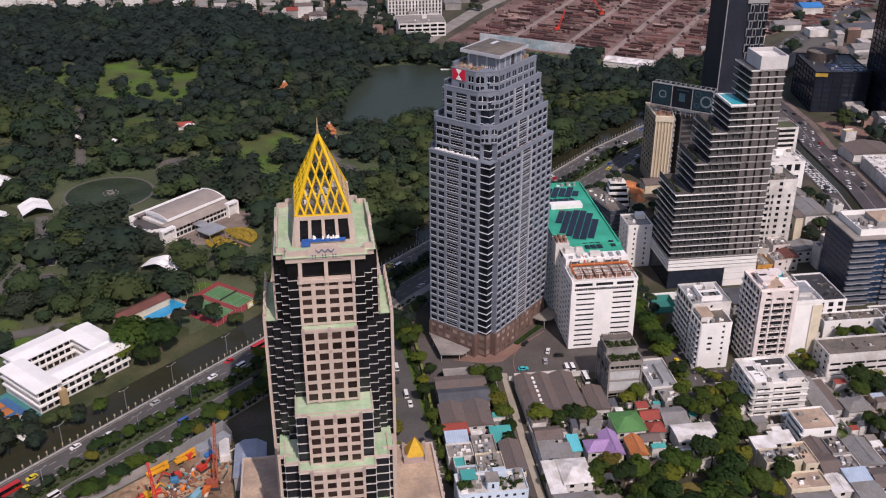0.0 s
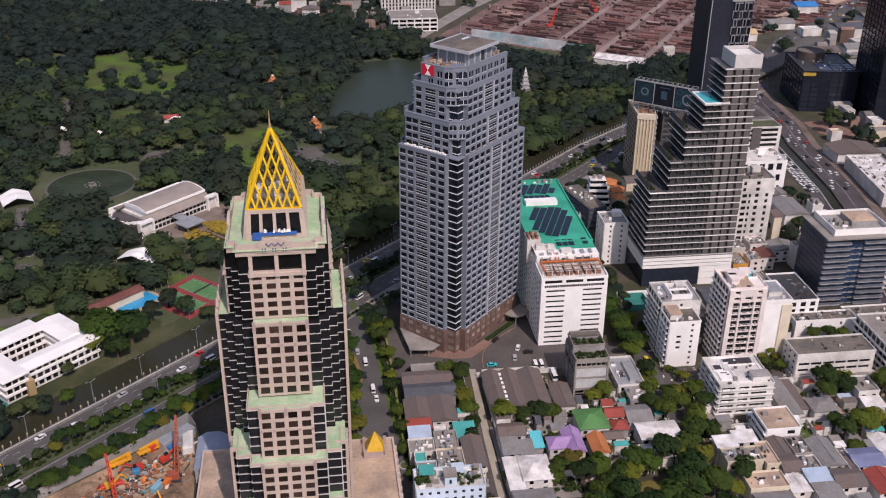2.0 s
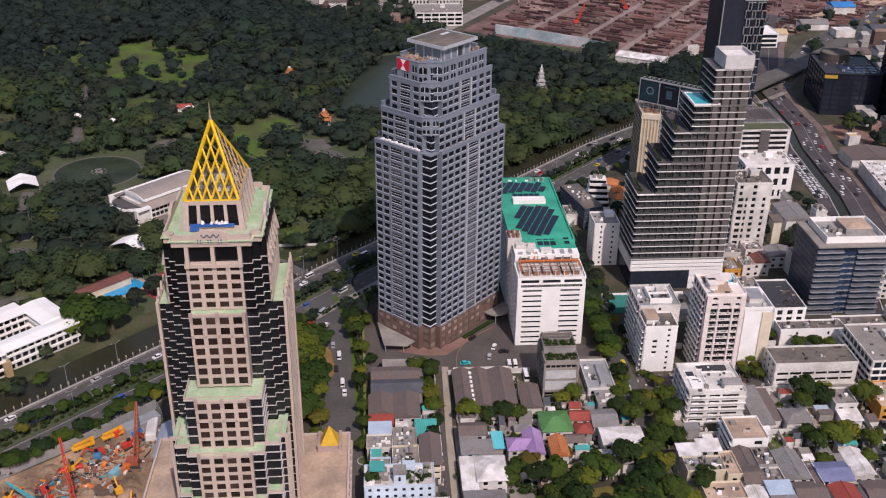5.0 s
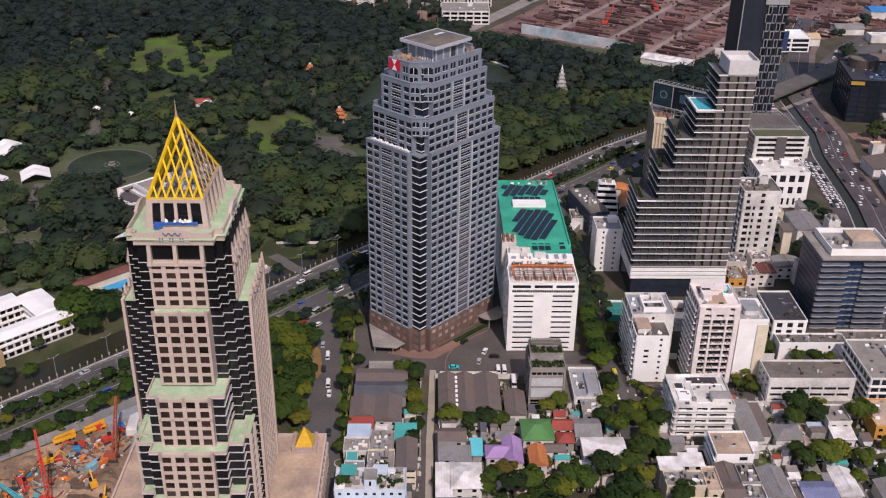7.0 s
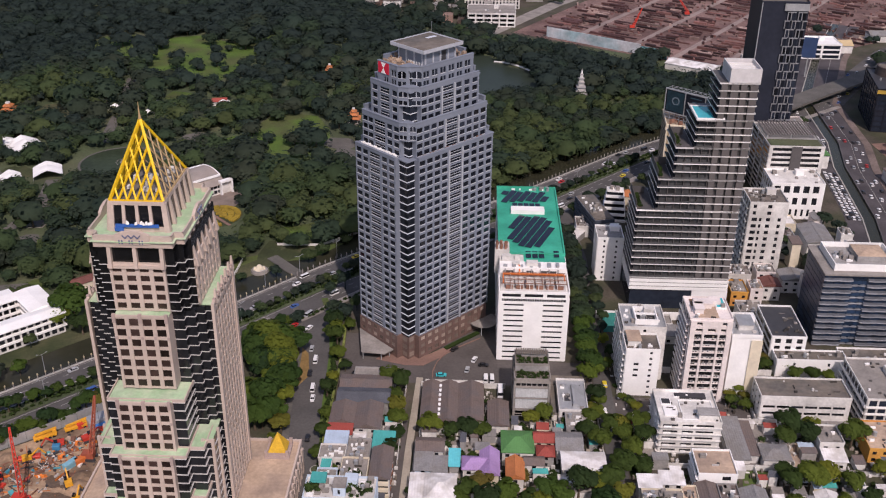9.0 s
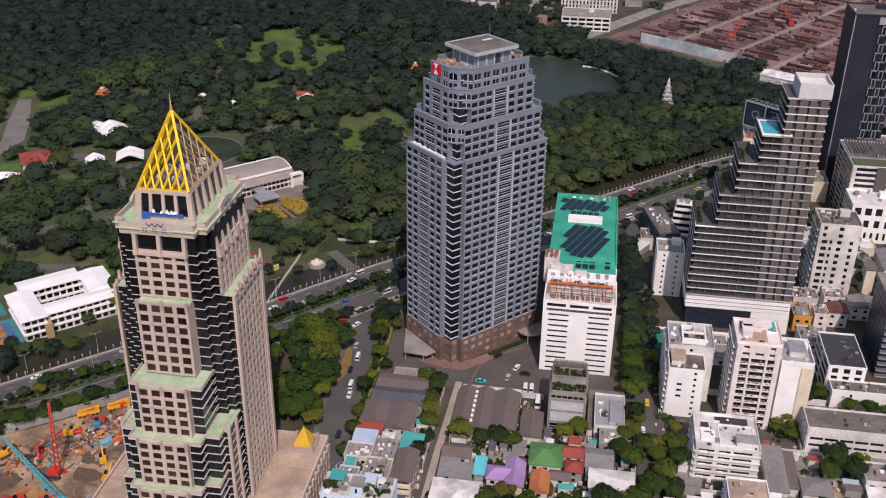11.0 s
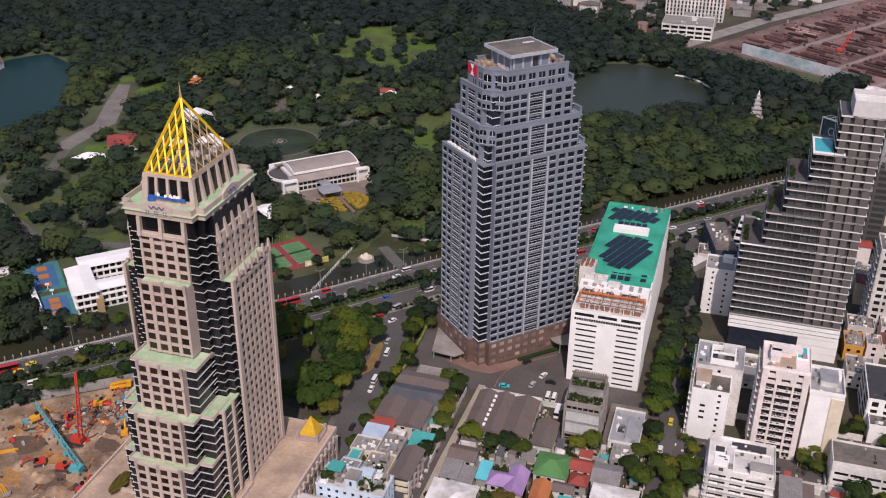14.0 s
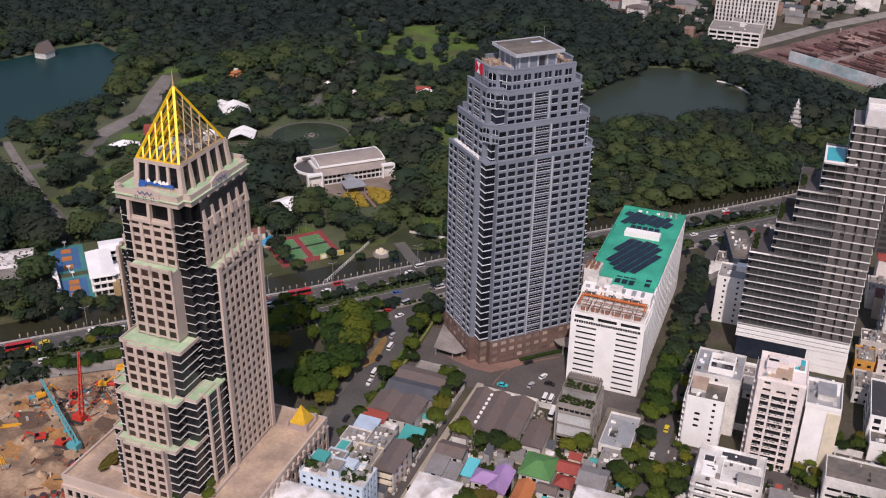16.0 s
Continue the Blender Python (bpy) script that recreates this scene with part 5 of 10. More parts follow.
    # pool terrace
    part("pool_water", Geo().box(22.7, 1.3, 95.4, 29.5, 17.0, 95.85), M_POOL, th, "turquoise roof pool")
    pe = Each("pool_edge", M_WHITE, th)
    parapet(pe, 21.8, 0.2, 34.0, 18.0, 95.3, 96.1, 0.8)
    # roof box, open on top
    rb = Each("roof_wall", mat("pale_grey_cladding", (0.60, 0.585, 0.58), 0.7, 0.08, 0.2, 1.0), th)
    parapet(rb, 33.6, 0.0, X1 + 0.2, 15.8, 111.8, 118.6, 0.5)
    part("roof_floor", Geo().box(34.1, 0.5, 111.9, X1 - 0.3, 15.3, 113.0), M_BEIGE, th)
    fr = Each("roof_beam", M_WHITE, th)
    for i in range(4):
        fr.box(34.1, 5.5 + i * 2.6, 116.6, X1 - 0.3, 6.0 + i * 2.6, 117.2)
    rooftop(th, 35, 1, 45, 8, 113.0, 5, 8)
    return th


stepped_tower()

midrise("apartment_block", "white apartment block with small square windows in two columns", 161.5, 354, 175, 365.6, 8, 2.75, M_WHITE,
        {"F": ("rows", [(0, 3, [(9.6, 10.7)]), (3, 6, [(3.4, 5.4), (9.6, 10.7)]), (6, 8, [(9.6, 10.7)])], 0), "L": ("balcony", 3, 2.6), "R": ("win", 3, 1.2)}, M_SLAB, clutter=8, seed=4, solid=1.7, stair=False)
midrise("apartment_block", "taller white rear wing with grey roof frames", 161.5, 366, 179, 384, 9, 2.8, M_WHITEW,
        {"L": ("balcony", 5, 2.6), "R": ("win", 5, 1.2), "F": ("win", 1, 1.2)}, M_METAL, clutter=14, seed=33, solid=1.6)
pk = midrise("apartment_block", "tall pale pink apartment block with railed balconies", 185, 352, 201.5, 369, 13, 2.95, M_PINKW,
        {"F": ("loggia", [(0, 11, [(2.0, 5.0), (5.8, 11.2), (11.9, 14.6)]), (11, 12, [(2.2, 5.0), (7.0, 10.2), (12.2, 14.3)]), (12, 13, [(2.4, 4.6), (12.4, 14.3)])], 0), "L": ("balcony", 5, 2.3), "R": ("win", 5, 1.3)}, M_PINKW, clutter=10, seed=5)
part("roof_terrace", Geo().box(187.5, 353.5, 38.48, 196.5, 362, 38.7), M_BEIGE, pk, "beige roof terrace")
part("roof_terrace", Geo().box(187.0, 362.4, 38.48, 200.5, 368, 38.62), mat("brown_roof_deck", (0.24, 0.15, 0.10), 0.9, 0.3), pk, "brown roof deck")
midrise("apartment_block", "plain cream and white apartment block with blank walls", 202.8, 353, 214.5, 370, 10, 3.0, M_WHITE,
        {"R": ("win", 4, 1.2)}, M_METAL, clutter=8, seed=6, solid=1.9, parapet_h=1.6)
wo = midrise("office_building", "white low office building with long slab balconies", 170.5, 316.5, 193, 337, 5, 2.85, M_WHITEW,
        {"F": ("ledge", [(0.8, 6.4), (8.0, 12.2), (13.2, 19.8)], 0), "L": ("ledge", 4, 3.6), "R": ("win", 5, 2.2)}, M_WHITEW, clutter=2, seed=7, stair=False)
part("roof_slot", Geo().box(180, 332, 14.38, 190, 335, 15.2), M_DARKM, wo, "long dark roof slot")
part("roof_step", Geo().box(172.4, 320.5, 14.38, 177.6, 326.5, 15.0), M_WHITE, wo, "pale stair hood")
ker = Each("roof_kerb", M_WHITE, wo)
parapet(ker, 179.0, 318.5, 191.6, 331.0, 14.38, 14.8, 0.3)
midrise("office_building", "low white building with a beige flat roof", 181, 293.5, 194.5, 307, 3, 3.0, M_WHITE,
        {"F": ("rows", [(0, 1, [(8.6, 11.2)]), (1, 3, [(8.4, 11.4)])], 0), "L": ("ledge", 1, 12.0), "R": ("win", 3, 1.6)}, M_BEIGE, clutter=2, seed=8, stair=False)
midrise("office_building", "long grey concrete building with two strip window rows", 213.5, 338, 248.5, 351, 4, 3.0, M_WHITEW,
        {"F": ("rows", [(0, 1, [(2.0, 33.0)]), (1, 3, [(1.0 + 5.5 * i, 5.8 + 5.5 * i) for i in range(6)]), (3, 4, [])], 0), "L": ("win", 3, 1.6), "R": ("win", 3, 1.6)}, M_SLAB, clutter=0, seed=9, solid=1.9, stair=False)
midrise("office_building", "white stepped building with a black flat roof", 227.5, 379, 242, 405, 4, 3.6, M_WHITE,
        {"F": ("win", 3, 2.5), "L": ("ribbon", 2, 11.5), "R": ("ribbon", 2, 11.5)}, M_DARKM, clutter=0, seed=10, stair=False)
midrise("office_building", "low white blank-walled annex", 228.5, 371, 258, 378.4, 2, 4.0, M_WHITE, {"F": ("win", 2, 1.0)}, M_SLAB, clutter=5, seed=11, solid=2.6, stair=False)


def glass_office():
    th = thing("office_tower", "dark blue glass office building with rippled silver floor bands", "office building", 252, 398, 0)
    W, D, n, fh = 33.0, 26.0, 12, 2.98
    H = n * fh
    FOOT.append((252, 398, 285, 424))
    part("body", Geo().box(0, 0, 0, W, D, H), mat("navy_curtain_glass", (0.014, 0.026, 0.050), 0.2, 0.25, 0.08, 0.4, spec=0.5), th)
    silver = mat("silver_floor_band", (0.36, 0.37, 0.40), 0.45, 0.12, 0.2, 1.2, metal=0.3, rnd=0.3)
    band, sub, panes = Each("floor_band", silver, th), Each("balustrade", mat("smoky_balustrade", (0.13, 0.14, 0.16), 0.4, 0.2, 0.2, 0.8), th), []
    halves = [(-0.6, W * 0.36, 0.0), (W * 0.36, W * 0.56, 1.4), (W * 0.56, W + 0.6, 0.0)]
    for i in range(n):
        z = i * fh
        for k, (a, b, inn) in enumerate(halves):
            front = [(a + (b - a) * q / 8, -1.5 + inn - 0.35 * abs(math.sin(math.pi * q / 4))) for q in range(9)]
            if k == 1 and i == n - 1:
                continue
            band.prism(front + [(b, 0.02), (a, 0.02)], z + 0.3, z + 0.72)
            sub.prism([(x, y + 0.25) for x, y in front] + [(b, y0) for y0 in (0.02,)] + [(a, 0.02)], z + 0.72, z + 1.25)
        band.box(W, 0.1, z + 0.1, W + 0.7, D, z + 0.7)
        for j in range(8):
            panes.append(("L", 0.0, 0.3 + j * 3.2, 3.3 + j * 3.2, z + 0.2, z + fh - 0.1))
            panes.append(("F", 0.0, 0.2 + j * 4.1, 4.0 + j * 4.1, z + 1.3, z + fh - 0.05))
    for e in (band, sub):
        e.done()
    glaze(th, panes, mat("blue_tinted_glass", (0.016, 0.034, 0.068), 0.3, 0.3, 0.06, 0.4, spec=0.35, rnd=0.5), 60)
    part("roof_slab", Geo().box(-0.8, -1.6, H, W + 1.0, D + 0.4, H + 0.7), M_CONCRETE, th, "pale overhanging roof slab")
    wl = Each("roof_wall", M_WHITE, th)
    parapet(wl, 4.0, 2.0, W - 1.0, D - 2.0, H + 0.7, H + 4.0, 0.4)
    part("roof_deck", Geo().box(4.4, 2.4, H + 0.7, W - 1.4, D - 2.4, H + 1.6), M_GREYW, th)
    part("plant_house", Geo().box(16, 9, H + 1.6, 29, 21, H + 4.4), M_GREYW, th, "grey plant house")
    part("plant_roof", Geo().prism(rect(16, 9, 29, 21), H + 4.4, H + 5.6, rect(21, 14, 24, 17)), M_BEIGE, th, "low tan roof of the plant house")
    rooftop(th, 6, 4, 15, D - 8, H + 1.6, 14, 12)


glass_office()


def planted_office():
    th = thing("narrow_office", "narrow grey concrete building with louvred front and planted terraces", "office building", 115.6, 336, 0)
    W, D, H = 14.4, 17.0, 17.7
    body, frame, panes = Each("body_block", M_GREYW, th), Each("concrete_frame", M_CONCRETE, th), []
    body.box(0.4, 1.2, 0, W - 0.4, D, H)
    for x in (0.0, W - 0.7):
        frame.box(x, 0, 0, x + 0.7, 1.2, H + 1.2)
        for y in (5.4, 10.8, D - 0.6):
            frame.box(x - 0.25 if x < 1 else x + 0.35, y, 0, x + 0.4 if x < 1 else x + 0.95, y + 0.6, H)
        for z in (3.6, 7.2, 10.8, 14.2):
            frame.box(x - 0.1 if x < 1 else x + 0.4, 1.2, z, x + 0.4 if x < 1 else x + 0.8, D, z + 0.5)
    for z, h in ((3.4, 0.7), (9.1, 0.35), (14.2, 0.5), (16.6, 1.3)):
        frame.box(0.7, 0.1, z, W - 0.7, 1.2, z + h)
    lou = Each("louvre", mat("pale_grey_louvre", (0.52, 0.53, 0.53), 0.5, 0.1, 0.3, 1.2), th, "pale grey metal louvre", 60)
    for k, (z0, z1) in enumerate(((4.2, 9.0), (9.6, 14.1))):
        body.box(0.8, 0.95, z0, W - 0.8, 1.15, z1)
        for i in range(13):
            lou.box(0.9 + i * 0.98, 0.5, z0 + 0.1, 1.83 + i * 0.98, 0.7, z1 - 0.1)
    for i in range(6):
        panes.append(("F", 1.2, 1.0 + i * 2.1, 2.7 + i * 2.1, 14.8, 16.5))
        panes.append(("L", 0.4, 1.6 + i * 2.5, 3.6 + i * 2.5, 11.6, 13.8))
        panes.append(("R", W - 0.4, 1.6 + i * 2.5, 3.6 + i * 2.5, 11.6, 13.8))
    for i in range(3):
        panes.append(("F", 1.2, 1.0 + i * 4.3, 4.6 + i * 4.3, 0.4, 3.2))
        frame.box(0.9 + i * 4.3, 0.3, 1.7, 4.8 + i * 4.3, 0.5, 1.95)
    glaze(th, panes, M_GLASS, 80)
    body.box(0.6, 6.6, H, W - 0.6, D - 0.3, H + 3.0)
    wl = Each("terrace_wall", M_CONCRETE, th)
    parapet(wl, 0.0, 0.0, W, D, H, H + 1.2, 0.3)
    parapet(wl, 0.4, 6.4, W - 0.4, D - 0.35, H + 3.0, H + 4.0, 0.3)
    part("terrace_soil", Geo().box(0.3, 0.3, H, W - 0.3, 6.5, H + 0.3), M_SLAB, th)
    part("roof_soil", Geo().box(0.7, 6.8, H + 3.0, W - 0.7, 12.8, H + 3.3), M_SLAB, th)
    slat = Each("roof_slat", M_SLAB, th)
    for i in range(14):
        slat.box(1.0 + i * 0.9, 12.6, H + 4.6, 1.6 + i * 0.9, D - 0.4, H + 4.8)
    for x in (1.0, W - 1.4):
        slat.box(x, 12.6, H + 3.0, x + 0.3, 12.9, H + 4.6)
        slat.box(x, D - 0.8, H + 3.0, x + 0.3, D - 0.5, H + 4.6)


planted_office()
midrise("townhouse", "low white building with a pale grey metal roof and courtyard", 134, 333, 145, 354, 2, 3.1, M_WHITEW,
        {"F": ("win", 3, 1.8), "L": ("win", 5, 1.4)}, M_METAL, clutter=4, seed=15, stair=False)
midrise("apartment_block", "slim white apartment block with a grey side wall", 159.5, 452, 172, 466, 8, 2.9, M_WHITE,
        {"F": ("win", 2, 0.9), "R": ("win", 3, 1.2), "L": ("win", 3, 1.2)}, M_GREYW, clutter=4, seed=16, solid=1.8)
midrise("apartment_block", "white mid-rise block with rows of small windows", 232.5, 457, 250.5, 474, 12, 3.5, M_WHITEW,
        {"F": ("rows", [(0, 10, [(1.4, 4.0), (5.0, 6.2), (8.4, 10.4), (14.0, 15.6)]), (10, 12, [(1.4, 3.0), (8.4, 10.4)])], 0), "L": ("balcony", 4, 2.2), "R": ("win", 6, 1.6)}, M_SLAB, clutter=8, far=True, seed=17, solid=1.7)
midrise("car_park_block", "pale concrete block with open deck bands and a green roof strip", 266, 551, 297, 590, 11, 3.2, M_WHITEW,
        {"F": ("ribbon", 2, 12.0), "L": ("ribbon", 3, 11.0), "R": ("ribbon", 3, 11.0)}, M_GREYW, clutter=0, far=True, seed=18, stair=False)
single("roof_turf", Geo().box(267, 552, 35.4, 296, 562, 35.9), M_GRASS, "green planted strip on a flat roof", "roof garden")
pg = thing("roof_pergola", "long brown slatted pergola on a flat roof", "pergola", 267, 564, 35.3)
slat = Each("slat", mat("weathered_brown_slat", (0.12, 0.105, 0.10), 0.8, 0.2, 0.2, 1.0, rnd=0.3), pg)
for i in range(18):
    slat.box(i * 1.65, 0, 2.6, i * 1.65 + 0.9, 23, 2.9)
for x in (0.2, 14.2, 28.2):
    for y in (0.5, 11, 22):
        part("post", Geo().box(x, y, 0, x + 0.4, y + 0.4, 2.6), M_METAL, pg)
single("lift_shaft", Geo().prism(rect(278.5, 550.2, 284.5, 551.0), 16, 35.6), M_DARKW, "dark recessed shaft on a deck block", "shaft")
midrise("arcade_building", "white building with tall arched window bays", 264.5, 530, 293.5, 550.6, 3, 7.1, M_WHITE,
        {"F": ("rows", [(0, 1, [(1.6 + 3.3 * i, 2.9 + 3.3 * i) for i in range(8)]), (1, 2, [(1.5 + 5.4 * i, 4.3 + 5.4 * i) for i in range(5)]), (2, 3, [(1.2 + 5.4 * i, 4.6 + 5.4 * i) for i in range(5)])], 0), "L": ("win", 5, 2.2), "R": ("win", 5, 2.2)}, M_WHITEW, clutter=10, far=True, seed=19, solid=3.0)
# haze is mixed into this far tower's wall as a lighter navy
midrise("dark_tower", "tall dark glass tower with pale stepped window grid", 264, 603, 291, 630, 30, 3.5, mat("navy_curtain_wall", (0.024, 0.028, 0.042), 0.5, 0.2, 0.05, 0.5, spec=0.2),
        {"R": ("win", 7, 2.9)}, M_SLAB, clutter=4, far=True, seed=20, glass=M_GLASSB, solid=0.9)
midrise("dark_office", "broad dark glass office block beside an avenue", 0, 0, 40, 50, 8, 3.75, M_BLACK,
        {"F": ("ribbon", 6, 5.6), "L": ("ribbon", 7, 6.2)}, M_DARKM, clutter=16, far=True, seed=21, glass=M_GLASSB, solid=1.0, rz=-9.4, origin=(371, 676), stair=False)
midrise("dark_tower", "very tall dark blue glass tower beside an avenue", 0, 0, 50, 50, 40, 4.0, M_BLACK,
        {"F": ("ribbon", 8, 5.4), "L": ("ribbon", 8, 5.4)}, M_SLAB, clutter=2, far=True, seed=22, glass=M_GLASSB, solid=0.8, rz=-9.4, origin=(410, 640))


def prow_building():
    """A slim cream block with a ribbed face, its side towards the park plain."""
    th = thing("office_building", "cream ribbed office building with a tan side under a billboard", "office building")
    FOOT.append((205, 550, 222, 585))
    a, b, c, d = Vector((207, 556)), Vector((217, 553)), Vector((222.5, 574)), Vector((209, 582))
    # tan body: shade on the block's side, put into its wall colour
    part("body", Geo().prism([tuple(p) for p in (a, b, c, d)], 0, 45.0), mat("tan_side_wall", (0.30, 0.235, 0.17), 0.8, 0.15, 0.1, 0.8), th)
    u = (b - a).normalized()
    n = Vector((u.y, -u.x))
    rib = Each("rib", M_CREAM, th)
    part("front_panel", Geo().prism([tuple(p) for p in (a + n * 0.3, b + n * 0.3, b, a)], 6, 44.4), mat("tan_strip_wall", (0.50, 0.40, 0.26), 0.8, 0.1, 0.1, 0.8), th)
    for i in range(6):
        p = a + u * (0.1 + i * 1.9)
        rib.prism([tuple(q) for q in (p + n * 0.9, p + n * 0.9 + u * 0.75, p + u * 0.75, p)], 6, 42.4)
    part("brow", Geo().prism([tuple(q) for q in (a + n * 1.1 - u * 0.3, b + n * 1.1 + u * 0.3, b + u * 0.3, a - u * 0.3)], 42.4, 45.6), M_CREAM, th, "plain cream brow panel")
    kb = Geo()
    for p, q in ((a, b), (b, c), (c, d), (d, a)):
        kb.beam((*p, 45.4), (*q, 45.4), 0.5, 0.9)
    part("parapet", kb, M_CREAM, th)
    v = (c - b).normalized()
    m = Vector((v.y, -v.x))
    bal = Each("balcony", M_GREYW, th, "", 40)
    gl = Each("window", M_GLASS, th, "", 40)
    for k in range(12):
        z = 6 + k * 3.3
        gl.prism([tuple(q) for q in (b + v * 0.6, b + v * 0.6 + m * 0.15, b + v * 16 + m * 0.15, b + v * 16)], z + 1.1, z + 3.0)
        bal.prism([tuple(q) for q in (b + v * 1.0, b + v * 1.0 + m * 1.6, b + v * 9 + m * 1.6, b + v * 9)], z, z + 1.0)
    lf = Each("side_window", M_GLASS, th, "", 60)
    w = (d - a).normalized()
    o = Vector((-w.y, w.x))
    for k in range(11):
        for i in range(5):
            p = a + w * (3 + i * 4.6)
            lf.prism([tuple(q) for q in (p, p + w * 1.6, p + w * 1.6 + o * 0.06, p + o * 0.06)], 7.6 + k * 3.3, 9.2 + k * 3.3)
    cl = Geo()
    for i in range(40):
        p = a + u * random.uniform(1, 8) + Vector((-u.y, u.x)) * random.uniform(2, 20)
        cl.box(p.x, p.y, 45.0, p.x + random.uniform(0.4, 1.6), p.y + random.uniform(0.4, 1.6), 45.4 + random.random() * 1.6)
    part("roof_equipment", cl, M_RUST, th, "rusty rooftop units")


prow_building()
# this office stands in shade, so its wall colour is simply darker
midrise("office_building", "dark bronze office building behind a billboard", 222.8, 556, 246, 590, 13, 3.5, M_DARKW,
        {"F": ("ribbon", 3, 6.5), "R": ("ribbon", 4, 7.0)}, M_GREYW, clutter=14, far=True, seed=24, glass=M_BROWNG)
bb = thing("billboard", "long dark three-panel billboard on a pale steel truss", "billboard", 206.8, 566.2, 0, -39.6)
part("screen", Geo().box(0, 0, 50.4, 37.6, 0.6, 63.4), M_BLACK, bb, "dark printed billboard face")
bf = Each("frame_bar", M_METAL, bb)
for x in (-0.4, 12.2, 24.8, 37.4):
    bf.box(x, -0.3, 49.8, x + 0.5, 0.9, 64.0)
for z in (49.8, 63.4):
    bf.box(0.1, -0.25, z, 37.4, 0.85, z + 0.6)
truss = Each("truss_bar", M_METAL, bb, "", 90)
for i in range(13):
    x = i * 3.1
    truss.box(x, 0.9, 63.6, x + 0.2, 6.2, 63.85)
    truss.box(x, 6.0, 45.2, x + 0.22, 6.25, 63.6)
    truss.box(x, 0.6, 45.2, x + 0.22, 0.85, 50.0)
for z in (47.5, 49.0, 55.0, 60.0, 63.7):
    truss.box(0, 6.05, z, 37.4, 6.25, z + 0.2)
for z in (46.6, 48.4):
    truss.box(0, 0.62, z, 37.4, 0.8, z + 0.2)
blu = mat("blue_grey_print", (0.035, 0.085, 0.115), 0.5)
for x, w in ((0.8, 11.0), (25.6, 11.4)):
    part("print_panel", Geo().box(x, -0.04, 51.0, x + w, 0.05, 62.8), mat("dark_teal_print", (0.014, 0.036, 0.05), 0.4, 0.3, 0.3, 0.8), bb, "dark teal printed panel")


def ring_print(x, z, r, m):
    g, k = Geo(), 18
    for i in range(k):
        p, q = 2 * math.pi * i / k, 2 * math.pi * (i + 1) / k
        n = len(g.v)
        g.v += [(x + e * math.cos(t), yy, z + e * math.sin(t)) for yy in (-0.1, -0.04) for e, t in ((r, p), (r * 0.72, p), (r * 0.72, q), (r, q))]
        g.f += [tuple(n + i2 for i2 in f) for f in ((0, 1, 2, 3), (7, 6, 5, 4), (0, 4, 5, 1), (1, 5, 6, 2), (2, 6, 7, 3), (3, 7, 4, 0))]
    part("print_ring", g, m, bb, "pale printed ring")


gr9 = mat("pale_grey_print", (0.16, 0.20, 0.23), 0.5)
for x, z, r, m in ((6.6, 57.4, 2.4, gr9), (8.0, 56.2, 1.3, blu), (33.6, 56.6, 3.6, gr9), (28.4, 60.6, 1.9, blu), (28.2, 53.6, 1.7, blu)):
    ring_print(x, z, r, m)
for x, z, w, h in ((15.5, 61.2, 7.0, 0.5), (17.0, 54.5, 3.6, 5.0)):
    part("print_shape", Geo().box(x, -0.04, z, x + w, 0.05, z + h), blu, bb)

part_of_pool = thing("roof_pool", "small turquoise roof pool with white walls", "swimming pool", 196.5, 360, 38.6)
part("basin", Geo().box(0, 0, 0, 4.2, 8, 0.9), M_WHITE, part_of_pool)
part("water", Geo().box(0.4, 0.4, 0.9, 3.8, 7.6, 0.95), M_POOL, part_of_pool)
pw = thing("cream_wall_panel", "cream painted blank gable wall of an apartment block", "wall", 214.6, 353, 0)
part("panel", Geo().box(0, -0.2, 0, 0.4, 8, 29), M_CREAM, pw)
part("front_panel", Geo().box(-4.2, -0.5, 0, 0.4, -0.32, 29), M_CREAM, pw)
for x, y, w, d in ((172.5, 328, 3.2, 3.2), (178, 333, 8, 2.2)):
    sk2 = thing("roof_opening", "dark sunk opening in a white flat roof", "roof opening", x, y, 14.37)
    part("kerb", Geo().box(-0.3, -0.3, 0, w + 0.3, d + 0.3, 0.5), M_WHITE, sk2)
    part("cover", Geo().box(0, 0, 0.5, w, d, 0.56), M_DARKM, sk2)
tw = thing("terrace_garden", "planted terrace in front of a low white building", "terrace", 134, 326.5, 0)
part("terrace_block", Geo().box(0, 0, 0, 11, 6, 3.6), M_GREYW, tw)
for i in range(4):
    part("planter", Geo().box(0.4 + i * 2.7, 0.4, 3.6, 2.6 + i * 2.7, 5.4, 4.0), M_SLAB, tw)

# roof frames and shelters on the apartment blocks
rw = thing("roof_frame", "white concrete roof frame with a sunk dark court", "roof frame", 164, 368.5, 25.35)
fr2 = Each("frame_wall", M_WHITE, rw)
parapet(fr2, 2.5, 0, 12.0, 11, 0, 2.4, 0.6)
fr2.box(3.1, 5.2, 1.6, 11.4, 5.9, 2.4)
part("sunk_court", Geo().box(3.2, 0.7, 0, 11.3, 10.3, 0.15), M_DARKM, rw)
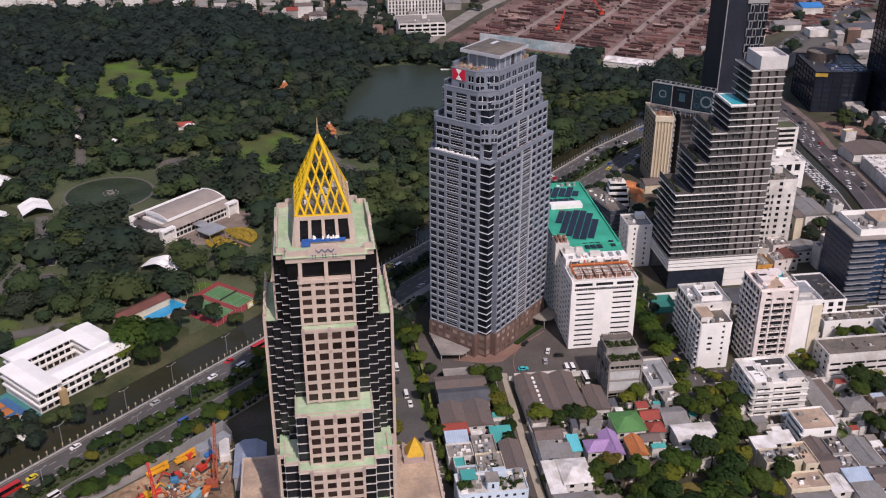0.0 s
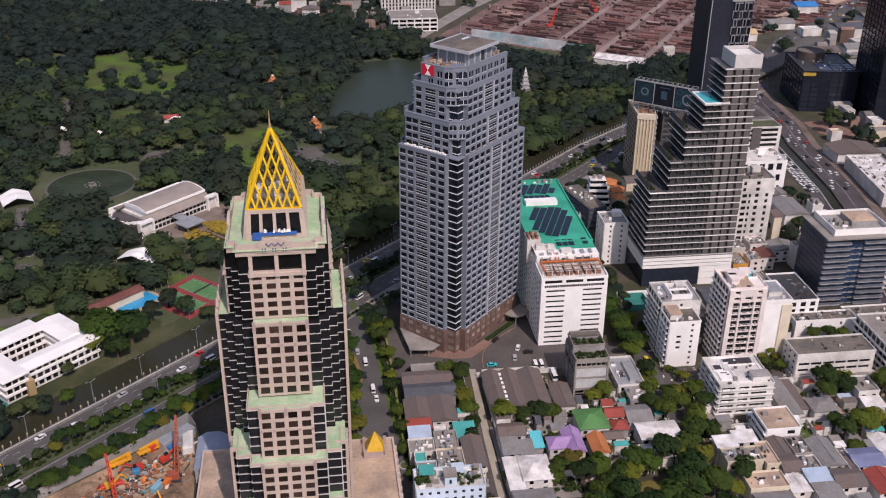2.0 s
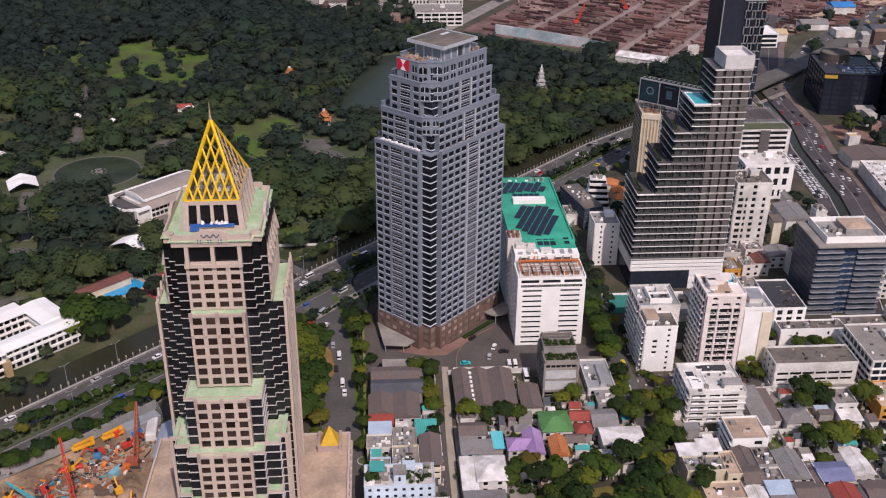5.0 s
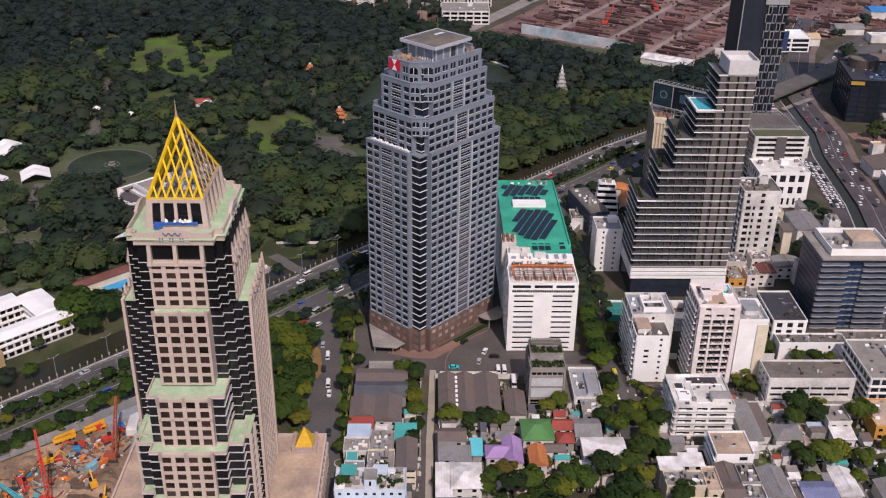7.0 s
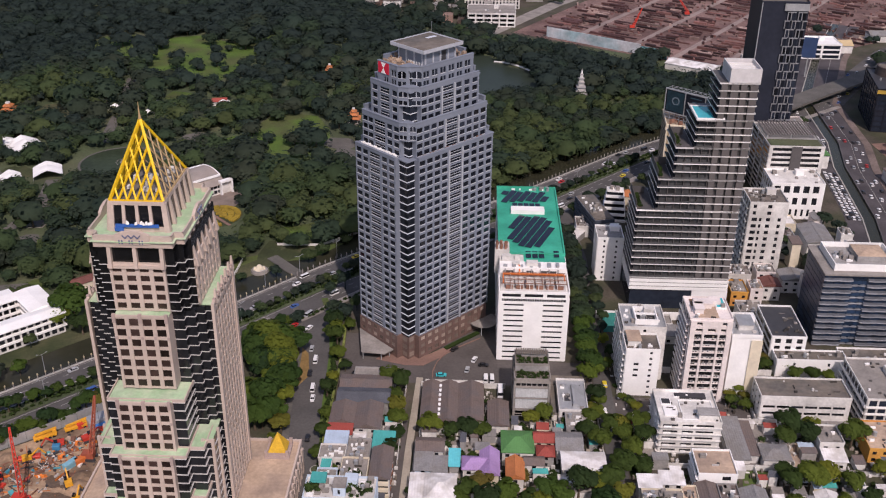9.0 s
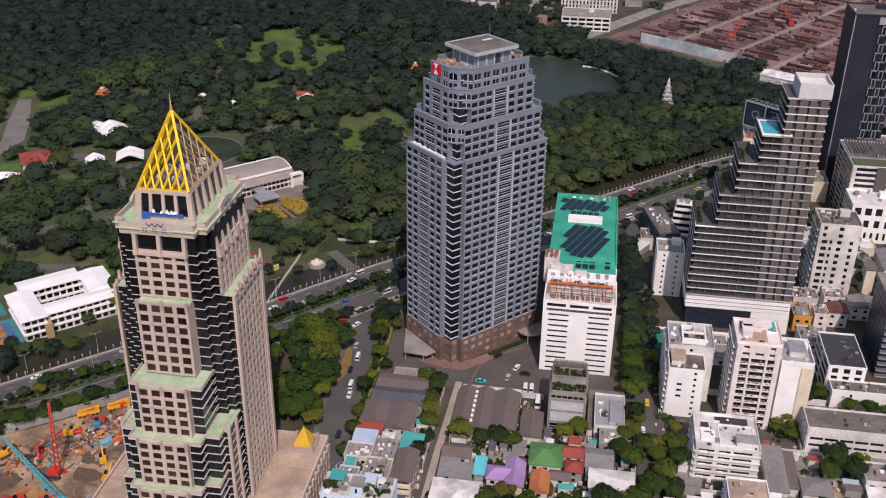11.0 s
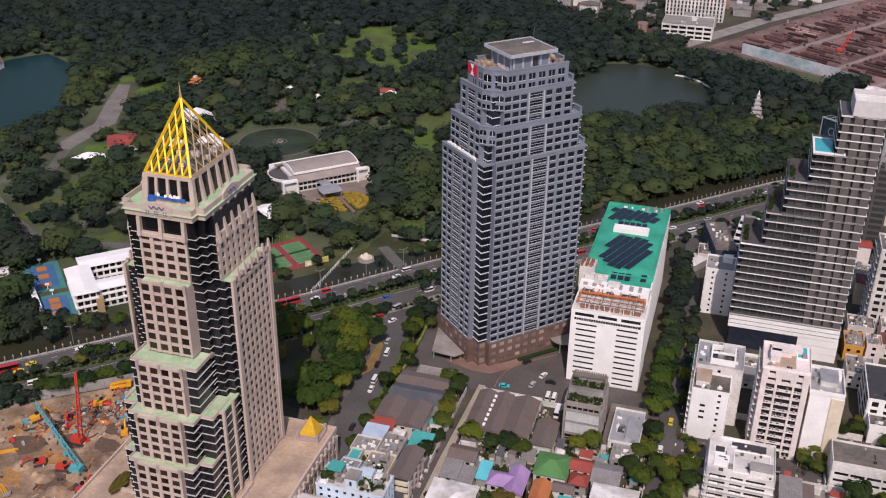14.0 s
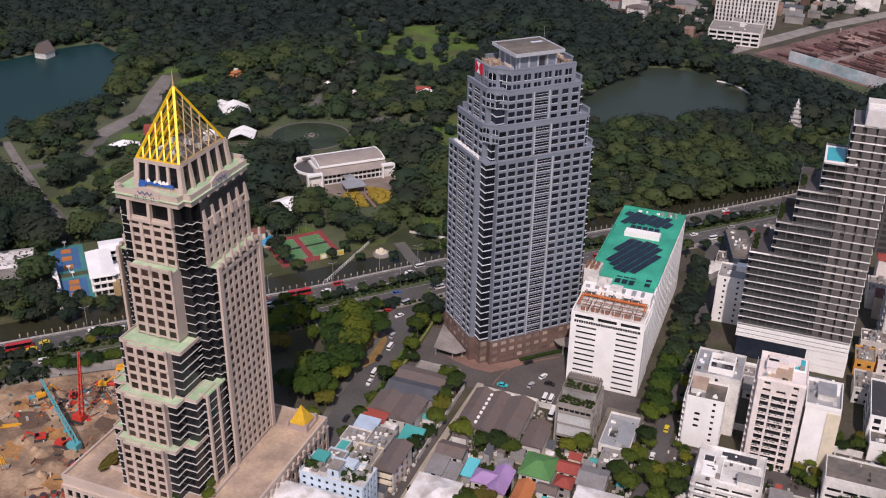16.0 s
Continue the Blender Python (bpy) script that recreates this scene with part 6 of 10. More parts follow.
for x, y, w, d, z, m, words in ((162.0, 356.5, 5.8, 8.5, 22.15, M_BEIGE, "beige sheet shelter on a white apartment roof"), (187.5, 360.0, 7.5, 4.5, 38.5, M_PINKW, "pink stair house on an apartment roof"), (187.0, 355.5, 4.0, 6.0, 38.5, M_PINKW, "low pink roof store on an apartment roof"), (206.0, 358.0, 6.5, 8.5, 30.15, M_METAL, "grey metal roof house on a white block"), (184.5, 318.0, 7.8, 5.0, 14.4, M_GREYW, "grey plant shelter on a low office roof")):
    rs2 = thing("roof_shelter", words, "roof shelter", x, y, z)
    part("shelter_wall", Geo().box(0.3, 0.3, 0, w - 0.3, d - 0.3, 2.5), M_WHITEW if m is not M_PINKW else M_PINKW, rs2)
    part("shelter_roof", Geo().prism(rect(0, 0, w, d), 2.5, 2.75), m, rs2)
# plant on the dark office's roof
dc = thing("roof_drum", "brown drum-shaped plant house on a dark office roof", "plant house", 392, 712, 30.1)
part("drum", Geo().cone(0, 0, 0, 6, 11, 10.4, 24), mat("brown_drum_cladding", (0.085, 0.066, 0.06), 0.8, 0.25, 0.15, 0.8), dc)
part("drum_cap", Geo().cone(0, 0, 6, 7.2, 9, 4, 24), M_SLAB, dc)
yb = thing("corner_sign", "yellow corner panel on a dark office parapet", "sign", 370.6, 675.6, 26.6, -9.4)
part("sign_panel", Geo().box(-0.1, -0.3, 0.8, 9, 0.6, 3.2), mat("dull_yellow_panel", (0.45, 0.29, 0.05), 0.6, 0.1), yb)
pvm = Geo().box(0, 0, 0, 9, 4.2, 0.35).mesh("solar_panel", mat("blue_solar_cells", (0.03, 0.045, 0.10), 0.25, 0.2))
pv = thing("solar_field", "dark blue solar panels on a dark office roof", "solar panels", 384, 679, 30.15, -9.4)
for i in range(6):
    for j in range(3):
        piece("solar_panel", pvm, pv, i * 10.5, j * 6.0, 0)

# pale frame over one side of the far dark tower
ff = thing("facade_frame", "pale grey frame grid on a dark tower's face", "facade frame", 264, 602.4, 0)
fb2 = Each("frame_bar", mat("dull_frame_metal", (0.25, 0.255, 0.27), 0.6, 0.12), ff)
part("corner_line", Geo().box(-0.4, -0.3, 0, 0.1, 0.3, 105), M_METAL, ff)
part("roof_band", Geo().box(13.0, -0.4, 100.5, 27.2, 0.3, 104.6), M_METAL, ff)
wv = Each("window", M_GLASSB, ff, "dark panes behind the frame grid")
for c in range(4):
    for k in range(19):
        z0, off = 3 + k * 5.1, 0.55 * (-1) ** (k + c)
        x = 14.6 + c * 3.1 + off
        fb2.box(x, -0.6, z0, x + 0.42, 0.3, z0 + 5.1)
        fb2.box(x, -0.5, z0 + 4.5, x + 3.0, 0.25, z0 + 5.0)
        wv.box(x + 0.6, -0.25, z0 + 0.4, x + 2.7, 0.2, z0 + 4.2)
wl9 = thing("boundary_wall", "long white boundary wall behind apartment blocks", "wall", 0, 0, 0)
part("wall_run", Geo().box(156.5, 415, 0, 171.8, 415.6, 4.0), M_WHITE, wl9)
part("wall_run", Geo().box(158, 409.5, 0, 158.5, 415, 3.0), M_WHITEW, wl9)
part("wall_run", Geo().box(171.8, 415, 0, 215, 415.6, 4.0), M_WHITE, wl9)
nt9 = thing("netted_court", "teal netted sports court behind apartment blocks", "sports court", 159, 403, 0)
part("court_floor", Geo().box(0, 0, 0, 11, 11.5, 0.2), mat("teal_floor", (0.03, 0.20, 0.18), 0.8, 0.15), nt9)
for x, y, w, d in ((0, 0, 11, 0.1), (0, 11.4, 11, 0.1), (0, 0.1, 0.1, 11.3), (10.9, 0.1, 0.1, 11.3)):
    part("net", Geo().box(x, y, 0.2, x + w, y + d, 3.4), mat("teal_net", (0.04, 0.25, 0.22), 0.8, 0.2), nt9)

tc = thing("roof_court", "dark sunk court in a pale metal townhouse roof", "roof court", 136.2, 339.5, 6.35)
part("court_floor", Geo().box(0, 0, 0, 2.6, 4.5, 0.05), M_DARKM, tc)
part("court_wall", Geo().box(-0.25, -0.25, 0, 0, 4.75, 0.8), M_WHITE, tc)
part("pitched_roof", Geo().prism(rect(3.2, -4, 8.4, 10), 0.0, 1.6, rect(3.4, -3.8, 4.0, 9.8)), M_METAL, tc, "pale pitched metal roof")
for x0, y0, x1, y1 in ((131.0, 354.6, 146, 361), (131, 334, 133.5, 354)):
    st9 = thing("back_shed", "long dark brown shed roof behind a townhouse", "shed", x0, y0, 0)
    part("shed_wall", Geo().box(0.2, 0.2, 0, x1 - x0 - 0.2, y1 - y0 - 0.2, 3.4), M_WHITEW, st9)
    part("shed_roof", Geo().prism(rect(0, 0, x1 - x0, y1 - y0), 3.4, 3.9, rect(0.1, 0.1, x1 - x0 - 0.1, y1 - y0 - 0.1)), M_SLAB, st9)


# ---- houses ----
ROOFS = {
    "brown": ribbed("brown_sheet_roof", (0.17, 0.13, 0.115), 0.9, var=0.22, tint=(0.12, 0.10, 0.095), tint_scale=0.15),
    "grey": ribbed("grey_sheet_roof", (0.26, 0.255, 0.255), 0.9, var=0.25, tint=(0.17, 0.16, 0.15), tint_scale=0.15),
    "slate": ribbed("dark_slate_roof", (0.085, 0.09, 0.105), 0.8, var=0.2),
    "white": ribbed("white_sheet_roof", (0.76, 0.74, 0.73), 1.0, var=0.14, tint=(0.52, 0.49, 0.46), tint_scale=0.2),
    "blue": ribbed("pale_blue_sheet_roof", (0.40, 0.50, 0.62), 0.9, var=0.12),
    "violet": ribbed("violet_tile_roof", (0.36, 0.23, 0.44), 0.7, var=0.14),
    "green": ribbed("green_sheet_roof", (0.08, 0.22, 0.07), 0.8, var=0.14),
    "red": ribbed("red_sheet_roof", (0.30, 0.06, 0.045), 0.8, var=0.16),
    "orange": ribbed("orange_tile_roof", (0.48, 0.17, 0.06), 0.7, var=0.18),
    "teal": ribbed("teal_sheet_roof", (0.05, 0.36, 0.34), 0.8, var=0.12),
    "cyan": ribbed("turquoise_sheet_roof", (0.10, 0.55, 0.62), 0.8, var=0.1),
    "navy": ribbed("faded_blue_roof", (0.17, 0.19, 0.32), 0.8, var=0.2),
    "azure": ribbed("bright_blue_sheet_roof", (0.03, 0.20, 0.50), 0.8, var=0.1), "cream": ribbed("cream_sheet_roof", (0.55, 0.42, 0.24), 0.8, var=0.1),
    "beige": M_BEIGE, "concrete": M_CONCRETE, "rust": ribbed("faded_red_brown_roof", (0.16, 0.062, 0.05), 0.8, var=0.2),
}
WALLS = {"white": M_WHITEW, "cream": M_CREAM, "pink": M_PINKW, "grey": M_GREYW, "blue": mat("pale_blue_wall", (0.52, 0.62, 0.72), 0.8, 0.1), "orange": mat("orange_wall", (0.66, 0.33, 0.07), 0.8, 0.14, tint=(0.55, 0.24, 0.06))}
WORDS = {"rust": "faded red-brown", "azure": "bright blue sheet-metal", "cream": "cream sheet-metal", "brown": "brown sheet-metal", "grey": "grey sheet-metal", "slate": "dark slate-grey", "white": "white sheet-metal", "blue": "pale blue sheet-metal", "violet": "violet tiled", "green": "green sheet-metal", "red": "red sheet-metal", "orange": "orange tiled", "teal": "teal sheet-metal", "cyan": "turquoise sheet-metal", "navy": "faded dark blue", "beige": "beige flat", "concrete": "grey concrete flat"}


def house(x0, y0, x1, y1, h, shape, col, wall="white", along="x", rise=2.0, rz=0, clutter=0, seed=1, windows=True):
    """A low house. shape: gable, hip, shed, arch or flat; along: the ridge's direction."""
    cx, cy = (x0 + x1) / 2, (y0 + y1) / 2
    a, b = (x1 - x0) / 2, (y1 - y0) / 2
    kind = {"gable": "gabled", "hip": "hipped", "shed": "single-pitch", "arch": "vaulted", "flat": ""}[shape]
    words = WORDS[col].replace(" flat", "") if shape != "flat" else WORDS[col].replace(" flat", "") + " flat"
    th = thing("house", " ".join(f"low {wall}-walled house with a {words} {kind} roof".split()), "house", cx, cy, 0, rz)
    wm, rm = WALLS[wall], ROOFS[col]
    FOOT.append((x0, y0, x1, y1))
    if shape == "flat":
        FLAT.append((x0, y0, x1, y1, h + 0.14))
    n = max(1, round(h / 3.2))
    fh = h / n
    part("wall", Geo().box(-a, -b, 0, a, b, h), wm, th)
    if windows:
        for side, s, plane in (("F", a, -b), ("R", b, a)):
            k = max(1, int(2 * s / 3.6))
            g = Geo()
            fbox(g, side, 0, -0.75, 0.75, 0.0, 0.08, 0, 1.25)
            me = g.mesh("window", M_GLASS)
            for f in range(n):
                for p, q in bays(-s, s, k, 1.5)[: (2 if side == "F" else 1)]:
                    m = (p + q) / 2
                    piece("window", me, th, m if side in "FB" else plane, plane if side in "FB" else m, f * fh + 1.0)
    o = 0.55
    A, B = a + o, b + o
    g = Geo()
    if shape == "flat":
        pg = Geo()
        parapet(pg, -a - 0.15, -b - 0.15, a + 0.15, b + 0.15, h, h + 0.9, 0.22)
        if y0 < 900:
            part("parapet", pg, wm, th)
        g.box(-a, -b, h, a, b, h + 0.14)
    elif shape == "arch":
        prof = [(-B, h)] + [(-B * math.cos(math.pi * i / 10), h + rise * math.sin(math.pi * i / 10)) for i in range(1, 10)] + [(B, h)]
        k = len(prof)
        g.v += [(-A, y, z) for y, z in prof] + [(A, y, z) for y, z in prof]
        g.f += [(i, k + i, k + i + 1, i + 1) for i in range(k - 1)] + [tuple(range(k)), tuple(range(2 * k - 1, k - 1, -1)), (0, k - 1, 2 * k - 1, k)]
    elif shape == "shed":
        g.v += [(-A, -B, h), (A, -B, h), (A, B, h + rise), (-A, B, h + rise), (-A, -B, h - 0.18), (A, -B, h - 0.18), (A, B, h + 0.02), (-A, B, h + 0.02)]
        g.f += [(0, 1, 2, 3), (7, 6, 5, 4), (4, 5, 1, 0), (5, 6, 2, 1), (6, 7, 3, 2), (7, 4, 0, 3)]
    else:
        hipx = min(A, B) * (0.85 if shape == "hip" else 0.0)
        r = [(-A + hipx, 0), (A - hipx, 0)] if along == "x" else [(0, -B + hipx), (0, B - hipx)]
        e = [(-A, -B), (A, -B), (A, B), (-A, B)]
        g.v += [(x, y, h) for x, y in e] + [(x, y, h + rise) for x, y in r] + [(x, y, h - 0.16) for x, y in e]
        if along == "x":
            g.f += [(0, 1, 5, 4), (2, 3, 4, 5), (1, 2, 5), (3, 0, 4)]
        else:
            g.f += [(0, 1, 4), (1, 2, 5, 4), (2, 3, 5), (3, 0, 4, 5)]
        g.f += [(9, 8, 7, 6), (6, 7, 1, 0), (7, 8, 2, 1), (8, 9, 3, 2), (9, 6, 0, 3)]
        g.beam((*r[0], h + rise + 0.02), (*r[1], h + rise + 0.02), 0.4, 0.2)
    part("roof", g, rm, th)
    if clutter:
        rooftop(th, -a, -b, a, b, h + 0.14, clutter, seed)
    return th


# sheds and houses along the side street
house(45.5, 335, 66, 344, 6.4, "gable", "slate", "grey", rise=1.6)
house(45.5, 345, 66, 354, 6.0, "gable", "brown", "grey", rise=1.2)
house(50, 355.5, 68, 361, 4.5, "flat", "concrete", "grey")
house(44.5, 321, 54.0, 333.5, 6.4, "gable", "brown", "cream", "y", 1.8)
house(54.5, 318, 64, 333.5, 6.6, "gable", "brown", "white", "y", 1.8)
house(44.5, 314.5, 53.5, 319.5, 6.0, "shed", "red", "white", rise=1.0)
house(44.5, 307, 52.5, 314, 6.4, "shed", "blue", "white", rise=1.2)
house(54.5, 310.5, 59.5, 315.5, 5.6, "flat", "white", "white", windows=False)
house(62.5, 308.5, 70, 316.5, 5.0, "shed", "teal", "grey", rise=1.2)
house(43.5, 298, 53, 306, 7.0, "flat", "concrete", "white", clutter=8, seed=2)
house(53.6, 297, 62, 309, 7.6, "flat", "concrete", "grey", clutter=14, seed=3)
house(45, 289, 49, 297, 8.0, "flat", "teal", "white", windows=False)
bh = house(63.5, 286, 70.5, 303, 9.0, "gable", "brown", "white", "y", 1.4, windows=False)
for z in (0.9, 3.7, 6.5):
    part("balcony", Geo().box(-3.3, -9.8, z, 3.3, -8.5, z + 1.1), M_CREAM, bh, "cream balcony front")
    part("balcony_door", Geo().box(-3.1, -8.56, z + 1.1, 3.1, -8.48, z + 2.2), M_GLASS, bh)
    for y in (-6, -1.5, 3):
        part("wall_planter", Geo().box(3.5, y, z + 0.4, 3.9, y + 1.2, z + 1.5), M_RUST, bh, "rust-red wall planter")
house(53, 284, 62.5, 295.5, 9.6, "flat", "concrete", "cream", clutter=16, seed=4)
midrise("apartment_block", "pale blue apartment block with a cluttered flat roof", 43, 268.5, 67, 279.5, 5, 2.8, WALLS["blue"],
        {"F": ("win", 8, 1.1), "R": ("win", 4, 1.1), "L": ("win", 4, 1.1)}, M_WHITEW, clutter=18, seed=31, solid=1.7)
house(45, 280.5, 52, 288, 10.5, "flat", "concrete", "blue", clutter=6, seed=5)
house(38, 256, 60, 267, 9.5, "arch", "white", "white", rise=1.6)
house(62, 252, 72, 267, 9.0, "flat", "concrete", "white", clutter=6, seed=6)
# warehouses
house(79.5, 325, 86.3, 350.5, 5.6, "gable", "brown", "white", "y", 1.7)
house(86.6, 325, 93.2, 350.5, 5.6, "gable", "brown", "white", "y", 1.7)
house(94.2, 326, 103.6, 350.5, 5.4, "gable", "brown", "white", "y", 2.0)
house(106, 324.5, 113.6, 340, 4.6, "gable", "brown", "white", "y", 1.4)
house(80, 351.5, 104, 354.5, 3.6, "flat", "white", "white", windows=False)
sk = thing("skylight_row", "row of white skylights along a brown warehouse roof", "skylight", 86.4, 326, 6.0)
for i in range(7):
    part("skylight", Geo().box(-0.5, i * 3.2 + 2, -0.3, 0.5, i * 3.2 + 3.4, 0.35), M_WHITE, sk)
# garden houses
house(79, 305.5, 89, 313, 6.4, "gable", "brown", "white", "x", 1.6)
house(79, 295.5, 85, 304, 5.6, "shed", "grey", "blue", rise=1.2)
house(85.4, 295, 90.5, 303, 5.0, "shed", "grey", "cream", rise=1.0)
house(91.5, 299.5, 95, 308.5, 4.6, "shed", "cyan", "grey", rise=0.6, windows=False)
house(83.5, 279.5, 94, 293, 6.0, "hip", "white", "white", "x", 1.8)
house(78, 276, 83, 293, 5.2, "shed", "white", "white", rise=0.8)
house(78, 258, 92, 274, 6.0, "gable", "grey", "white", "x", 1.6)
house(96.5, 295.5, 109.5, 302.5, 6.6, "hip", "violet", "white", "x", 2.4)
house(103, 292.5, 109.5, 305.5, 6.8, "gable", "violet", "cream", "y", 2.6)
house(111, 306, 122.5, 318.5, 6.6, "hip", "green", "white", "x", 2.4)
house(123.2, 313, 130.5, 319, 6.2, "gable", "red", "cream", "x", 1.8)
house(124.2, 305.5, 130.2, 311.5, 5.6, "hip", "red", "grey", "x", 1.8)
house(112.5, 291.5, 118.5, 302, 6.4, "gable", "orange", "white", "y", 2.0)
house(119.2, 300, 126, 304.5, 5.8, "gable", "brown", "white", "x", 1.4)
house(131.5, 308.8, 141, 319.5, 6.0, "gable", "grey", "white", "x", 1.8)
house(133, 297.5, 148.5, 307.5, 6.2, "arch", "white", "white", rise=0.9)
house(131, 292, 139, 296, 4.0, "flat", "white", "white", windows=False)
house(136, 322.5, 146, 332, 5.6, "flat", "concrete", "grey", clutter=4, seed=9)
# houses beside the white office building
house(208.5, 308.5, 218.5, 317.5, 4.8, "hip", "grey", "white", "x", 1.6)
house(231, 316.5, 240, 327.5, 6.6, "flat", "concrete", "white", clutter=2, seed=10)
house(231.5, 309.5, 239.5, 315.8, 4.2, "shed", "white", "white", rise=0.8)
house(196.5, 309, 203.5, 334, 4.2, "shed", "grey", "white", rise=0.8, windows=False)
house(204.4, 312, 207.6, 332, 4.0, "shed", "brown", "white", rise=0.6, windows=False)
house(249, 314.5, 261, 332, 6.0, "flat", "beige", "orange", clutter=3, seed=11)
midrise("office_building", "white terraced office building with dark blue strip windows", 254.5, 337, 278, 366, 4, 3.2, M_WHITEW,
        {"L": ("slab", 8, 2.8), "F": ("slab", 6, 3.0)}, M_CONCRETE, clutter=8, seed=32, glass=M_GLASSB)
house(219.5, 330, 248, 335.5, 3.2, "flat", "concrete", "white", windows=False)
# the row of shop houses near the lower street
house(159, 286.5, 166.6, 292.5, 8.6, "shed", "white", "white", rise=0.6)
house(167, 288.5, 175, 294.5, 8.6, "shed", "white", "white", rise=0.8)
house(159.5, 278, 173.5, 286, 7.6, "flat", "concrete", "cream", clutter=16, seed=12)
house(173.9, 276, 179, 289, 7.0, "flat", "beige", "cream", clutter=1, seed=13)
house(179.5, 282, 186.5, 291.5, 6.6, "gable", "brown", "white", "y", 1.4)
house(187, 281, 193.8, 291, 6.6, "flat", "brown", "grey", clutter=8, seed=14)
house(179.5, 272.5, 186.5, 281, 6.4, "gable", "brown", "white", "x", 1.4)
house(187, 273, 194, 280.4, 5.8, "flat", "brown", "white", clutter=8, seed=15)
house(195, 274, 203.5, 289.5, 6.4, "gable", "grey", "white", "y", 1.8)
house(207.5, 273, 219.5, 283, 5.6, "gable", "navy", "white", "x", 1.6)
house(204.2, 270, 207.2, 284, 5.8, "flat", "brown", "white")
house(222, 277, 229.5, 291, 4.6, "gable", "white", "white", "y", 1.6)
house(162.5, 263.5, 177, 272.5, 6.8, "flat", "beige", "cream", clutter=3, seed=16)
house(178, 262, 185, 270.5, 5.8, "gable", "white", "white", "y", 1.2)
house(186, 265.5, 194.5, 272, 6.6, "shed", "blue", "white", rise=0.8)
house(195.5, 262, 206, 272, 6.2, "gable", "brown", "white", "x", 1.6)
house(186, 255.5, 195, 264.5, 6.0, "shed", "grey", "white", rise=0.9)
house(163, 250, 176, 262.5, 6.0, "gable", "grey", "white", "x", 1.6)
house(209, 258, 218, 270.5, 5.6, "gable", "red", "white", "y", 1.6)
house(221, 260, 234, 272, 5.6, "gable", "brown", "white", "x", 1.6)
house(236, 270, 247, 284, 5.6, "gable", "grey", "cream", "y", 1.6)
midrise("office_building", "low white annex with a grey flat roof before a glass office", 259, 376, 284, 387, 1, 4.4, M_WHITE, {"F": ("win", 3, 1.4)}, M_SLAB, clutter=5, seed=13, solid=2.2, stair=False)
bw = thing("boundary_wall", "long pale plastered garden wall between yards", "wall")
part("wall_run", Geo().beam((200.5, 308.6, 1.0), (252.5, 306.4, 1.0), 0.35, 2.0), M_WHITEW, bw)
part("coping", Geo().beam((200.5, 308.6, 2.06), (252.5, 306.4, 2.06), 0.6, 0.12), M_CONCRETE, bw)
single("garden_plot", Geo().prism([(199, 298), (204, 297), (210, 300), (211.5, 307), (200.5, 307.6)], 0.0, 0.09), M_LAWN, "small sunny garden lawn behind a wall", "lawn", kind="structure")
single("earth_yard", Geo().prism([(226, 326), (228, 321), (231, 309.5), (221, 309.5), (220, 318)], 0.0, 0.07), M_BEIGE, "bare tan earth yard", "yard", kind="structure")
single("earth_yard", Geo().prism([(97, 288.5), (114, 291.5), (124.5, 296), (121, 288), (108.5, 282.5)], 0.0, 0.07), M_BEIGE, "bare tan earth yard", "yard", kind="structure")
# between the towers and the avenue
r = random.Random(77)
for x, y, w, d, h, c in ((200, 544, 12, 10, 6, "brown"), (154, 500, 9, 12, 6, "brown"),
                         (222, 430, 8, 12, 7, "concrete"), (224, 446, 11, 10, 8, "brown"), (238, 436, 9, 8, 8, "rust"), (231, 430, 6, 9, 9, "beige"), (238, 447, 9, 9, 9, "concrete"), (250, 444, 13, 11, 7, "grey"),
                         (222, 408, 11, 14, 7, "concrete"), (252, 480, 16, 20, 8, "brown"), (272, 480, 14, 22, 10, "grey"), (226, 492, 14, 16, 9, "concrete"), (208, 500, 12, 18, 10, "concrete"), (246, 510, 16, 14, 7, "grey"),
                         (289, 410, 12, 18, 9, "concrete"), (286, 434, 12, 16, 9, "brown"), (262, 352, 16, 10, 5, "grey"), (284, 372, 14, 16, 9, "concrete"), (283, 340, 16, 18, 8, "grey"), (264, 296, 18, 14, 6, "brown"), (262, 268, 14, 18, 6, "grey"), (288, 300, 14, 20, 7, "concrete"),
                         (232, 600, 16, 12, 8, "grey"), (240, 614, 14, 16, 10, "concrete"), (250, 580, 12, 18, 12, "concrete"), (274, 640, 20, 20, 8, "grey"), (304, 655, 16, 18, 10, "concrete"), (303, 606, 18, 26, 9, "green")):
    flat = c == "concrete" or c != "orange" and r.random() < 0.3
    house(x, y, x + w, y + d, h, "hip" if c == "orange" else "flat" if flat else "gable", c, r.choice(("white", "pink", "cream", "orange", "white")) if x > 220 and y > 425 else r.choice(("white", "grey", "cream", "white")), r.choice("xy"), 1.6, clutter=14 if flat else 0, seed=int(x), windows=y < 480)
rj = random.Random(15)
for i in range(46):
    x, y = rj.uniform(216, 296), rj.uniform(410, 526)
    w, d = rj.uniform(4, 9), rj.uniform(4, 9)
    if any(x < c + 0.4 and x + w > a - 0.4 and y < e + 0.4 and y + d > b - 0.4 for a, b, c, e in FOOT) or x + w > 300 - (y < 430) * 10 or x < 219 and y < 460:
        continue
    c = rj.choice(("concrete", "white", "red", "brown", "concrete", "grey", "rust"))
    house(x, y, x + w, y + d, rj.choice((5, 7, 9, 12, 14)), "flat" if c in ("concrete", "white") else rj.choice(("shed", "gable")), c, rj.choice(("white", "pink", "cream", "white")), rj.choice("xy"), 1.2, rz=rj.uniform(-4, 4), clutter=7 if c in ("concrete", "white") else 0, seed=200 + i, windows=y < 470)


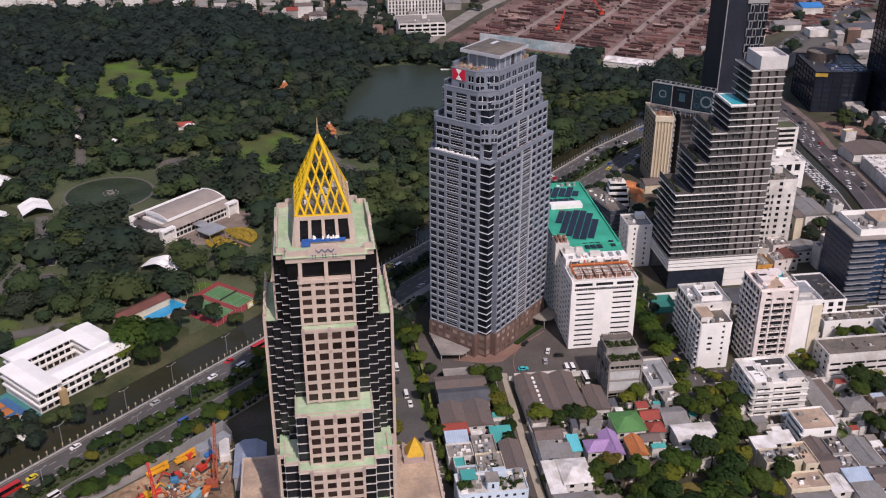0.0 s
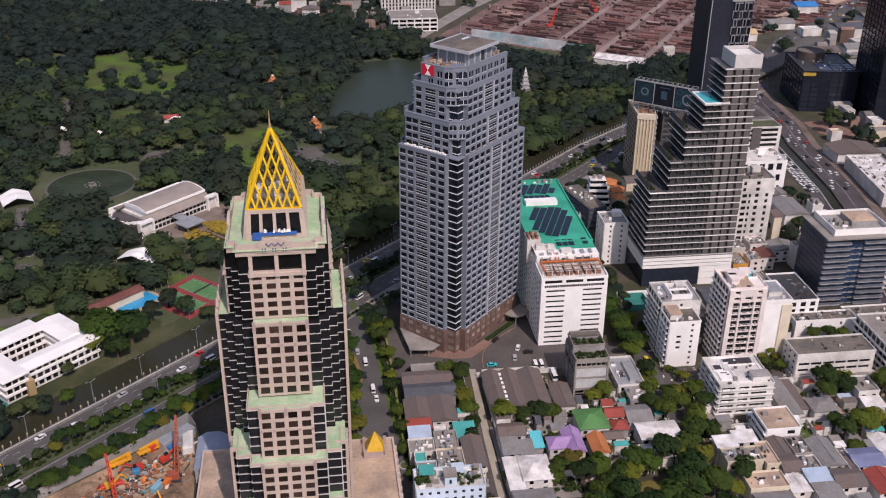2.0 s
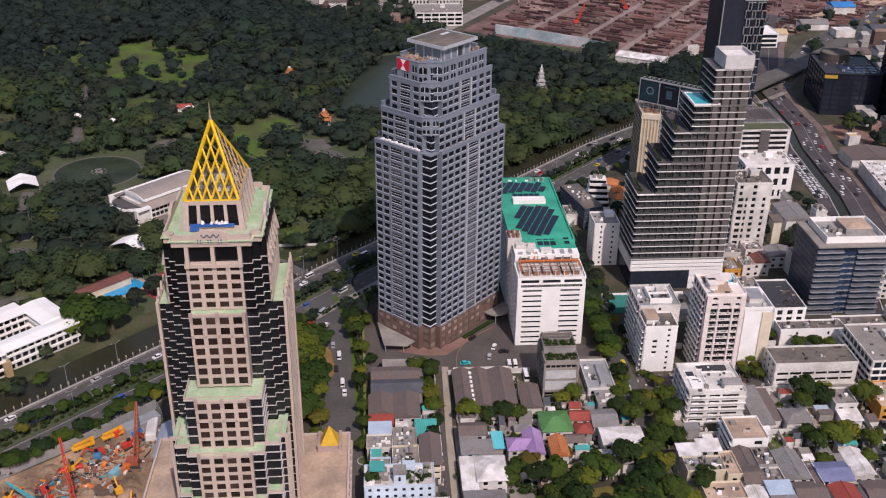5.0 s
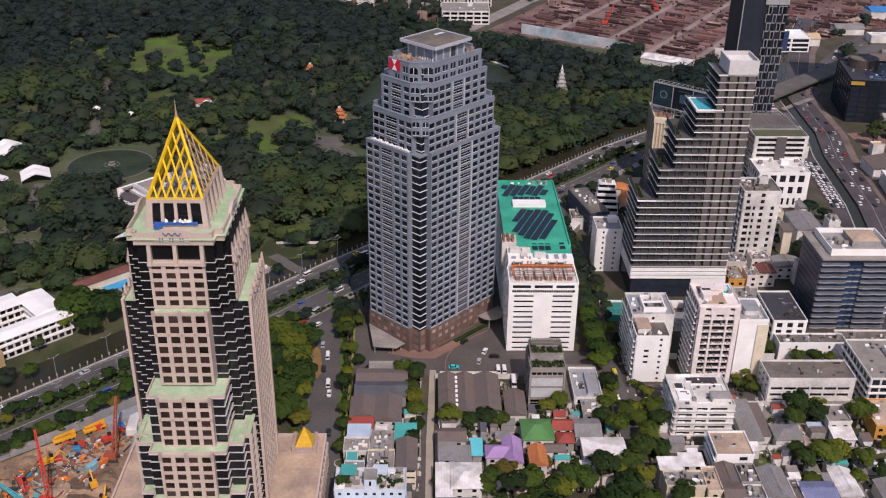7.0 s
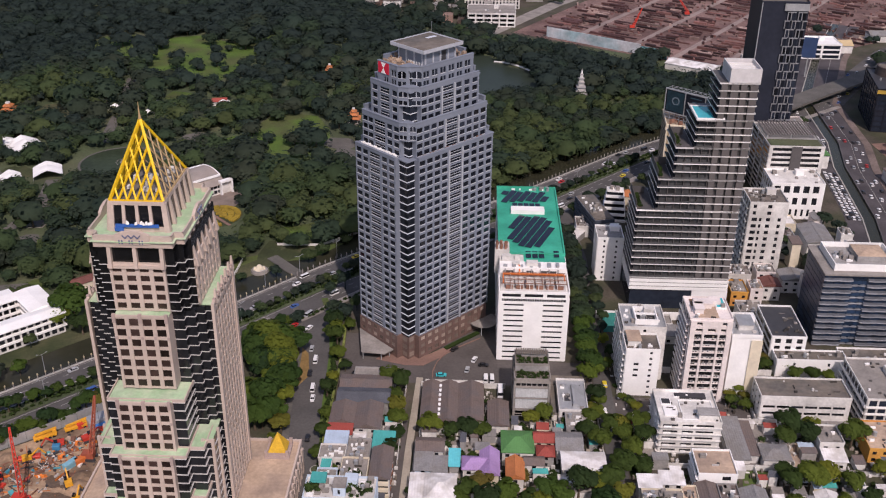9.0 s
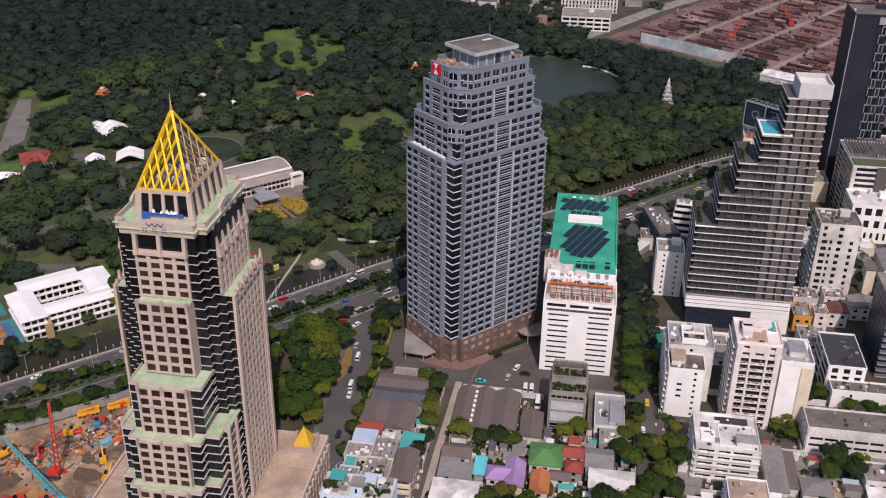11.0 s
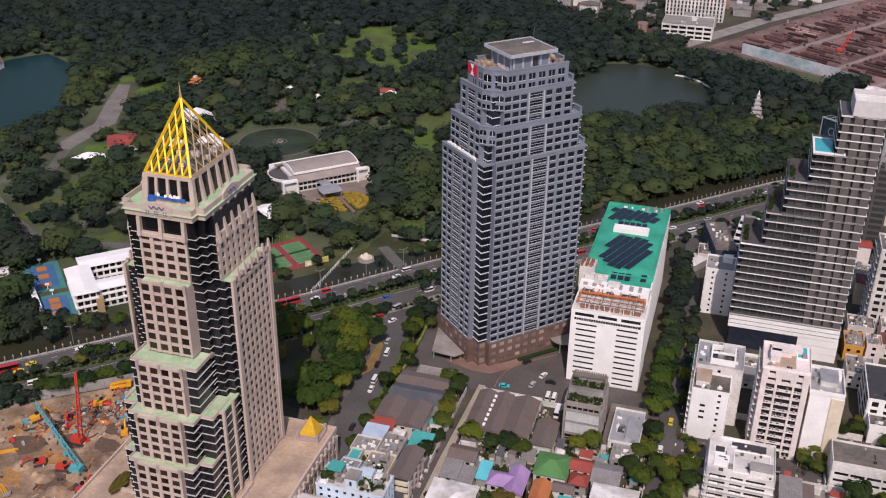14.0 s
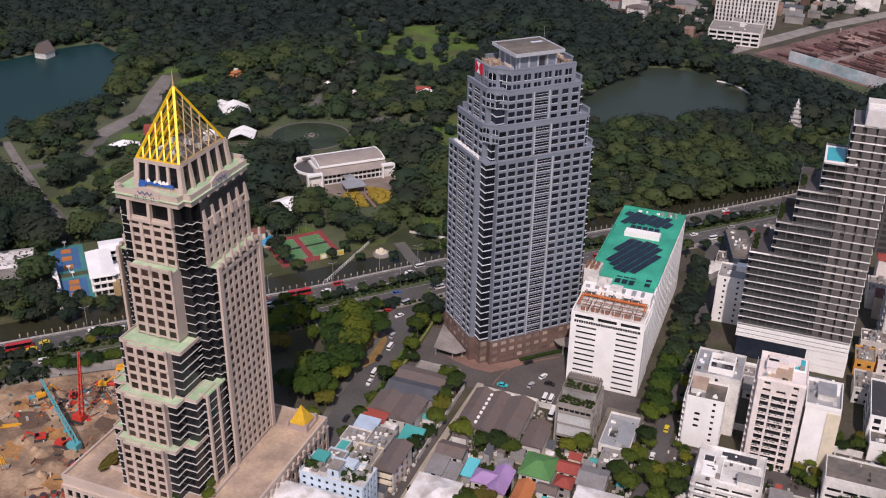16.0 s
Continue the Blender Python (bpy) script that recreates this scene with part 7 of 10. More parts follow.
def terraced_block():
    """A pale terraced house of stacked slabs beside a dark netted block and tiled roofs."""
    FOOT.append((152, 494, 196, 536))
    dk = thing("netted_building", "dark blue-grey building with ribbed netting over its front", "building", 164, 510, 0, 14)
    part("body", Geo().box(-5.2, -16, 0, 5.2, 16, 13.5), M_GREYW, dk)
    net = mat("dark_blue_net", (0.05, 0.062, 0.085), 0.8, 0.25, 0.3, 1.0)
    fl = Each("net_band", net, dk)
    for k in range(5):
        fl.box(-5.7, -16.5, 0.6 + k * 2.7, 5.7, 16.5, 2.6 + k * 2.7)
    part("roof", Geo().box(-5.0, -15.8, 13.5, 5.0, 15.8, 13.9), M_SLAB, dk)
    rooftop(dk, -4.6, -15, 4.6, 15, 13.9, 16, 55)
    tr = thing("terraced_house", "white terraced house with stepped slab balconies", "house", 177, 527, 0, -6)
    sl, gl = Each("terrace_slab", M_WHITE, tr), Each("window", M_GLASS, tr)
    for k in range(5):
        sl.box(-7 + k * 0.5, -7 + k * 1.6, k * 3.0, 7 - k * 0.4, 7, k * 3.0 + 1.3)
        gl.box(-6.4 + k * 0.5, -6.0 + k * 1.6, k * 3.0 + 1.3, 6.4 - k * 0.4, 6.6, k * 3.0 + 3.0)
    part("roof", Geo().box(-4.6, 0.4, 15.0, 4.8, 7, 15.5), M_WHITEW, tr)
    rooftop(tr, -4, 1, 4.4, 6.6, 15.5, 9, 56)
    for x, y, w, d, h, rz in ((187, 539, 9, 7, 9, -20), (190, 530, 7, 7, 8, -20), (188, 521, 6, 7, 7.4, 15)):
        house(x - w / 2, y - d / 2, x + w / 2, y + d / 2, h, "hip", "orange", "cream", "x", 2.6, rz=rz)
    lo = thing("shop_roof", "pale sheet shop roofs with a pink awning", "shop roof", 152.5, 497, 0, -30)
    part("wall", Geo().box(-4, -6, 0, 4, 6, 4.2), M_GREYW, lo)
    part("roof", Geo().prism(rect(-4.4, -6.4, 4.4, 6.4), 4.2, 5.4, rect(-0.3, -6.2, 0.3, 6.2)), M_WHITEW, lo)
    part("awning", Geo().box(-4.6, -8.0, 3.2, 2.0, -6.42, 3.5), mat("pink_awning", (0.55, 0.16, 0.20), 0.7, 0.1), lo, "pink cloth awning")


terraced_block()
# over the avenue
for x, y, w, d, h, c in ((350, 572, 30, 20, 7, "brown"), (398, 560, 30, 30, 12, "grey"), (358, 470, 26, 34, 10, "grey"), (350, 420, 30, 34, 9, "concrete")):
    house(x, y, x + w, y + d, h, "flat" if c in ("white", "concrete") else "gable", c, "white", "y", 2.5, clutter=10 if c in ("white", "concrete") else 0, seed=int(x), windows=False)


house(348, 503, 370, 565, 8, "flat", "white", "white", rz=-7, clutter=6, seed=3, windows=False)
house(365, 611, 372.5, 617, 7, "flat", "cream", "white", clutter=0, windows=False)
single("office_square", Geo().prism([(364, 652), (384, 655), (392, 626), (380, 612), (366, 628)], 0.0, 0.14), M_BRICKPAVE, "reddish paved square before a dark office", "pavement", kind="structure")


# ---- the school by the canal ----
def school():
    th = thing("school_building", "white three-storey school building round a paved courtyard", "school building", -117, 359, 0, 43.7)
    part("courtyard", Geo().box(9, 8, 0.1, 34, 26, 0.5), M_PATH, th, "pale paved courtyard")
    for i, (x0, y0, x1, y1, h) in enumerate(((10.5, 0, 45, 9.5, 10.8), (-1, -2, 10, 26, 11.4), (6, 24.5, 33, 36, 11.2), (33, 9.6, 45, 31, 11.0))):
        part("wing", Geo().box(x0 + 0.8, y0 + 0.8, 0.2, x1 - 0.8, y1 - 0.8, h), M_WHITEW, th)
        sl, pan = Each("gallery_slab", M_WHITE, th), []
        for f in range(1, 3):
            sl.box(x0, y0, f * 3.6, x1, y1, f * 3.6 + 0.9)
        for f in range(3):
            for a, b in bays(x0 + 1, x1 - 1, max(2, int((x1 - x0) / 3.2)), 2.2):
                pan.append(("F", y0 + 0.8, a, b, f * 3.6 + 1.2, f * 3.6 + 3.3))
                pan.append(("B", y1 - 0.8, a, b, f * 3.6 + 1.2, f * 3.6 + 3.3))
        glaze(th, pan, M_GLASS, 16)
        zx, zy = (y1 - y0) / 2, (x1 - x0) / 2
        g = Geo()
        A, B = (x1 - x0) / 2 + 0.5, (y1 - y0) / 2 + 0.5
        cx, cy = (x0 + x1) / 2, (y0 + y1) / 2
        if A > B:
            rdg = [(cx - A + 0.4, cy), (cx + A - 0.4, cy)]
        else:
            rdg = [(cx, cy - B + 0.4), (cx, cy + B - 0.4)]
        e = [(cx - A, cy - B), (cx + A, cy - B), (cx + A, cy + B), (cx - A, cy + B)]
        g.v += [(x, y, h) for x, y in e] + [(x, y, h + 0.8) for x, y in rdg] + [(x, y, h - 0.5) for x, y in e]
        g.f += ([(0, 1, 5, 4), (2, 3, 4, 5), (1, 2, 5), (3, 0, 4)] if A > B else [(0, 1, 4), (1, 2, 5, 4), (2, 3, 5), (3, 0, 4, 5)])
        g.f += [(9, 8, 7, 6), (6, 7, 1, 0), (7, 8, 2, 1), (8, 9, 3, 2), (9, 6, 0, 3)]
        part("roof", g, M_WHITE, th, "bright white shallow roof")
    part("entrance_wall", Geo().box(8.4, -3.2, 0, 11.6, 0.6, 7.5), M_TAN, th, "tan stair tower")
    return th


school()


# ---- sports hall, courts, pool and garden in the park ----
def sports_hall():
    th = thing("sports_hall", "pale sports hall with a long vaulted roof and low front wing", "sports hall", -82, 509, 0, 44.6)
    part("hall_wall", Geo().box(8, 4, 0, 51, 33, 7.0), M_WHITEW, th)
    part("clerestory", Geo().box(9.4, 8.8, 7.0, 49.6, 28.4, 10.4), M_WHITE, th, "white upper wall under the vault")
    tan = ribbed("taupe_metal_roof", (0.31, 0.265, 0.235), 1.4, var=0.12)
    k = 13
    g = Geo()
    prof = [(8.2 + 20.6 * i / (k - 1), 10.0 + 2.0 * math.sin(math.pi * i / (k - 1))) for i in range(k)]
    g.v += [(9, y, z) for y, z in prof] + [(50, y, z) for y, z in prof]
    g.v += [(9, y, z - 0.5) for y, z in prof] + [(50, y, z - 0.5) for y, z in prof]
    g.f += [(i, k + i, k + i + 1, i + 1) for i in range(k - 1)] + [(2 * k + i + 1, 3 * k + i + 1, 3 * k + i, 2 * k + i) for i in range(k - 1)]
    g.f += [(i, i + 1, 2 * k + i + 1, 2 * k + i) for i in range(k - 1)] + [(3 * k + i, 3 * k + i + 1, k + i + 1, k + i) for i in range(k - 1)] + [(0, 2 * k, 3 * k, k), (k - 1, 2 * k - 1, 4 * k - 1, 3 * k - 1)]
    part("vault_roof", g, tan, th, "taupe ribbed vaulted roof")
    for x in (8.7, 50.0):
        g = Geo()
        for a, b in zip(prof, prof[1:]):
            g.prism([(x, a[0]), (x + 0.4, a[0]), (x + 0.4, b[0]), (x, b[0])], 9.6, max(a[1], b[1]) + 0.3)
        part("vault_rim", g, M_WHITE, th, "white curved end wall of the vault")
    part("eave_band", Geo().box(9, 7.7, 9.7, 50, 8.2, 10.9), M_WHITE, th, "white gutter band")
    # sloping roofs over the front and rear wings
    for v0, z0, v1, z1 in ((2.4, 7.0, 8.8, 9.3), (28.4, 9.0, 33.6, 7.6)):
        g = Geo()
        g.v += [(5.0, v0, z0), (50.6, v0, z0), (50.6, v1, z1), (5.0, v1, z1)] + [(5.0, v0, z0 - 0.4), (50.6, v0, z0 - 0.4), (50.6, v1, z1 - 0.4), (5.0, v1, z1 - 0.4)]
        g.f += [(0, 1, 2, 3), (7, 6, 5, 4), (0, 4, 5, 1), (1, 5, 6, 2), (2, 6, 7, 3), (3, 7, 4, 0)]
        part("wing_roof", g, tan, th, "taupe sloping wing roof")
    part("rear_parapet", Geo().box(2, 33.6, 0, 52, 34.2, 8.2), M_WHITE, th, "white rear parapet wall")
    # rounded end with a dark sunk roof inside a white rim
    curve = [(8.6 - 11.0 * math.sin(math.pi * i / 12), 21.0 - 12.4 * math.cos(math.pi * i / 12)) for i in range(13)]
    part("end_roof", Geo().prism(curve, 0, 5.6), M_DARKW, th, "dark flat roof of a rounded end")
    rim = Geo()
    for a, b in zip(curve, curve[1:]):
        rim.beam((*a, 5.9), (*b, 5.9), 0.7, 1.6)
    part("end_rim", rim, M_WHITE, th, "white curved rim wall")
    pan = []
    for a, b in bays(10, 48, 14, 2.1):
        pan.append(("F", 4.0, a, b, 4.4, 6.0))
        pan.append(("F", 4.0, a, b, 1.2, 3.2))
    glaze(th, pan, M_GLASS, 60)
    st = Each("portal", M_WHITE, th, "white square portal")
    for u0, u1 in ((-0.4, 9.0), (46.5, 54.5)):
        for a in (u0, u1 - 0.9):
            st.box(a, 1.6, 0, a + 0.9, 4.4, 7.6)
        st.box(u0, 1.6, 7.6, u1, 4.6, 8.7)
        part("portal_glazing", Geo().box(u0 + 0.9, 3.4, 0, u1 - 0.9, 3.8, 7.6), M_WHITEW, th)
    part("porch_roof", Geo().box(17.6, -15.4, 4.6, 30.2, -4.0, 5.2), M_METAL, th, "grey flat porch roof")
    part("link_roof", Geo().box(21.4, -4.0, 4.9, 27.6, 3.4, 5.4), M_METAL, th, "grey link roof")
    pp = Each("porch_post", M_CONCRETE, th)
    for x in (18.4, 29.0):
        for y in (-14.8, -5.2):
            pp.box(x, y, 0, x + 0.5, y + 0.5, 4.6)
    part("forecourt", Geo().prism([(8, 3.9), (58, 3.9), (60, -8), (44, -16), (16, -16), (8, -6)], 0.06, 0.22), mat("brown_paving", (0.22, 0.175, 0.15), 0.9, 0.2), th, "brownish paved forecourt")
    return th


sports_hall()
gard = thing("flower_garden", "orange and yellow patterned flower beds before a hall", "flower bed", -47.0, 514.0, 0.06, 44.6)
part("bed_soil", Geo().prism([(15.6 * math.cos(2 * math.pi * i / 28), 14.0 * math.sin(2 * math.pi * i / 28)) for i in range(28)], 0, 0.12), M_VERGE, gard, "green grass round the beds")
part("garden_walk", Geo().box(-0.9, -15, 0.13, 0.9, 14, 0.2), M_BRICKPAVE, gard, "red brick walk")
for r0, r1, n9 in ((2.4, 6.6, 6), (7.1, 10.8, 10), (11.3, 14.6, 14)):
    for i in range(n9):
        a0, a1 = 2 * math.pi * (i + 0.04) / n9, 2 * math.pi * (i + 0.96) / n9
        sect = [(r1 * math.cos(a0 + (a1 - a0) * q / 4), 0.9 * r1 * math.sin(a0 + (a1 - a0) * q / 4)) for q in range(5)] + [(r0 * math.cos(a1 - (a1 - a0) * q / 4), 0.9 * r0 * math.sin(a1 - (a1 - a0) * q / 4)) for q in range(5)]
        if min(abs(p[0]) for p in sect) > 0.9 and all(p[0] * sect[0][0] > 0 for p in sect):
            part("bed", Geo().prism(sect, 0.12, 0.9), M_FLOWER, gard)

ct = thing("tennis_court", "red tennis ground with two green courts and a banner", "tennis court", -51, 423, 0.16, 49.0)
red = mat("red_court_surface", (0.26, 0.05, 0.05), 0.9, 0.1, 0.2, 1.0)
grn = mat("green_court_surface", (0.08, 0.21, 0.08), 0.9, 0.1, 0.2, 1.0)
part("surface", Geo().box(-2, -4, 0, 31, 28, 0.08), red, ct)
ln = Each("court_line", M_PAINT, ct)
for i in range(2):
    x, y = 2.5 + 14.5 * i, 0.5
    part("court", Geo().box(x, y, 0.08, x + 10.97, y + 23.77, 0.12), grn, ct)
    for xx in (x, x + 1.37, x + 9.5, x + 10.87):
        ln.box(xx, y, 0.12, xx + 0.1, y + 23.77, 0.128)
    for yy in (y, y + 5.5, y + 18.2, y + 23.67):
        ln.box(x, yy, 0.128, x + 10.97, yy + 0.1, 0.136)
    part("net", Geo().box(x - 0.5, y + 11.8, 0.12, x + 11.5, y + 11.9, 1.1), M_DARKM, ct)
fp = Each("fence_post", M_METAL, ct)
for i in range(9):
    for yy in (-4.2, 28.2):
        fp.box(-2 + i * 4.1, yy, 0, -1.9 + i * 4.1, yy + 0.1, 4.0)
part("banner", Geo().box(18, -5.0, 0.5, 31, -4.8, 3.6), mat("pale_yellow_banner", (0.62, 0.62, 0.30), 0.7, 0.1), ct, "pale yellow banner with print bars")
for i in range(4):
    part("print_bar", Geo().box(19 + i * 3, -5.06, 1.2, 21.4 + i * 3, -5.0, 2.6), M_GOLD if i % 2 else M_WHITE, ct)

for (x, y, rz, w, d) in ((-150, 367, 44, 17, 31), (-128, 346, 44, 17, 26)):
    bc = thing("basketball_court", "blue and green ball court with an orange middle", "sports court", x, y, 0.16, rz)
    part("surface", Geo().box(0, 0, 0, w, d, 0.08), mat("teal_court_surface", (0.05, 0.22, 0.22), 0.9, 0.12, 0.2), bc)
    part("court", Geo().box(2.5, 3, 0.08, w - 2.5, d - 3, 0.12), mat("blue_court_surface", (0.05, 0.14, 0.30), 0.9, 0.12, 0.2), bc)
    for yy in (4, d / 2 - 2, d - 9):
        part("key", Geo().box(w / 2 - 2.4, yy, 0.12, w / 2 + 2.4, yy + 5, 0.14), mat("orange_court_paint", (0.45, 0.17, 0.05), 0.9, 0.15), bc)
    for yy in (1.2, d - 1.4):
        part("hoop_post", Geo().box(w / 2 - 0.1, yy, 0, w / 2 + 0.1, yy + 0.2, 3.2).box(w / 2 - 0.9, yy + 0.05, 2.6, w / 2 + 0.9, yy + 0.15, 3.7), M_WHITE, bc)
wk = thing("covered_walk", "long white covered walkway beside ball courts", "covered walkway", -139, 361, 0, 44)
part("walk_roof", Geo().box(-2, 1.5, 3.0, 44, 4.2, 3.3), M_WHITE, wk)
wk.matrix_basis = pose(-151, 366, 0, 0, 0, -44)
for i in range(6):
    part("post", Geo().box(i * 5, 1.7, 0, i * 5 + 0.2, 1.9, 3.0), M_METAL, wk)
house(-186, 352, -160, 372, 6, "flat", "white", "grey", rz=40, clutter=0, windows=False)

pool = thing("swimming_pool", "bright blue outdoor swimming pool with pale surround", "swimming pool", -80, 428, 0.06, 47)
part("surround", Geo().box(-4, -4, 0, 22, 16, 0.25), M_PATH, pool)
part("water", Geo().box(0, -1, 0.25, 20, 9, 0.3), mat("blue_pool_water", (0.02, 0.32, 0.60), 0.15, 0.08, 0.3, 1.0), pool)
house(-100, 433, -72, 439.5, 4.4, "gable", "rust", "cream", "x", 1.6, rz=43, windows=False)

obelisk = thing("stone_obelisk", "pale stone column on a small traffic island", "monument", 8.2, 386, 0)
part("shaft", Geo().prism(rect(-1.1, -1.1, 1.1, 1.1), 1.2, 12.4, rect(-0.95, -0.95, 0.95, 0.95)), M_CONCRETE, obelisk)
part("plinth", Geo().box(-2, -2, 0, 2, 2, 1.2), M_CONCRETE, obelisk)
single("traffic_verge", Geo().prism([(15, 385), (20, 387), (27, 378), (30, 361), (25, 350), (20, 366)], 0.0, 0.2), mat("dry_orange_verge", (0.24, 0.15, 0.055), 0.95, 0.25, 0.1, 0.8), "dry orange-brown verge beside a side street", "verge", kind="structure")
single("traffic_island", Geo().prism([(-2, 378), (8, 378), (18, 392), (10, 398), (-6, 390)], 0.0, 0.3), M_BRICKPAVE, "paved traffic island at a junction", "pavement", kind="structure")


def tent(x, y, w, d, h, rz):
    th = thing("marquee_tent", "white fabric tent roof on poles in a park", "tent", x, y, 0.1, rz, "park tents")
    g = Geo()
    nx, ny = 8, 8
    for j in range(ny + 1):
        for i in range(nx + 1):
            u, v = i / nx, j / ny
            z = 2.6 + h * (1 - abs(2 * u - 1) ** 1.2) * (0.75 + 0.25 * abs(math.cos(2 * math.pi * v)))
            g.v.append(((u - 0.5) * w, (v - 0.5) * d, z))
    for j in range(ny):
        for i in range(nx):
            a = j * (nx + 1) + i
            g.f.append((a, a + 1, a + nx + 2, a + nx + 1))
    part("canopy", g, M_WHITE, th)
    pl = Each("pole", M_METAL, th)
    for sx in (-0.5, 0.5):
        for sy in (-0.5, 0, 0.5):
            pl.cone(sx * w, sy * d, 0, 2.65, 0.1, 0.1, 6)
    return th


for a in ((-192, 606, 20, 20, 5, 40), (-163, 567, 17, 17, 3.5, 23), (-181, 556, 12, 12, 3, 30), (-121.5, 512.5, 13, 5, 2, 25), (-81, 482, 20, 11, 3.5, -25), (-221, 519, 20, 11, 2.5, 40), (-206, 612, 14, 12, 3, 60), (-177, 619, 6, 5, 2, 0), (-161, 685, 7, 5, 2, 0), (-174, 623, 9, 7, 2.5, 20), (-135, 698, 5, 4, 1.5, 0), (-86, 701, 9, 5, 2, 10), (-60, 613, 5, 4, 1.5, 30), (-115, 651, 6, 4, 1.5, 15), (-53, 828, 6, 5, 2, 0), (-133, 676, 5, 5, 1.5, 40), (-276, 585, 8, 3, 1.2, 60), (-246, 717, 7, 5, 2, 0), (-96, 505, 8, 6, 2, 10), (-222, 612, 10, 8, 2, 0)):
    tent(*a)


def pagoda(x, y, s, col, label):
    th = thing("park_pavilion", label, "pavilion", x, y, 0.1)
    base = Geo().box(-3 * s, -3 * s, 0, 3 * s, 3 * s, 0.5)
    part("base", base, M_CONCRETE, th)
    cp = Each("column", M_WHITEW, th)
    for a in (-2, 2):
        for b in (-2, 2):
            cp.box(a * s - 0.2, b * s - 0.2, 0.5, a * s + 0.2, b * s + 0.2, 4)
    for z, w in ((4, 3.2), (6.4, 2.3), (8.6, 1.5)):
        part("tier_roof", Geo().prism(rect(-w * s, -w * s, w * s, w * s), z, z + 1.6, rect(-w * s * 0.4, -w * s * 0.4, w * s * 0.4, w * s * 0.4)), ROOFS[col], th)
        part("tier_wall", Geo().box(-w * s * 0.38, -w * s * 0.38, z + 1.5, w * s * 0.38, w * s * 0.38, z + 2.5), M_WHITEW, th)
    return th


pagoda(13, 670, 1.5, "orange", "small tiered pavilion with orange roofs in a park")
pagoda(-18, 772, 1.5, "orange", "small tiered pavilion with orange roofs in a park")
pagoda(-229, 667, 2.2, "orange", "small tiered pavilion with orange roofs in a park")
house(-255, 708, -243, 718, 4, "hip", "red", "white", rise=3, windows=False)
house(-94, 700, -84, 705, 3.2, "gable", "red", "white", rise=2, rz=10, windows=False)
house(-227, 541, -209, 562, 4, "hip", "red", "white", rise=3, rz=35, windows=False)
house(-216, 552, -200, 560, 3.4, "hip", "red", "white", rise=2, rz=35, windows=False)
house(-412, 656, -401, 667, 5, "gable", "brown", "white", "y", 8, windows=False)
ch = thing("white_pagoda", "slender white stepped clock pagoda among park trees", "pagoda", 176, 737, 0)
ch.scale = (1.15, 1.15, 0.85)
zz = 0.0
for i, w in enumerate((3.2, 2.4, 2.2, 1.6, 1.4, 0.9)):
    part("tier", Geo().box(-w, -w, zz, w, w, zz + 2.7), M_WHITEW, ch)
    part("eave", Geo().prism(rect(-w * 1.4, -w * 1.4, w * 1.4, w * 1.4), zz + 2.7, zz + 3.6, rect(-w * 0.8, -w * 0.8, w * 0.8, w * 0.8)), M_GREYW, ch)
    zz += 3.6
part("finial", Geo().cone(0, 0, zz, zz + 4, 0.7, 0.05, 8), M_WHITE, ch)
br = thing("lake_jetty", "white curved jetty at a lake's edge", "jetty", 112, 822, 0)
for i in range(8):
    part("deck_span", Geo().beam((i * 3.6, -i * i * 0.36, 0.6), (i * 3.6 + 3.6, -(i + 1) ** 2 * 0.36, 0.6), 2.2, 0.6), M_WHITE, br)

gs = thing("gate_statue_group", "pale gold statue group on a round plinth at a park gate", "sculpture", -9.5, 451.5, 0.1)
part("plinth", Geo().cone(0, 0, 0, 1.2, 4.6, 4.2, 16), M_CONCRETE, gs)
part("figure_mass", Geo().cone(0, 0, 1.2, 3.6, 2.6, 1.0, 9).cone(2.2, 0.6, 1.2, 2.8, 1.0, 0.4, 7).cone(-2.2, -0.4, 1.2, 2.8, 1.0, 0.4, 7), M_CREAM, gs)
rf9 = thing("flag_fence", "row of white posts with a rope across a canal bank", "fence")
rp9 = Geo().cone(0, 0, 0, 1.8, 0.22, 0.16, 6).mesh("post", M_WHITE)
for i in range(27):
    piece("post", rp9, rf9, -22.3 + i * 0.07, 411 + i * 2.0, 0.1)
part("rope", Geo().beam((-22.3, 411, 1.7), (-20.4, 463.6, 1.7), 0.14), M_WHITE, rf9)
gw = thing("garden_wall", "low white wall along a park lawn", "wall", 0, 0, 0)
for (ax, ay), (bx, by) in (((-6, 481), (17, 481.5)), ((17, 481.5), (38, 500))):
    part("wall_run", Geo().beam((ax, ay, 0.7), (bx, by, 0.7), 0.7, 1.2), M_WHITEW, gw)
for i in range(5):
    bx = thing("portable_drum", "large red open drum on a building site", "drum", -44 + i * 2.6, 233 + i * 2.4, 0.2, 0, "red drums")
    part("shell", Geo().cone(0, 0, 0, 2.6, 1.25, 1.25, 14), ROOFS["red"], bx)
    part("mouth", Geo().cone(0, 0, 2.6, 2.63, 1.05, 1.05, 14), M_DARKM, bx)
rb = thing("roundabout_island", "round planted island at a street's end", "traffic island", 42, 300, 0)
part("island_kerb", Geo().cone(0, 0, 0, 0.4, 2.4, 2.4, 20), M_KERB, rb)
part("island_soil", Geo().cone(0, 0, 0.4, 0.5, 2.0, 2.0, 20), M_GRASS, rb)

house(196, 397, 213, 412, 6.0, "gable", "slate", "grey", "x", 1.2)
house(180, 394, 194, 402, 4.5, "shed", "grey", "white", rise=0.8)
house(176, 404, 190, 412, 4.0, "flat", "concrete", "white", clutter=4, seed=71)

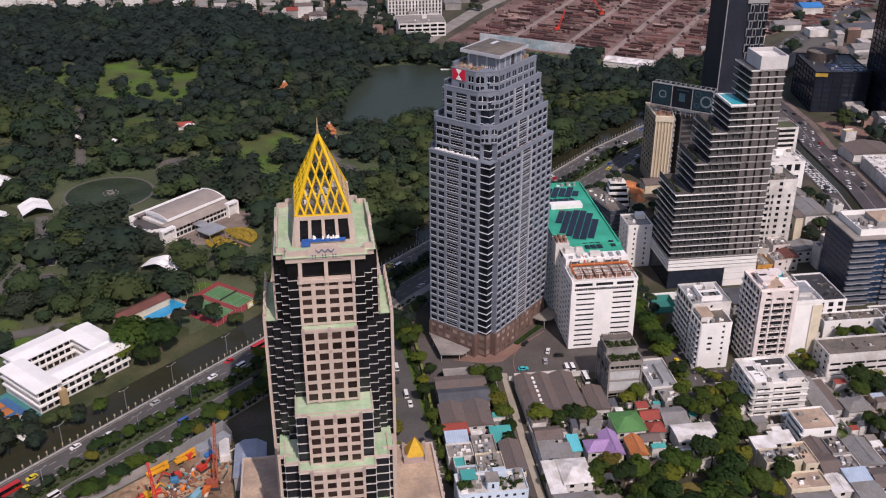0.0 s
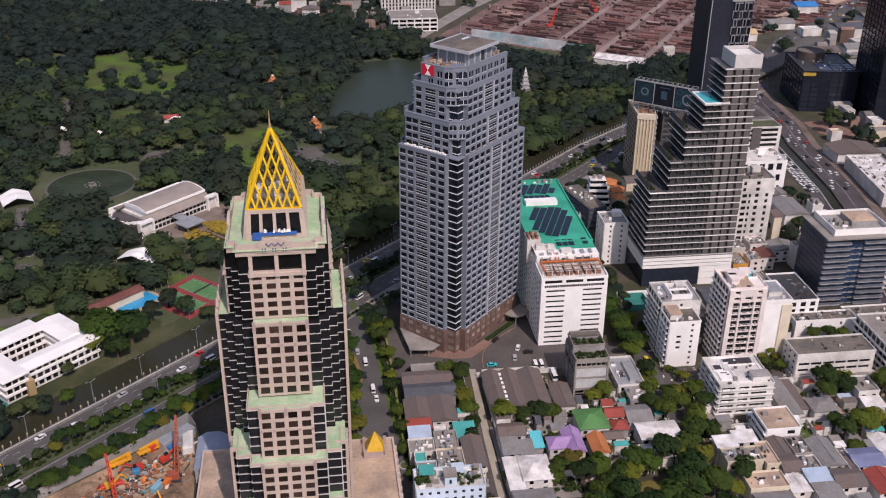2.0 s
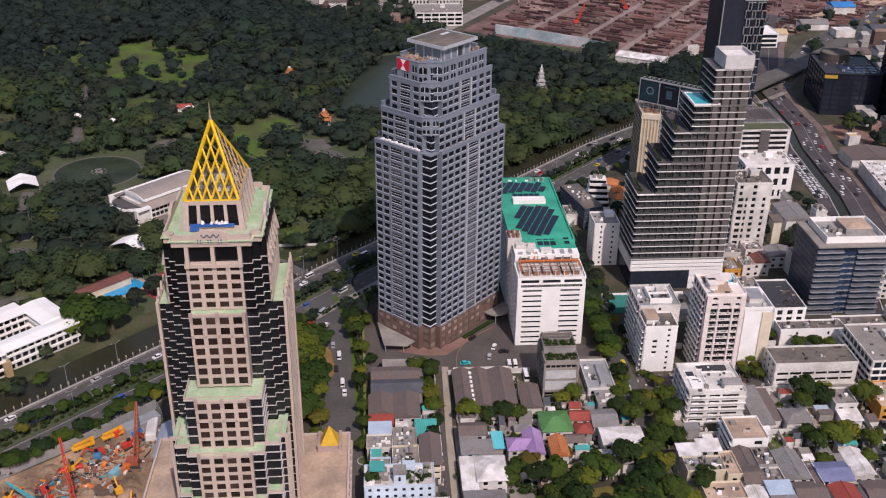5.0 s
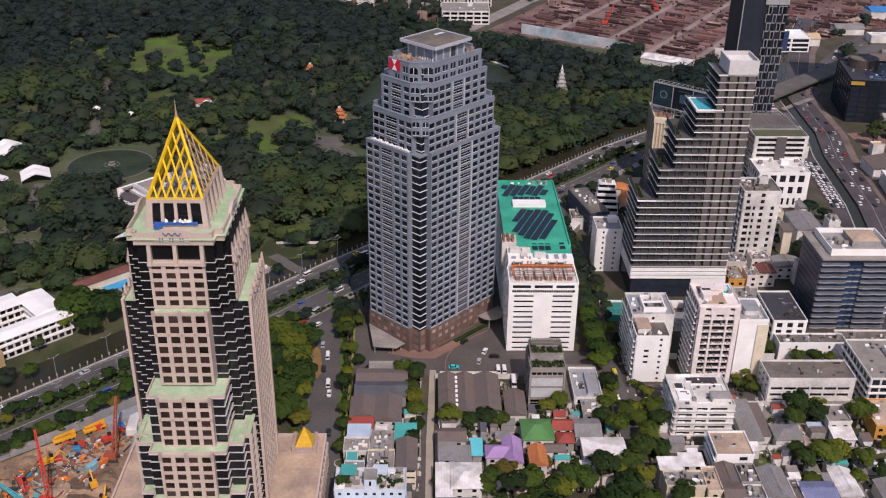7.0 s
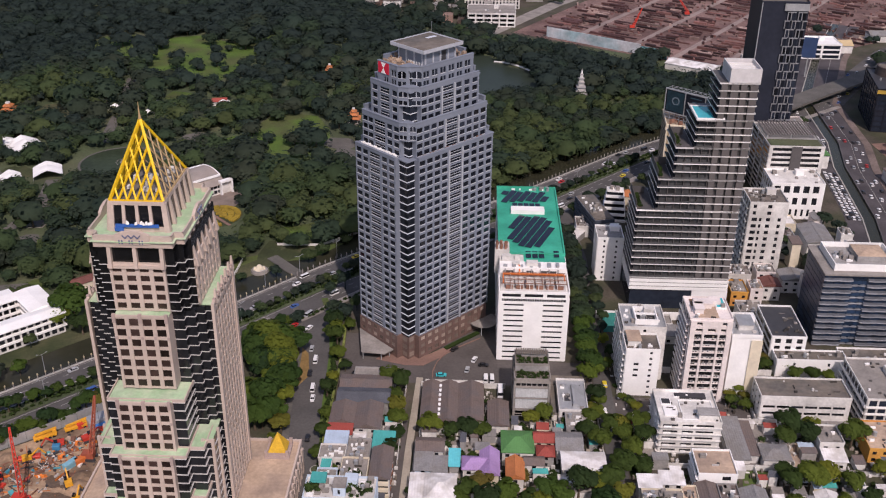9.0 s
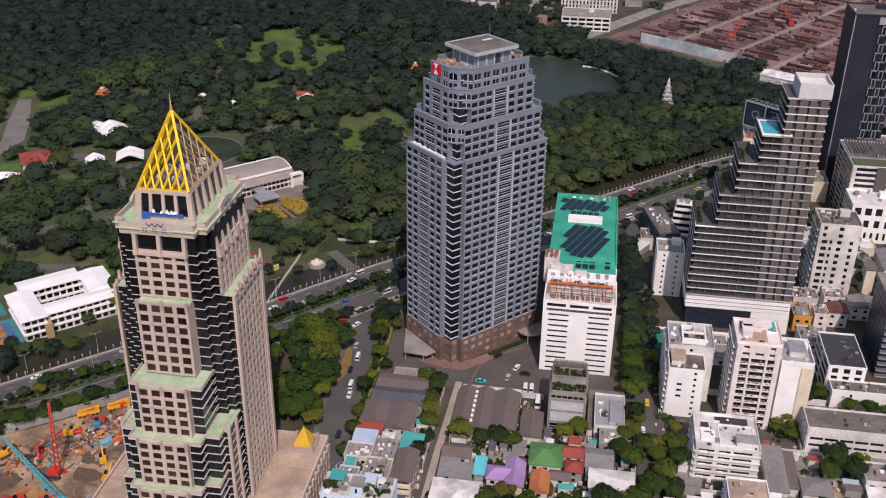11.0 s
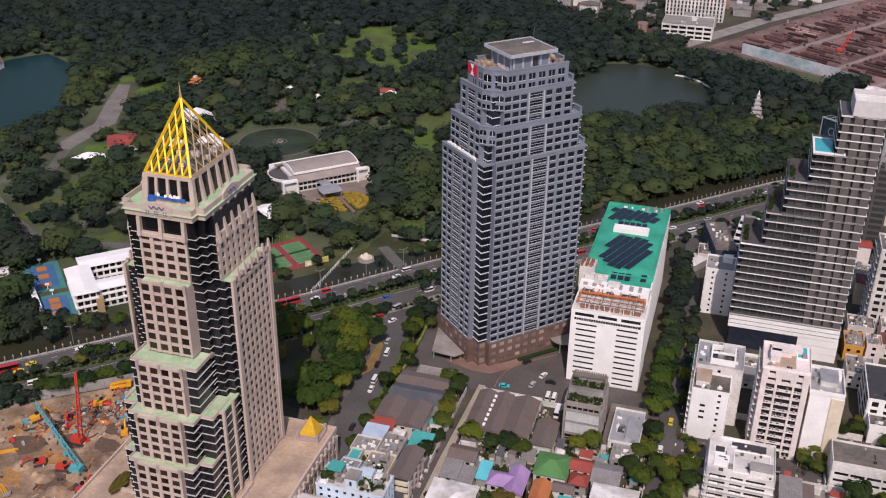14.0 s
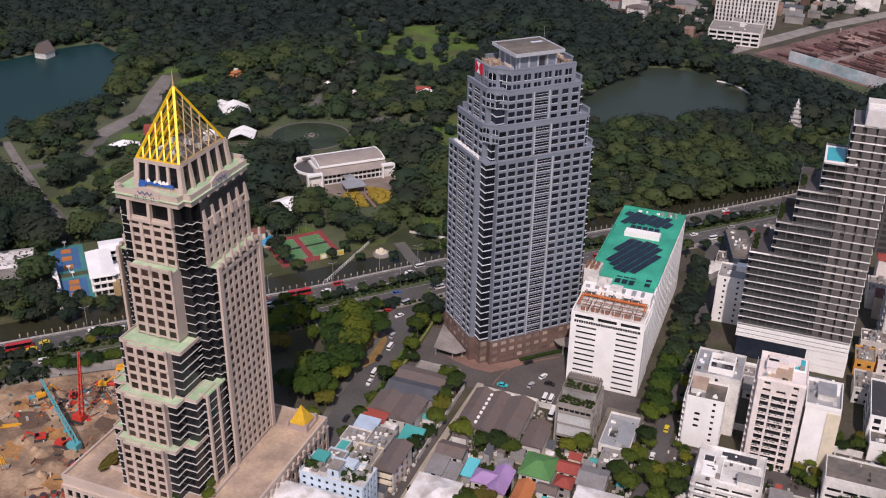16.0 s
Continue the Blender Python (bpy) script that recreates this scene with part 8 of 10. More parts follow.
stw = thing("stair_tower", "pale blue stair tower on an apartment block", "stair tower", 53, 270, 14.1)
part("tower_wall", Geo().box(0, 0, 0, 4.2, 5, 3.8), WALLS["blue"], stw)
part("tower_roof", Geo().box(-0.2, -0.2, 3.8, 4.4, 5.2, 4.05), M_CONCRETE, stw)
part("slit_window", Geo().box(1.6, -0.06, 1.0, 2.4, 0.0, 2.8), M_GLASS, stw)
tga = thing("teal_roof_sheet", "teal sheet roof on a pale blue apartment block", "roof sheet", 44.5, 274, 14.1)
part("sheet", Geo().prism(rect(0, 0, 5.5, 5), 2.2, 3.0, rect(0.1, 0.1, 5.4, 4.9)), ROOFS["teal"], tga)
for x in (0.2, 5.0):
    for y in (0.2, 4.5):
        part("post", Geo().box(x, y, 0, x + 0.25, y + 0.25, 2.2), M_METAL, tga)


# ---- trees ----
def crown_arrays(seed, leaves, R, H, leaf, lobes=8, fine=2, spread=(0.35, 0.66), rads=(0.36, 0.52), core=0.76):
    """A crown of overlapping lobes covered with small leaf clumps, its foot at the origin."""
    rng = np.random.default_rng(seed)
    c = rng.normal(size=(lobes, 3))
    c /= np.linalg.norm(c, axis=1)[:, None]
    c *= (rng.uniform(*spread, lobes) * R)[:, None]
    c[:, 2] = np.abs(c[:, 2]) * 0.55 + H - R * 0.75
    rad = rng.uniform(*rads, lobes) * R
    c[0], rad[0] = (0, 0, H - R * 0.62), R * core
    bm = bmesh.new()
    bmesh.ops.create_icosphere(bm, subdivisions=fine, radius=1.0)
    iv = np.array([v.co[:] for v in bm.verts])
    fi = np.array([[v.index for v in f.verts] for f in bm.faces])
    bm.free()
    vs, fs, ns, n = [], [], [], 0
    mid = np.array([0, 0, H - R * 0.95])

    def outward(pts, d):
        """Soft normals: half out of the lobe, half out of the whole crown."""
        w = (pts - mid) / R
        w = d * 0.42 + w * 0.62 + np.array([0, 0, 0.45])
        return w / np.maximum(np.linalg.norm(w, axis=1), 1e-6)[:, None]

    for i in range(lobes):
        s = iv * (rad[i] * 0.82) * rng.uniform(0.86, 1.08, (len(iv), 1))
        s[:, 2] *= 0.8
        vs.append(s + c[i])
        ns.append(outward(s + c[i], iv))
        fs.append(np.c_[fi, fi[:, 2]] + n)
        n += len(iv)
    k = rng.integers(0, lobes, leaves * 3)
    d = rng.normal(size=(leaves * 3, 3))
    d[:, 2] = d[:, 2] + 0.45
    d /= np.linalg.norm(d, axis=1)[:, None]
    p = c[k] + d * np.array([1, 1, 0.82]) * (rad[k] * rng.uniform(0.84, 1.08, leaves * 3))[:, None]
    inside = np.zeros(len(p), bool)
    for i in range(lobes):
        inside |= (np.linalg.norm(p - c[i], axis=1) < rad[i] * 0.78) & (k != i)
    p, d = p[~inside][:leaves], d[~inside][:leaves]
    m = len(p)
    nrm = d * 0.75 + np.array([0, 0, 0.5]) + rng.normal(size=(m, 3)) * 0.2
    nrm /= np.linalg.norm(nrm, axis=1)[:, None]
    t = np.cross(nrm, rng.normal(size=(m, 3)))
    t /= np.linalg.norm(t, axis=1)[:, None]
    b = np.cross(nrm, t)
    sz = (leaf * rng.uniform(0.55, 1.3, m))[:, None]
    q = np.stack([p - t * sz * 0.6, p - b * sz * 0.45 + nrm * sz * 0.12, p + t * sz * 0.6, p + b * sz * 0.45 + nrm * sz * 0.12], 1).reshape(-1, 3)
    vs.append(q)
    fs.append(np.arange(m * 4).reshape(-1, 4) + n)
    ns.append(outward(q, np.repeat(d + rng.normal(size=(m, 3)) * 0.5, 4, 0)))
    return np.concatenate(vs), np.concatenate(fs), np.concatenate(ns)



def raw_mesh(name, v, f, material, tone=None, nrm=None):
    """A mesh from arrays of points and four-cornered faces (a repeated last corner marks a triangle)."""
    tri = f[:, 2] == f[:, 3]
    cnt = np.where(tri, 3, 4)
    loops = f.reshape(-1)[np.c_[np.ones((len(f), 3), bool), ~tri].reshape(-1)]
    me = bpy.data.meshes.new(name)
    me.vertices.add(len(v))
    me.vertices.foreach_set("co", v.astype(np.float32).reshape(-1))
    me.loops.add(len(loops))
    me.loops.foreach_set("vertex_index", loops.astype(np.int32))
    me.polygons.add(len(f))
    me.polygons.foreach_set("loop_start", np.r_[0, np.cumsum(cnt)[:-1]].astype(np.int32))
    me.update(calc_edges=True)
    if tone is not None:
        me.attributes.new("tone", "FLOAT", "POINT").data.foreach_set("value", tone.astype(np.float32))
    if nrm is not None:
        me.attributes.new("custom_normal", "FLOAT_VECTOR", "POINT").data.foreach_set("vector", nrm.astype(np.float32).reshape(-1))
        me.update()
    me.materials.append(material)
    return me


def trunk_geo(seed, H, r):
    q = random.Random(seed)
    g = Geo().cone(0, 0, 0, H * 0.55, r, r * 0.6, 7)
    for i in range(5):
        a = 2 * math.pi * (i + q.random()) / 5
        g.beam((0, 0, H * q.uniform(0.3, 0.5)), (math.cos(a) * H * 0.26, math.sin(a) * H * 0.26, H * q.uniform(0.6, 0.8)), r * 0.7)
    return g


KINDS, RAW, FAR_TREES = [], [], []
for i in range(7):
    R, H = (4.2, 8.0) if i < 4 else (3.0, 6.4)
    H += (i % 3) * 0.8
    v, f, nn = crown_arrays(100 + i, 760, R, H, 0.74, 16, 1, (0.5, 0.9), (0.18, 0.36), 0.8)
    RAW.append((*crown_arrays(100 + i, 300, R, H, 1.05, 12, 1, (0.45, 0.86), (0.24, 0.42)), R))
    KINDS.append(((raw_mesh("crown", v, f, M_LEAF2, None, nn), raw_mesh("crown", v, f, M_LEAF3, None, nn)), trunk_geo(i, H, 0.32).mesh("trunk", M_BARK), R))


def tree(x, y, size, k, group="street trees", rz=0.0, dark=0):
    crown, trunk, R = KINDS[k % len(KINDS)]
    if -29 < off_avenue(x, y) < 5:
        return
    if y > 400 or x < -92:
        FAR_TREES.append((x, y, size, k % len(KINDS), rz))
        return
    th = thing("tree", "broad leafy dark green tree in a dense row" if dark else "broad leafy green tree beside houses and streets", "tree", x, y, 0, rz, group)
    s = size / R
    piece("trunk", trunk, th, 0, 0, 0)
    piece("crown", crown[dark], th, 0, 0, 0)
    th.scale = (s, s, s * 0.95)
    return th


rt = random.Random(5)
NEAR = [(83, 322, 4.6), (98, 322, 4.4), (103, 321, 4.0), (91, 321, 4.0), (65, 356, 4.6), (70, 350, 4.4), (69, 336, 4.6), (70, 328, 4.4), (68, 343, 4.0), (71, 319, 3.6), (69, 310, 3.6), (128, 333, 4.8), (123, 331, 3.4), (103, 290, 5.0), (98, 287, 4.4), (118, 296, 3.4),
        (158, 323, 4.4), (164, 327, 4.6), (165, 318, 4.2), (160, 312, 4.6), (150, 294, 5.0), (143, 292, 4.6), (156, 303, 5.0), (163, 302, 4.0), (138, 288, 5.2), (147, 279, 5.6), (153, 286, 5.0), (131, 284, 5.0), (152, 270, 5.4), (141, 272, 5.4), (158, 268, 4.0), (112, 284, 4.8), (106, 280, 4.6), (126, 287, 4.4), (120, 281, 4.2), (153, 326, 4.4), (149, 316, 4.4), (149, 336, 3.8), (150, 345, 4.0),
        (222, 329, 5.4), (228, 324, 5.2), (219, 322, 4.4), (232, 331, 4.2), (245, 322, 6.0), (251, 306, 4.0), (222, 297, 5.8), (229, 300, 5.6), (215, 296, 4.4), (214, 303, 3.6), (237, 296, 4.4), (226, 380, 3.0), (217, 376, 3.4), (220, 372, 3.0), (235, 366, 3.6), (243, 366, 3.4), (249, 366, 3.0), (210, 345, 3.2),
        (48, 296, 2.8), (44, 292, 3.0), (42, 330, 3.6), (42, 318, 3.6), (42, 306, 3.2), (40, 345, 3.6), (41, 356, 3.2), (45, 365, 3.2), (41, 373, 3.6), (39, 384, 4.2), (38, 392, 4.6), (34, 412, 4.0), (40, 405, 4.4), (44, 416, 3.6), (146, 331, 3.6), (144, 322, 3.6), (78, 286, 2.4), (100, 307, 2.2), (96, 282, 3.8), (110, 272, 4.6), (118, 266, 5.0), (128, 262, 5.0), (104, 264, 4.4), (138, 258, 5.0), (150, 256, 5.0), (214, 286, 3.4), (232, 288, 3.6), (242, 290, 4.2)]
for i in range(25):
    NEAR.append((147.6 + (i % 2) * 1.6 + rt.uniform(-0.8, 0.8), 362 + i * 5.4, rt.uniform(4.4, 5.4)))
for i in range(14):
    NEAR.append((151.0 + rt.uniform(-0.8, 0.8), 366 + i * 8.6, rt.uniform(3.4, 4.4)))
for i in range(9):
    NEAR.append((rt.uniform(157, 160), 372 + i * 9.5, rt.uniform(2.6, 3.4)))
for i in range(40):
    NEAR.append((rt.uniform(3, 23), rt.uniform(322, 380), rt.uniform(4.8, 7.2)))
for i in range(14):
    NEAR.append((rt.uniform(-26, 2), rt.uniform(338, 378), rt.uniform(3.6, 5.4)))
for i in range(14):
    NEAR.append((rt.uniform(108, 168), rt.uniform(255, 280), rt.uniform(3.6, 5.4)))
for i in range(12):
    NEAR.append((rt.uniform(174, 222), rt.uniform(485, 545), rt.uniform(3.0, 4.6)))
for i in range(10):
    NEAR.append((rt.uniform(254, 300), rt.uniform(470, 530), rt.uniform(3.4, 5)))
NEAR += [(153.6, 367.6, 3.4), (150.8, 344.4, 4.0), (147, 338, 3.2), (143.5, 321.3, 3.6), (157, 327.3, 3.8), (210, 364, 3.0), (206, 349, 2.6), (209, 356, 2.8), (161, 349.5, 1.8), (157.5, 432, 4.2), (157, 424, 3.4), (165, 340, 2.4), (164, 345, 2.2)]
NEAR += [(-123, 333, 4.4), (-122, 341, 4.8), (-113, 334, 4.0), (-127, 329, 4.2), (-116, 340, 4.6), (-105, 349.5, 4.6), (-109, 345, 3.6), (-101, 353, 3.4), (-132, 326, 4.2)]
NEAR += [(36.5, 398, 4.4), (38, 405, 4.0), (35, 390, 3.0), (24, 346, 4.4), (22, 338, 5.2), (23, 330, 4.8), (25, 322, 4.0), (21, 356, 5.0), (18, 364, 5.4), (14, 372, 5.0), (24, 312, 3.6), (0, 446, 3.2), (14, 462, 4.0), (20, 470, 3.8), (-16, 440, 2.6), (-28, 446, 3.4), (-30, 436, 3.0)]
NEAR += [(-142, 330, 6.0), (-73, 400, 8.0), (-77, 388, 5.6), (-51, 423, 5.6), (-60, 431, 5.0), (-66, 420, 4.6), (-40, 418, 3.6), (-96, 376, 3.2), (-136, 337, 6.4), (-130, 342, 6.2), (-124, 343, 4.6), (-118, 350, 4.0), (-100, 348, 3.6), (-147, 325, 5.6), (-152, 322, 5.4), (-84, 398, 10.5), (-76, 406, 6.5), (-88, 390, 5.5), (-92, 355, 3.8), (-72, 412, 5.0), (-100, 262, 5.0), (-96, 256, 4.6), (-104, 258, 4.2), (-110, 266, 4.6), (36, 436, 3.6), (30, 430, 3.4), (54, 420, 3.4), (48, 424, 3.6), (60, 428, 3.2), (43, 398, 3.0)]
RP = [Vector(p) for p in RAMA]


def along(o, step, jit, lo, hi):
    """Points beside the park road at offset o, from stretch lo to hi."""
    out = []
    for i in range(lo, hi):
        a, b = RP[i], RP[i + 1]
        d = (b - a).normalized()
        n = Vector((d.y, -d.x))
        s = rt.random() * step
        while s < (b - a).length:
            p = a + d * s + n * (o + rt.uniform(-jit, jit))
            out.append((p.x, p.y))
            s += step * rt.uniform(0.7, 1.3)
    return out


for x, y in along(15, 5.2, 1.6, 1, 7):
    NEAR.append((x, y, rt.uniform(1.8, 3.4)))
for x, y in along(33.5, 3.6, 1.6, 1, 4):
    if not (20 < x < 46 and 380 < y < 440):
        NEAR.append((x, y, rt.uniform(2.6, 4.4)))
for x, y in along(40, 11, 2.5, 5, 9):
    NEAR.append((x, y, rt.uniform(3.0, 4.4)))
for i, (x, y, s) in enumerate(NEAR):
    if inside(np.array([x]), np.array([y]), GARDEN)[0]:
        continue
    if 104 < x < 166 and y < 300:
        s *= 1.05
    shade = s > 9 or 143 < x < 153 and y > 355 or 104 < x < 166 and y < 292 and i % 2 or x < 25 and i % 3
    tree(x, y, s, rt.randrange(7), rz=rt.uniform(0, 360), dark=1 if shade else 0)

# low shrubs on the planted strips: one mass
hv, hf, hn = [], [], 0
sv, sf, sn = crown_arrays(300, 40, 1.3, 1.5, 0.55, 3, 1)
strip = along(13.5, 2.6, 0.8, 1, 8) + along(16.5, 2.6, 0.8, 1, 8) + along(33.5, 3.0, 0.8, 1, 4)
for x, y in strip:
    k = rt.uniform(0.7, 1.3)
    hv.append(sv * k + np.array([x, y, 0.2]))
    hf.append(sf + hn)
    hn += len(sv)
tagged(new("hedge_shrub_mass", raw_mesh("hedge", np.concatenate(hv), np.concatenate(hf), M_HEDGE)), "clipped green shrubs along planted road strips", "hedge", kind="stuff")

# ---- the park's woods ----
rng = np.random.default_rng(11)
gx, gy = np.meshgrid(np.arange(-600, 330, 9.0), np.arange(330, 1090, 9.0))
px = (gx + rng.uniform(-4.2, 4.2, gx.shape)).ravel()
py = (gy + rng.uniform(-4.2, 4.2, gy.shape)).ravel()
keep = inside(px, py, PARK) & inside(px, py, [(-60, 200), (-225, 368), (-615, 780), (-385, 1010), (-370, 1200), (400, 1200), (400, 200)])
for poly in LAWNS + [LAKE_R, LAKE_L, PLAZA]:
    keep &= ~inside(px, py, poly) | ((rng.random(len(px)) < 0.2) & (poly in LAWNS))


def clear(x, y, r):
    global keep
    keep &= (px - x) ** 2 + (py - y) ** 2 > r * r


def clear_line(pts, w):
    global keep
    for (x0, y0), (x1, y1) in zip(pts[:-1], pts[1:]):
        L2 = (x1 - x0) ** 2 + (y1 - y0) ** 2
        t = np.clip(((px - x0) * (x1 - x0) + (py - y0) * (y1 - y0)) / L2, 0, 1)
        keep &= (px - x0 - t * (x1 - x0)) ** 2 + (py - y0 - t * (y1 - y0)) ** 2 > w * w


clear(-124.5, 588, 35)
clear(-47, 514, 17)
clear_line([(-252, 545), (-252, 582), (-268, 620), (-287, 660)], 14)
clear(273, 811, 26)
clear(255, 795, 16)
clear(-148, 507, 12)
clear(-81, 480, 12)
clear(-42, 500, 17)
clear(-36, 506, 12)
clear(-160, 560, 10)
clear(-84, 480, 6)
clear(-121, 512, 7)
clear(-61, 480, 4)
clear_line([(130, 905), (165, 880), (240, 829), (262, 815)], 19)
clear_line(PARK_WALK, 9)
clear_line(RAMA[:5], 24)
clear_line(RAMA[4:], 7.5)
for L in PATHS:
    clear_line(L, 6.5)
for x, y, r in ((-75, 540, 34), (-60, 530, 26), (-48, 510, 22), (-80, 436, 17), (-48, 442, 24), (-106, 382, 36), (-150, 385, 20), (-130, 360, 20), (-172, 362, 20), (-192, 606, 14), (-168, 568, 14), (-181, 556, 9), (-84, 488, 9), (-221, 519, 12), (-206, 612, 10), (-177, 619, 6), (-161, 685, 6), (-166, 678, 5),
                (13, 670, 8), (13, 655, 8), (-18, 772, 8), (-229, 667, 10), (-222, 655, 7), (-249, 713, 8), (-88, 702, 9), (-216, 552, 16), (-208, 540, 9), (-407, 660, 10), (176, 737, 7), (177, 726, 6), (-148, 640, 12), (-12, 460, 12), (-8, 476, 10), (8, 470, 8)):
    clear(x, y, r)
rg = random.Random(37)
for i in range(44):
    x, y, r = (rg.uniform(-240, 0), rg.uniform(395, 570), rg.uniform(4, 10)) if i < 26 else (rg.uniform(-300, 60), rg.uniform(600, 880), rg.uniform(6, 13))
    if any(inside(np.array([x]), np.array([y]), q)[0] for q in LAWNS + [PLAZA]) or not inside(np.array([x]), np.array([y]), PARK)[0] or math.hypot(x + 55, y - 530) < 55 or math.hypot(x + 127, y - 592) < 40 or y < x * 0.96 + 462 or any(inside(np.array([x]), np.array([y]), [(a * 1.0, b) for a, b in q])[0] for q in (LAKE_R, LAKE_L)) or math.hypot(x - 70, y - 790) < 95:
        continue
    clear(x, y, r + 3)
    ring9 = [(x + r * rg.uniform(0.75, 1.3) * math.cos(2 * math.pi * k / 11), y + r * rg.uniform(0.75, 1.3) * math.sin(2 * math.pi * k / 11)) for k in range(11)]
    single("clearing", Geo().prism(ring9, 0.06, 0.12 + 0.002 * i), rg.choice((M_LAWN, M_VERGE, M_LAWN, M_PARKPATH)), "small open clearing between park trees", "clearing", "park clearings", "structure")
far_var = []
for i in range(6):
    near_v = crown_arrays(200 + i, 250, 6.6, 10.5, 1.1, 9, 1, (0.55, 0.8), (0.26, 0.38), 0.94)
    far_v = crown_arrays(220 + i, 108, 6.8, 10.5, 1.45, 7, 1, (0.55, 0.8), (0.26, 0.38), 0.94)
    far_var.append((near_v, far_v))
fx, fy = px[keep], py[keep]
size = rng.choice([0.75, 0.95, 1.1, 1.3, 1.6], len(fx)) * rng.uniform(0.85, 1.15, len(fx)) * (0.9 + 0.25 * np.sin(fx * 0.021) * np.cos(fy * 0.017))
size = np.where((fx > 5) & (fx < 165) & (fy > 645) & (fy < 745), np.minimum(size, 0.95), size)
vs, fs, ts, ns, n = [], [], [], [], 0
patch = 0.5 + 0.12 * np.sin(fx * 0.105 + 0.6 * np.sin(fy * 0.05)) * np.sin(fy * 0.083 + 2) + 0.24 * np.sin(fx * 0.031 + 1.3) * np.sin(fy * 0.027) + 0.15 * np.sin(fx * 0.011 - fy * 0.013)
tg = Geo().cone(0, 0, 0, 6.5, 0.4, 0.25, 5)
tv, tf = np.array(tg.v), np.array([(a, b, c, d) for a, b, c, d in (q if len(q) == 4 else (q[0], q[1], q[2], q[2]) for q in tg.f)])
bv, bf, bn = [], [], 0
for i in range(len(fx)):
    v, f, nn = far_var[rng.integers(6)][0 if fy[i] < 480 else 1]
    a, s = rng.uniform(0, 6.28), size[i]
    ca, sa = math.cos(a) * s, math.sin(a) * s
    w = np.c_[(v[:, 0] * ca - v[:, 1] * sa) * 1.08 + fx[i], (v[:, 0] * sa + v[:, 1] * ca) * 1.08 + fy[i], v[:, 2] * s * rng.uniform(0.7, 1.05)]
    vs.append(w)
    fs.append(f + n)
    ns.append(np.c_[(nn[:, 0] * ca - nn[:, 1] * sa) / s, (nn[:, 0] * sa + nn[:, 1] * ca) / s, nn[:, 2]])
    # farther trees take lower, bluer tones, which paints haze by distance
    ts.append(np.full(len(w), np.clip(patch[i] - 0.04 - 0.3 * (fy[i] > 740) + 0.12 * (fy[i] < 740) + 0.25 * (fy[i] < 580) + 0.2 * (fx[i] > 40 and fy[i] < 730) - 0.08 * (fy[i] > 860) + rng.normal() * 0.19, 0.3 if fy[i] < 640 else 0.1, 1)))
    n += len(w)
    bv.append(tv * [s, s, s] + [fx[i], fy[i], 0])
    bf.append(tf + bn)
    bn += len(tv)
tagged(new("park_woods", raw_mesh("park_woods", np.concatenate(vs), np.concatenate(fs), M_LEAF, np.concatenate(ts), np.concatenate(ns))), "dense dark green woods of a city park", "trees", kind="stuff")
tagged(new("park_trunk_mass", raw_mesh("park_trunks", np.concatenate(bv), np.concatenate(bf), M_BARK)), "brown trunks under a park's tree crowns", "trunks", kind="stuff")


# trees between far houses
qx, qy = rng.uniform(-620, 60, 330), rng.uniform(960, 1250, 330)
ok = ~inside(qx, qy, PARK)
qx, qy = qx[ok], qy[ok]
ex, ey = rng.uniform(230, 330, 160), rng.uniform(745, 860, 160)
ok = ~inside(ex, ey, MARKET) & ((ex - 270) ** 2 + (ey - 806) ** 2 > 900)
qx, qy = np.r_[qx, ex[ok], rng.uniform(380, 700, 90), rng.uniform(30, 84, 60), rng.uniform(140, 200, 20), rng.uniform(-200, 220, 90)], np.r_[qy, ey[ok], rng.uniform(560, 980, 90), rng.uniform(960, 1100, 60), rng.uniform(1020, 1130, 20), rng.uniform(1080, 1260, 90)]
vs, fs, ts, ns, n = [], [], [], [], 0
for x, y in zip(qx, qy):
    v, f, nn = far_var[rng.integers(6)][1]
    ns.append(nn)
    s = rng.uniform(0.6, 1.2)
    vs.append(v * s + [x, y, 0])
    fs.append(f + n)
    ts.append(np.full(len(v), rng.uniform(0, 0.7)))
    n += len(v)
tagged(new("far_tree_mass", raw_mesh("far_trees", np.concatenate(vs), np.concatenate(fs), M_LEAF, np.concatenate(ts), np.concatenate(ns))), "scattered dark green trees between far city houses", "trees", kind="stuff")

# ---- market rows and far city ----
e1, e2, o0 = Vector((0.836, -0.549)), Vector((0.549, 0.836)), Vector((150, 915))
MARKET_CRANES = []
LANES = [-12, 34.6, 89, 133.9, 174.9, 218, 261, 304, 347, 390, 433, 476]
berms = [Geo(), Geo(), Geo()]
rm = random.Random(3)
for j in range(50):
    s = -40
    while s < 480:
        w = rm.uniform(4, 22)
        p = o0 + e1 * s + e2 * (j * 6.6 + 3 + rm.uniform(-0.4, 0.4))
        if rm.random() < 0.9 and not any(s - 3 < c < s + w + 3 for c in LANES) and inside(np.array([p.x]), np.array([p.y]), MARKET)[0]:
            d = rm.choice((1.6, 2.2, 2.8, 3.4))
            rm.choice((berms[0], berms[0], berms[0], berms[1], berms[2])).prism([tuple(t) for t in (p, p + e1 * w, p + e1 * w + e2 * d, p + e2 * d)], 0.05, rm.uniform(0.6, 2.2))
        s += w + rm.uniform(0.3, 2.5)
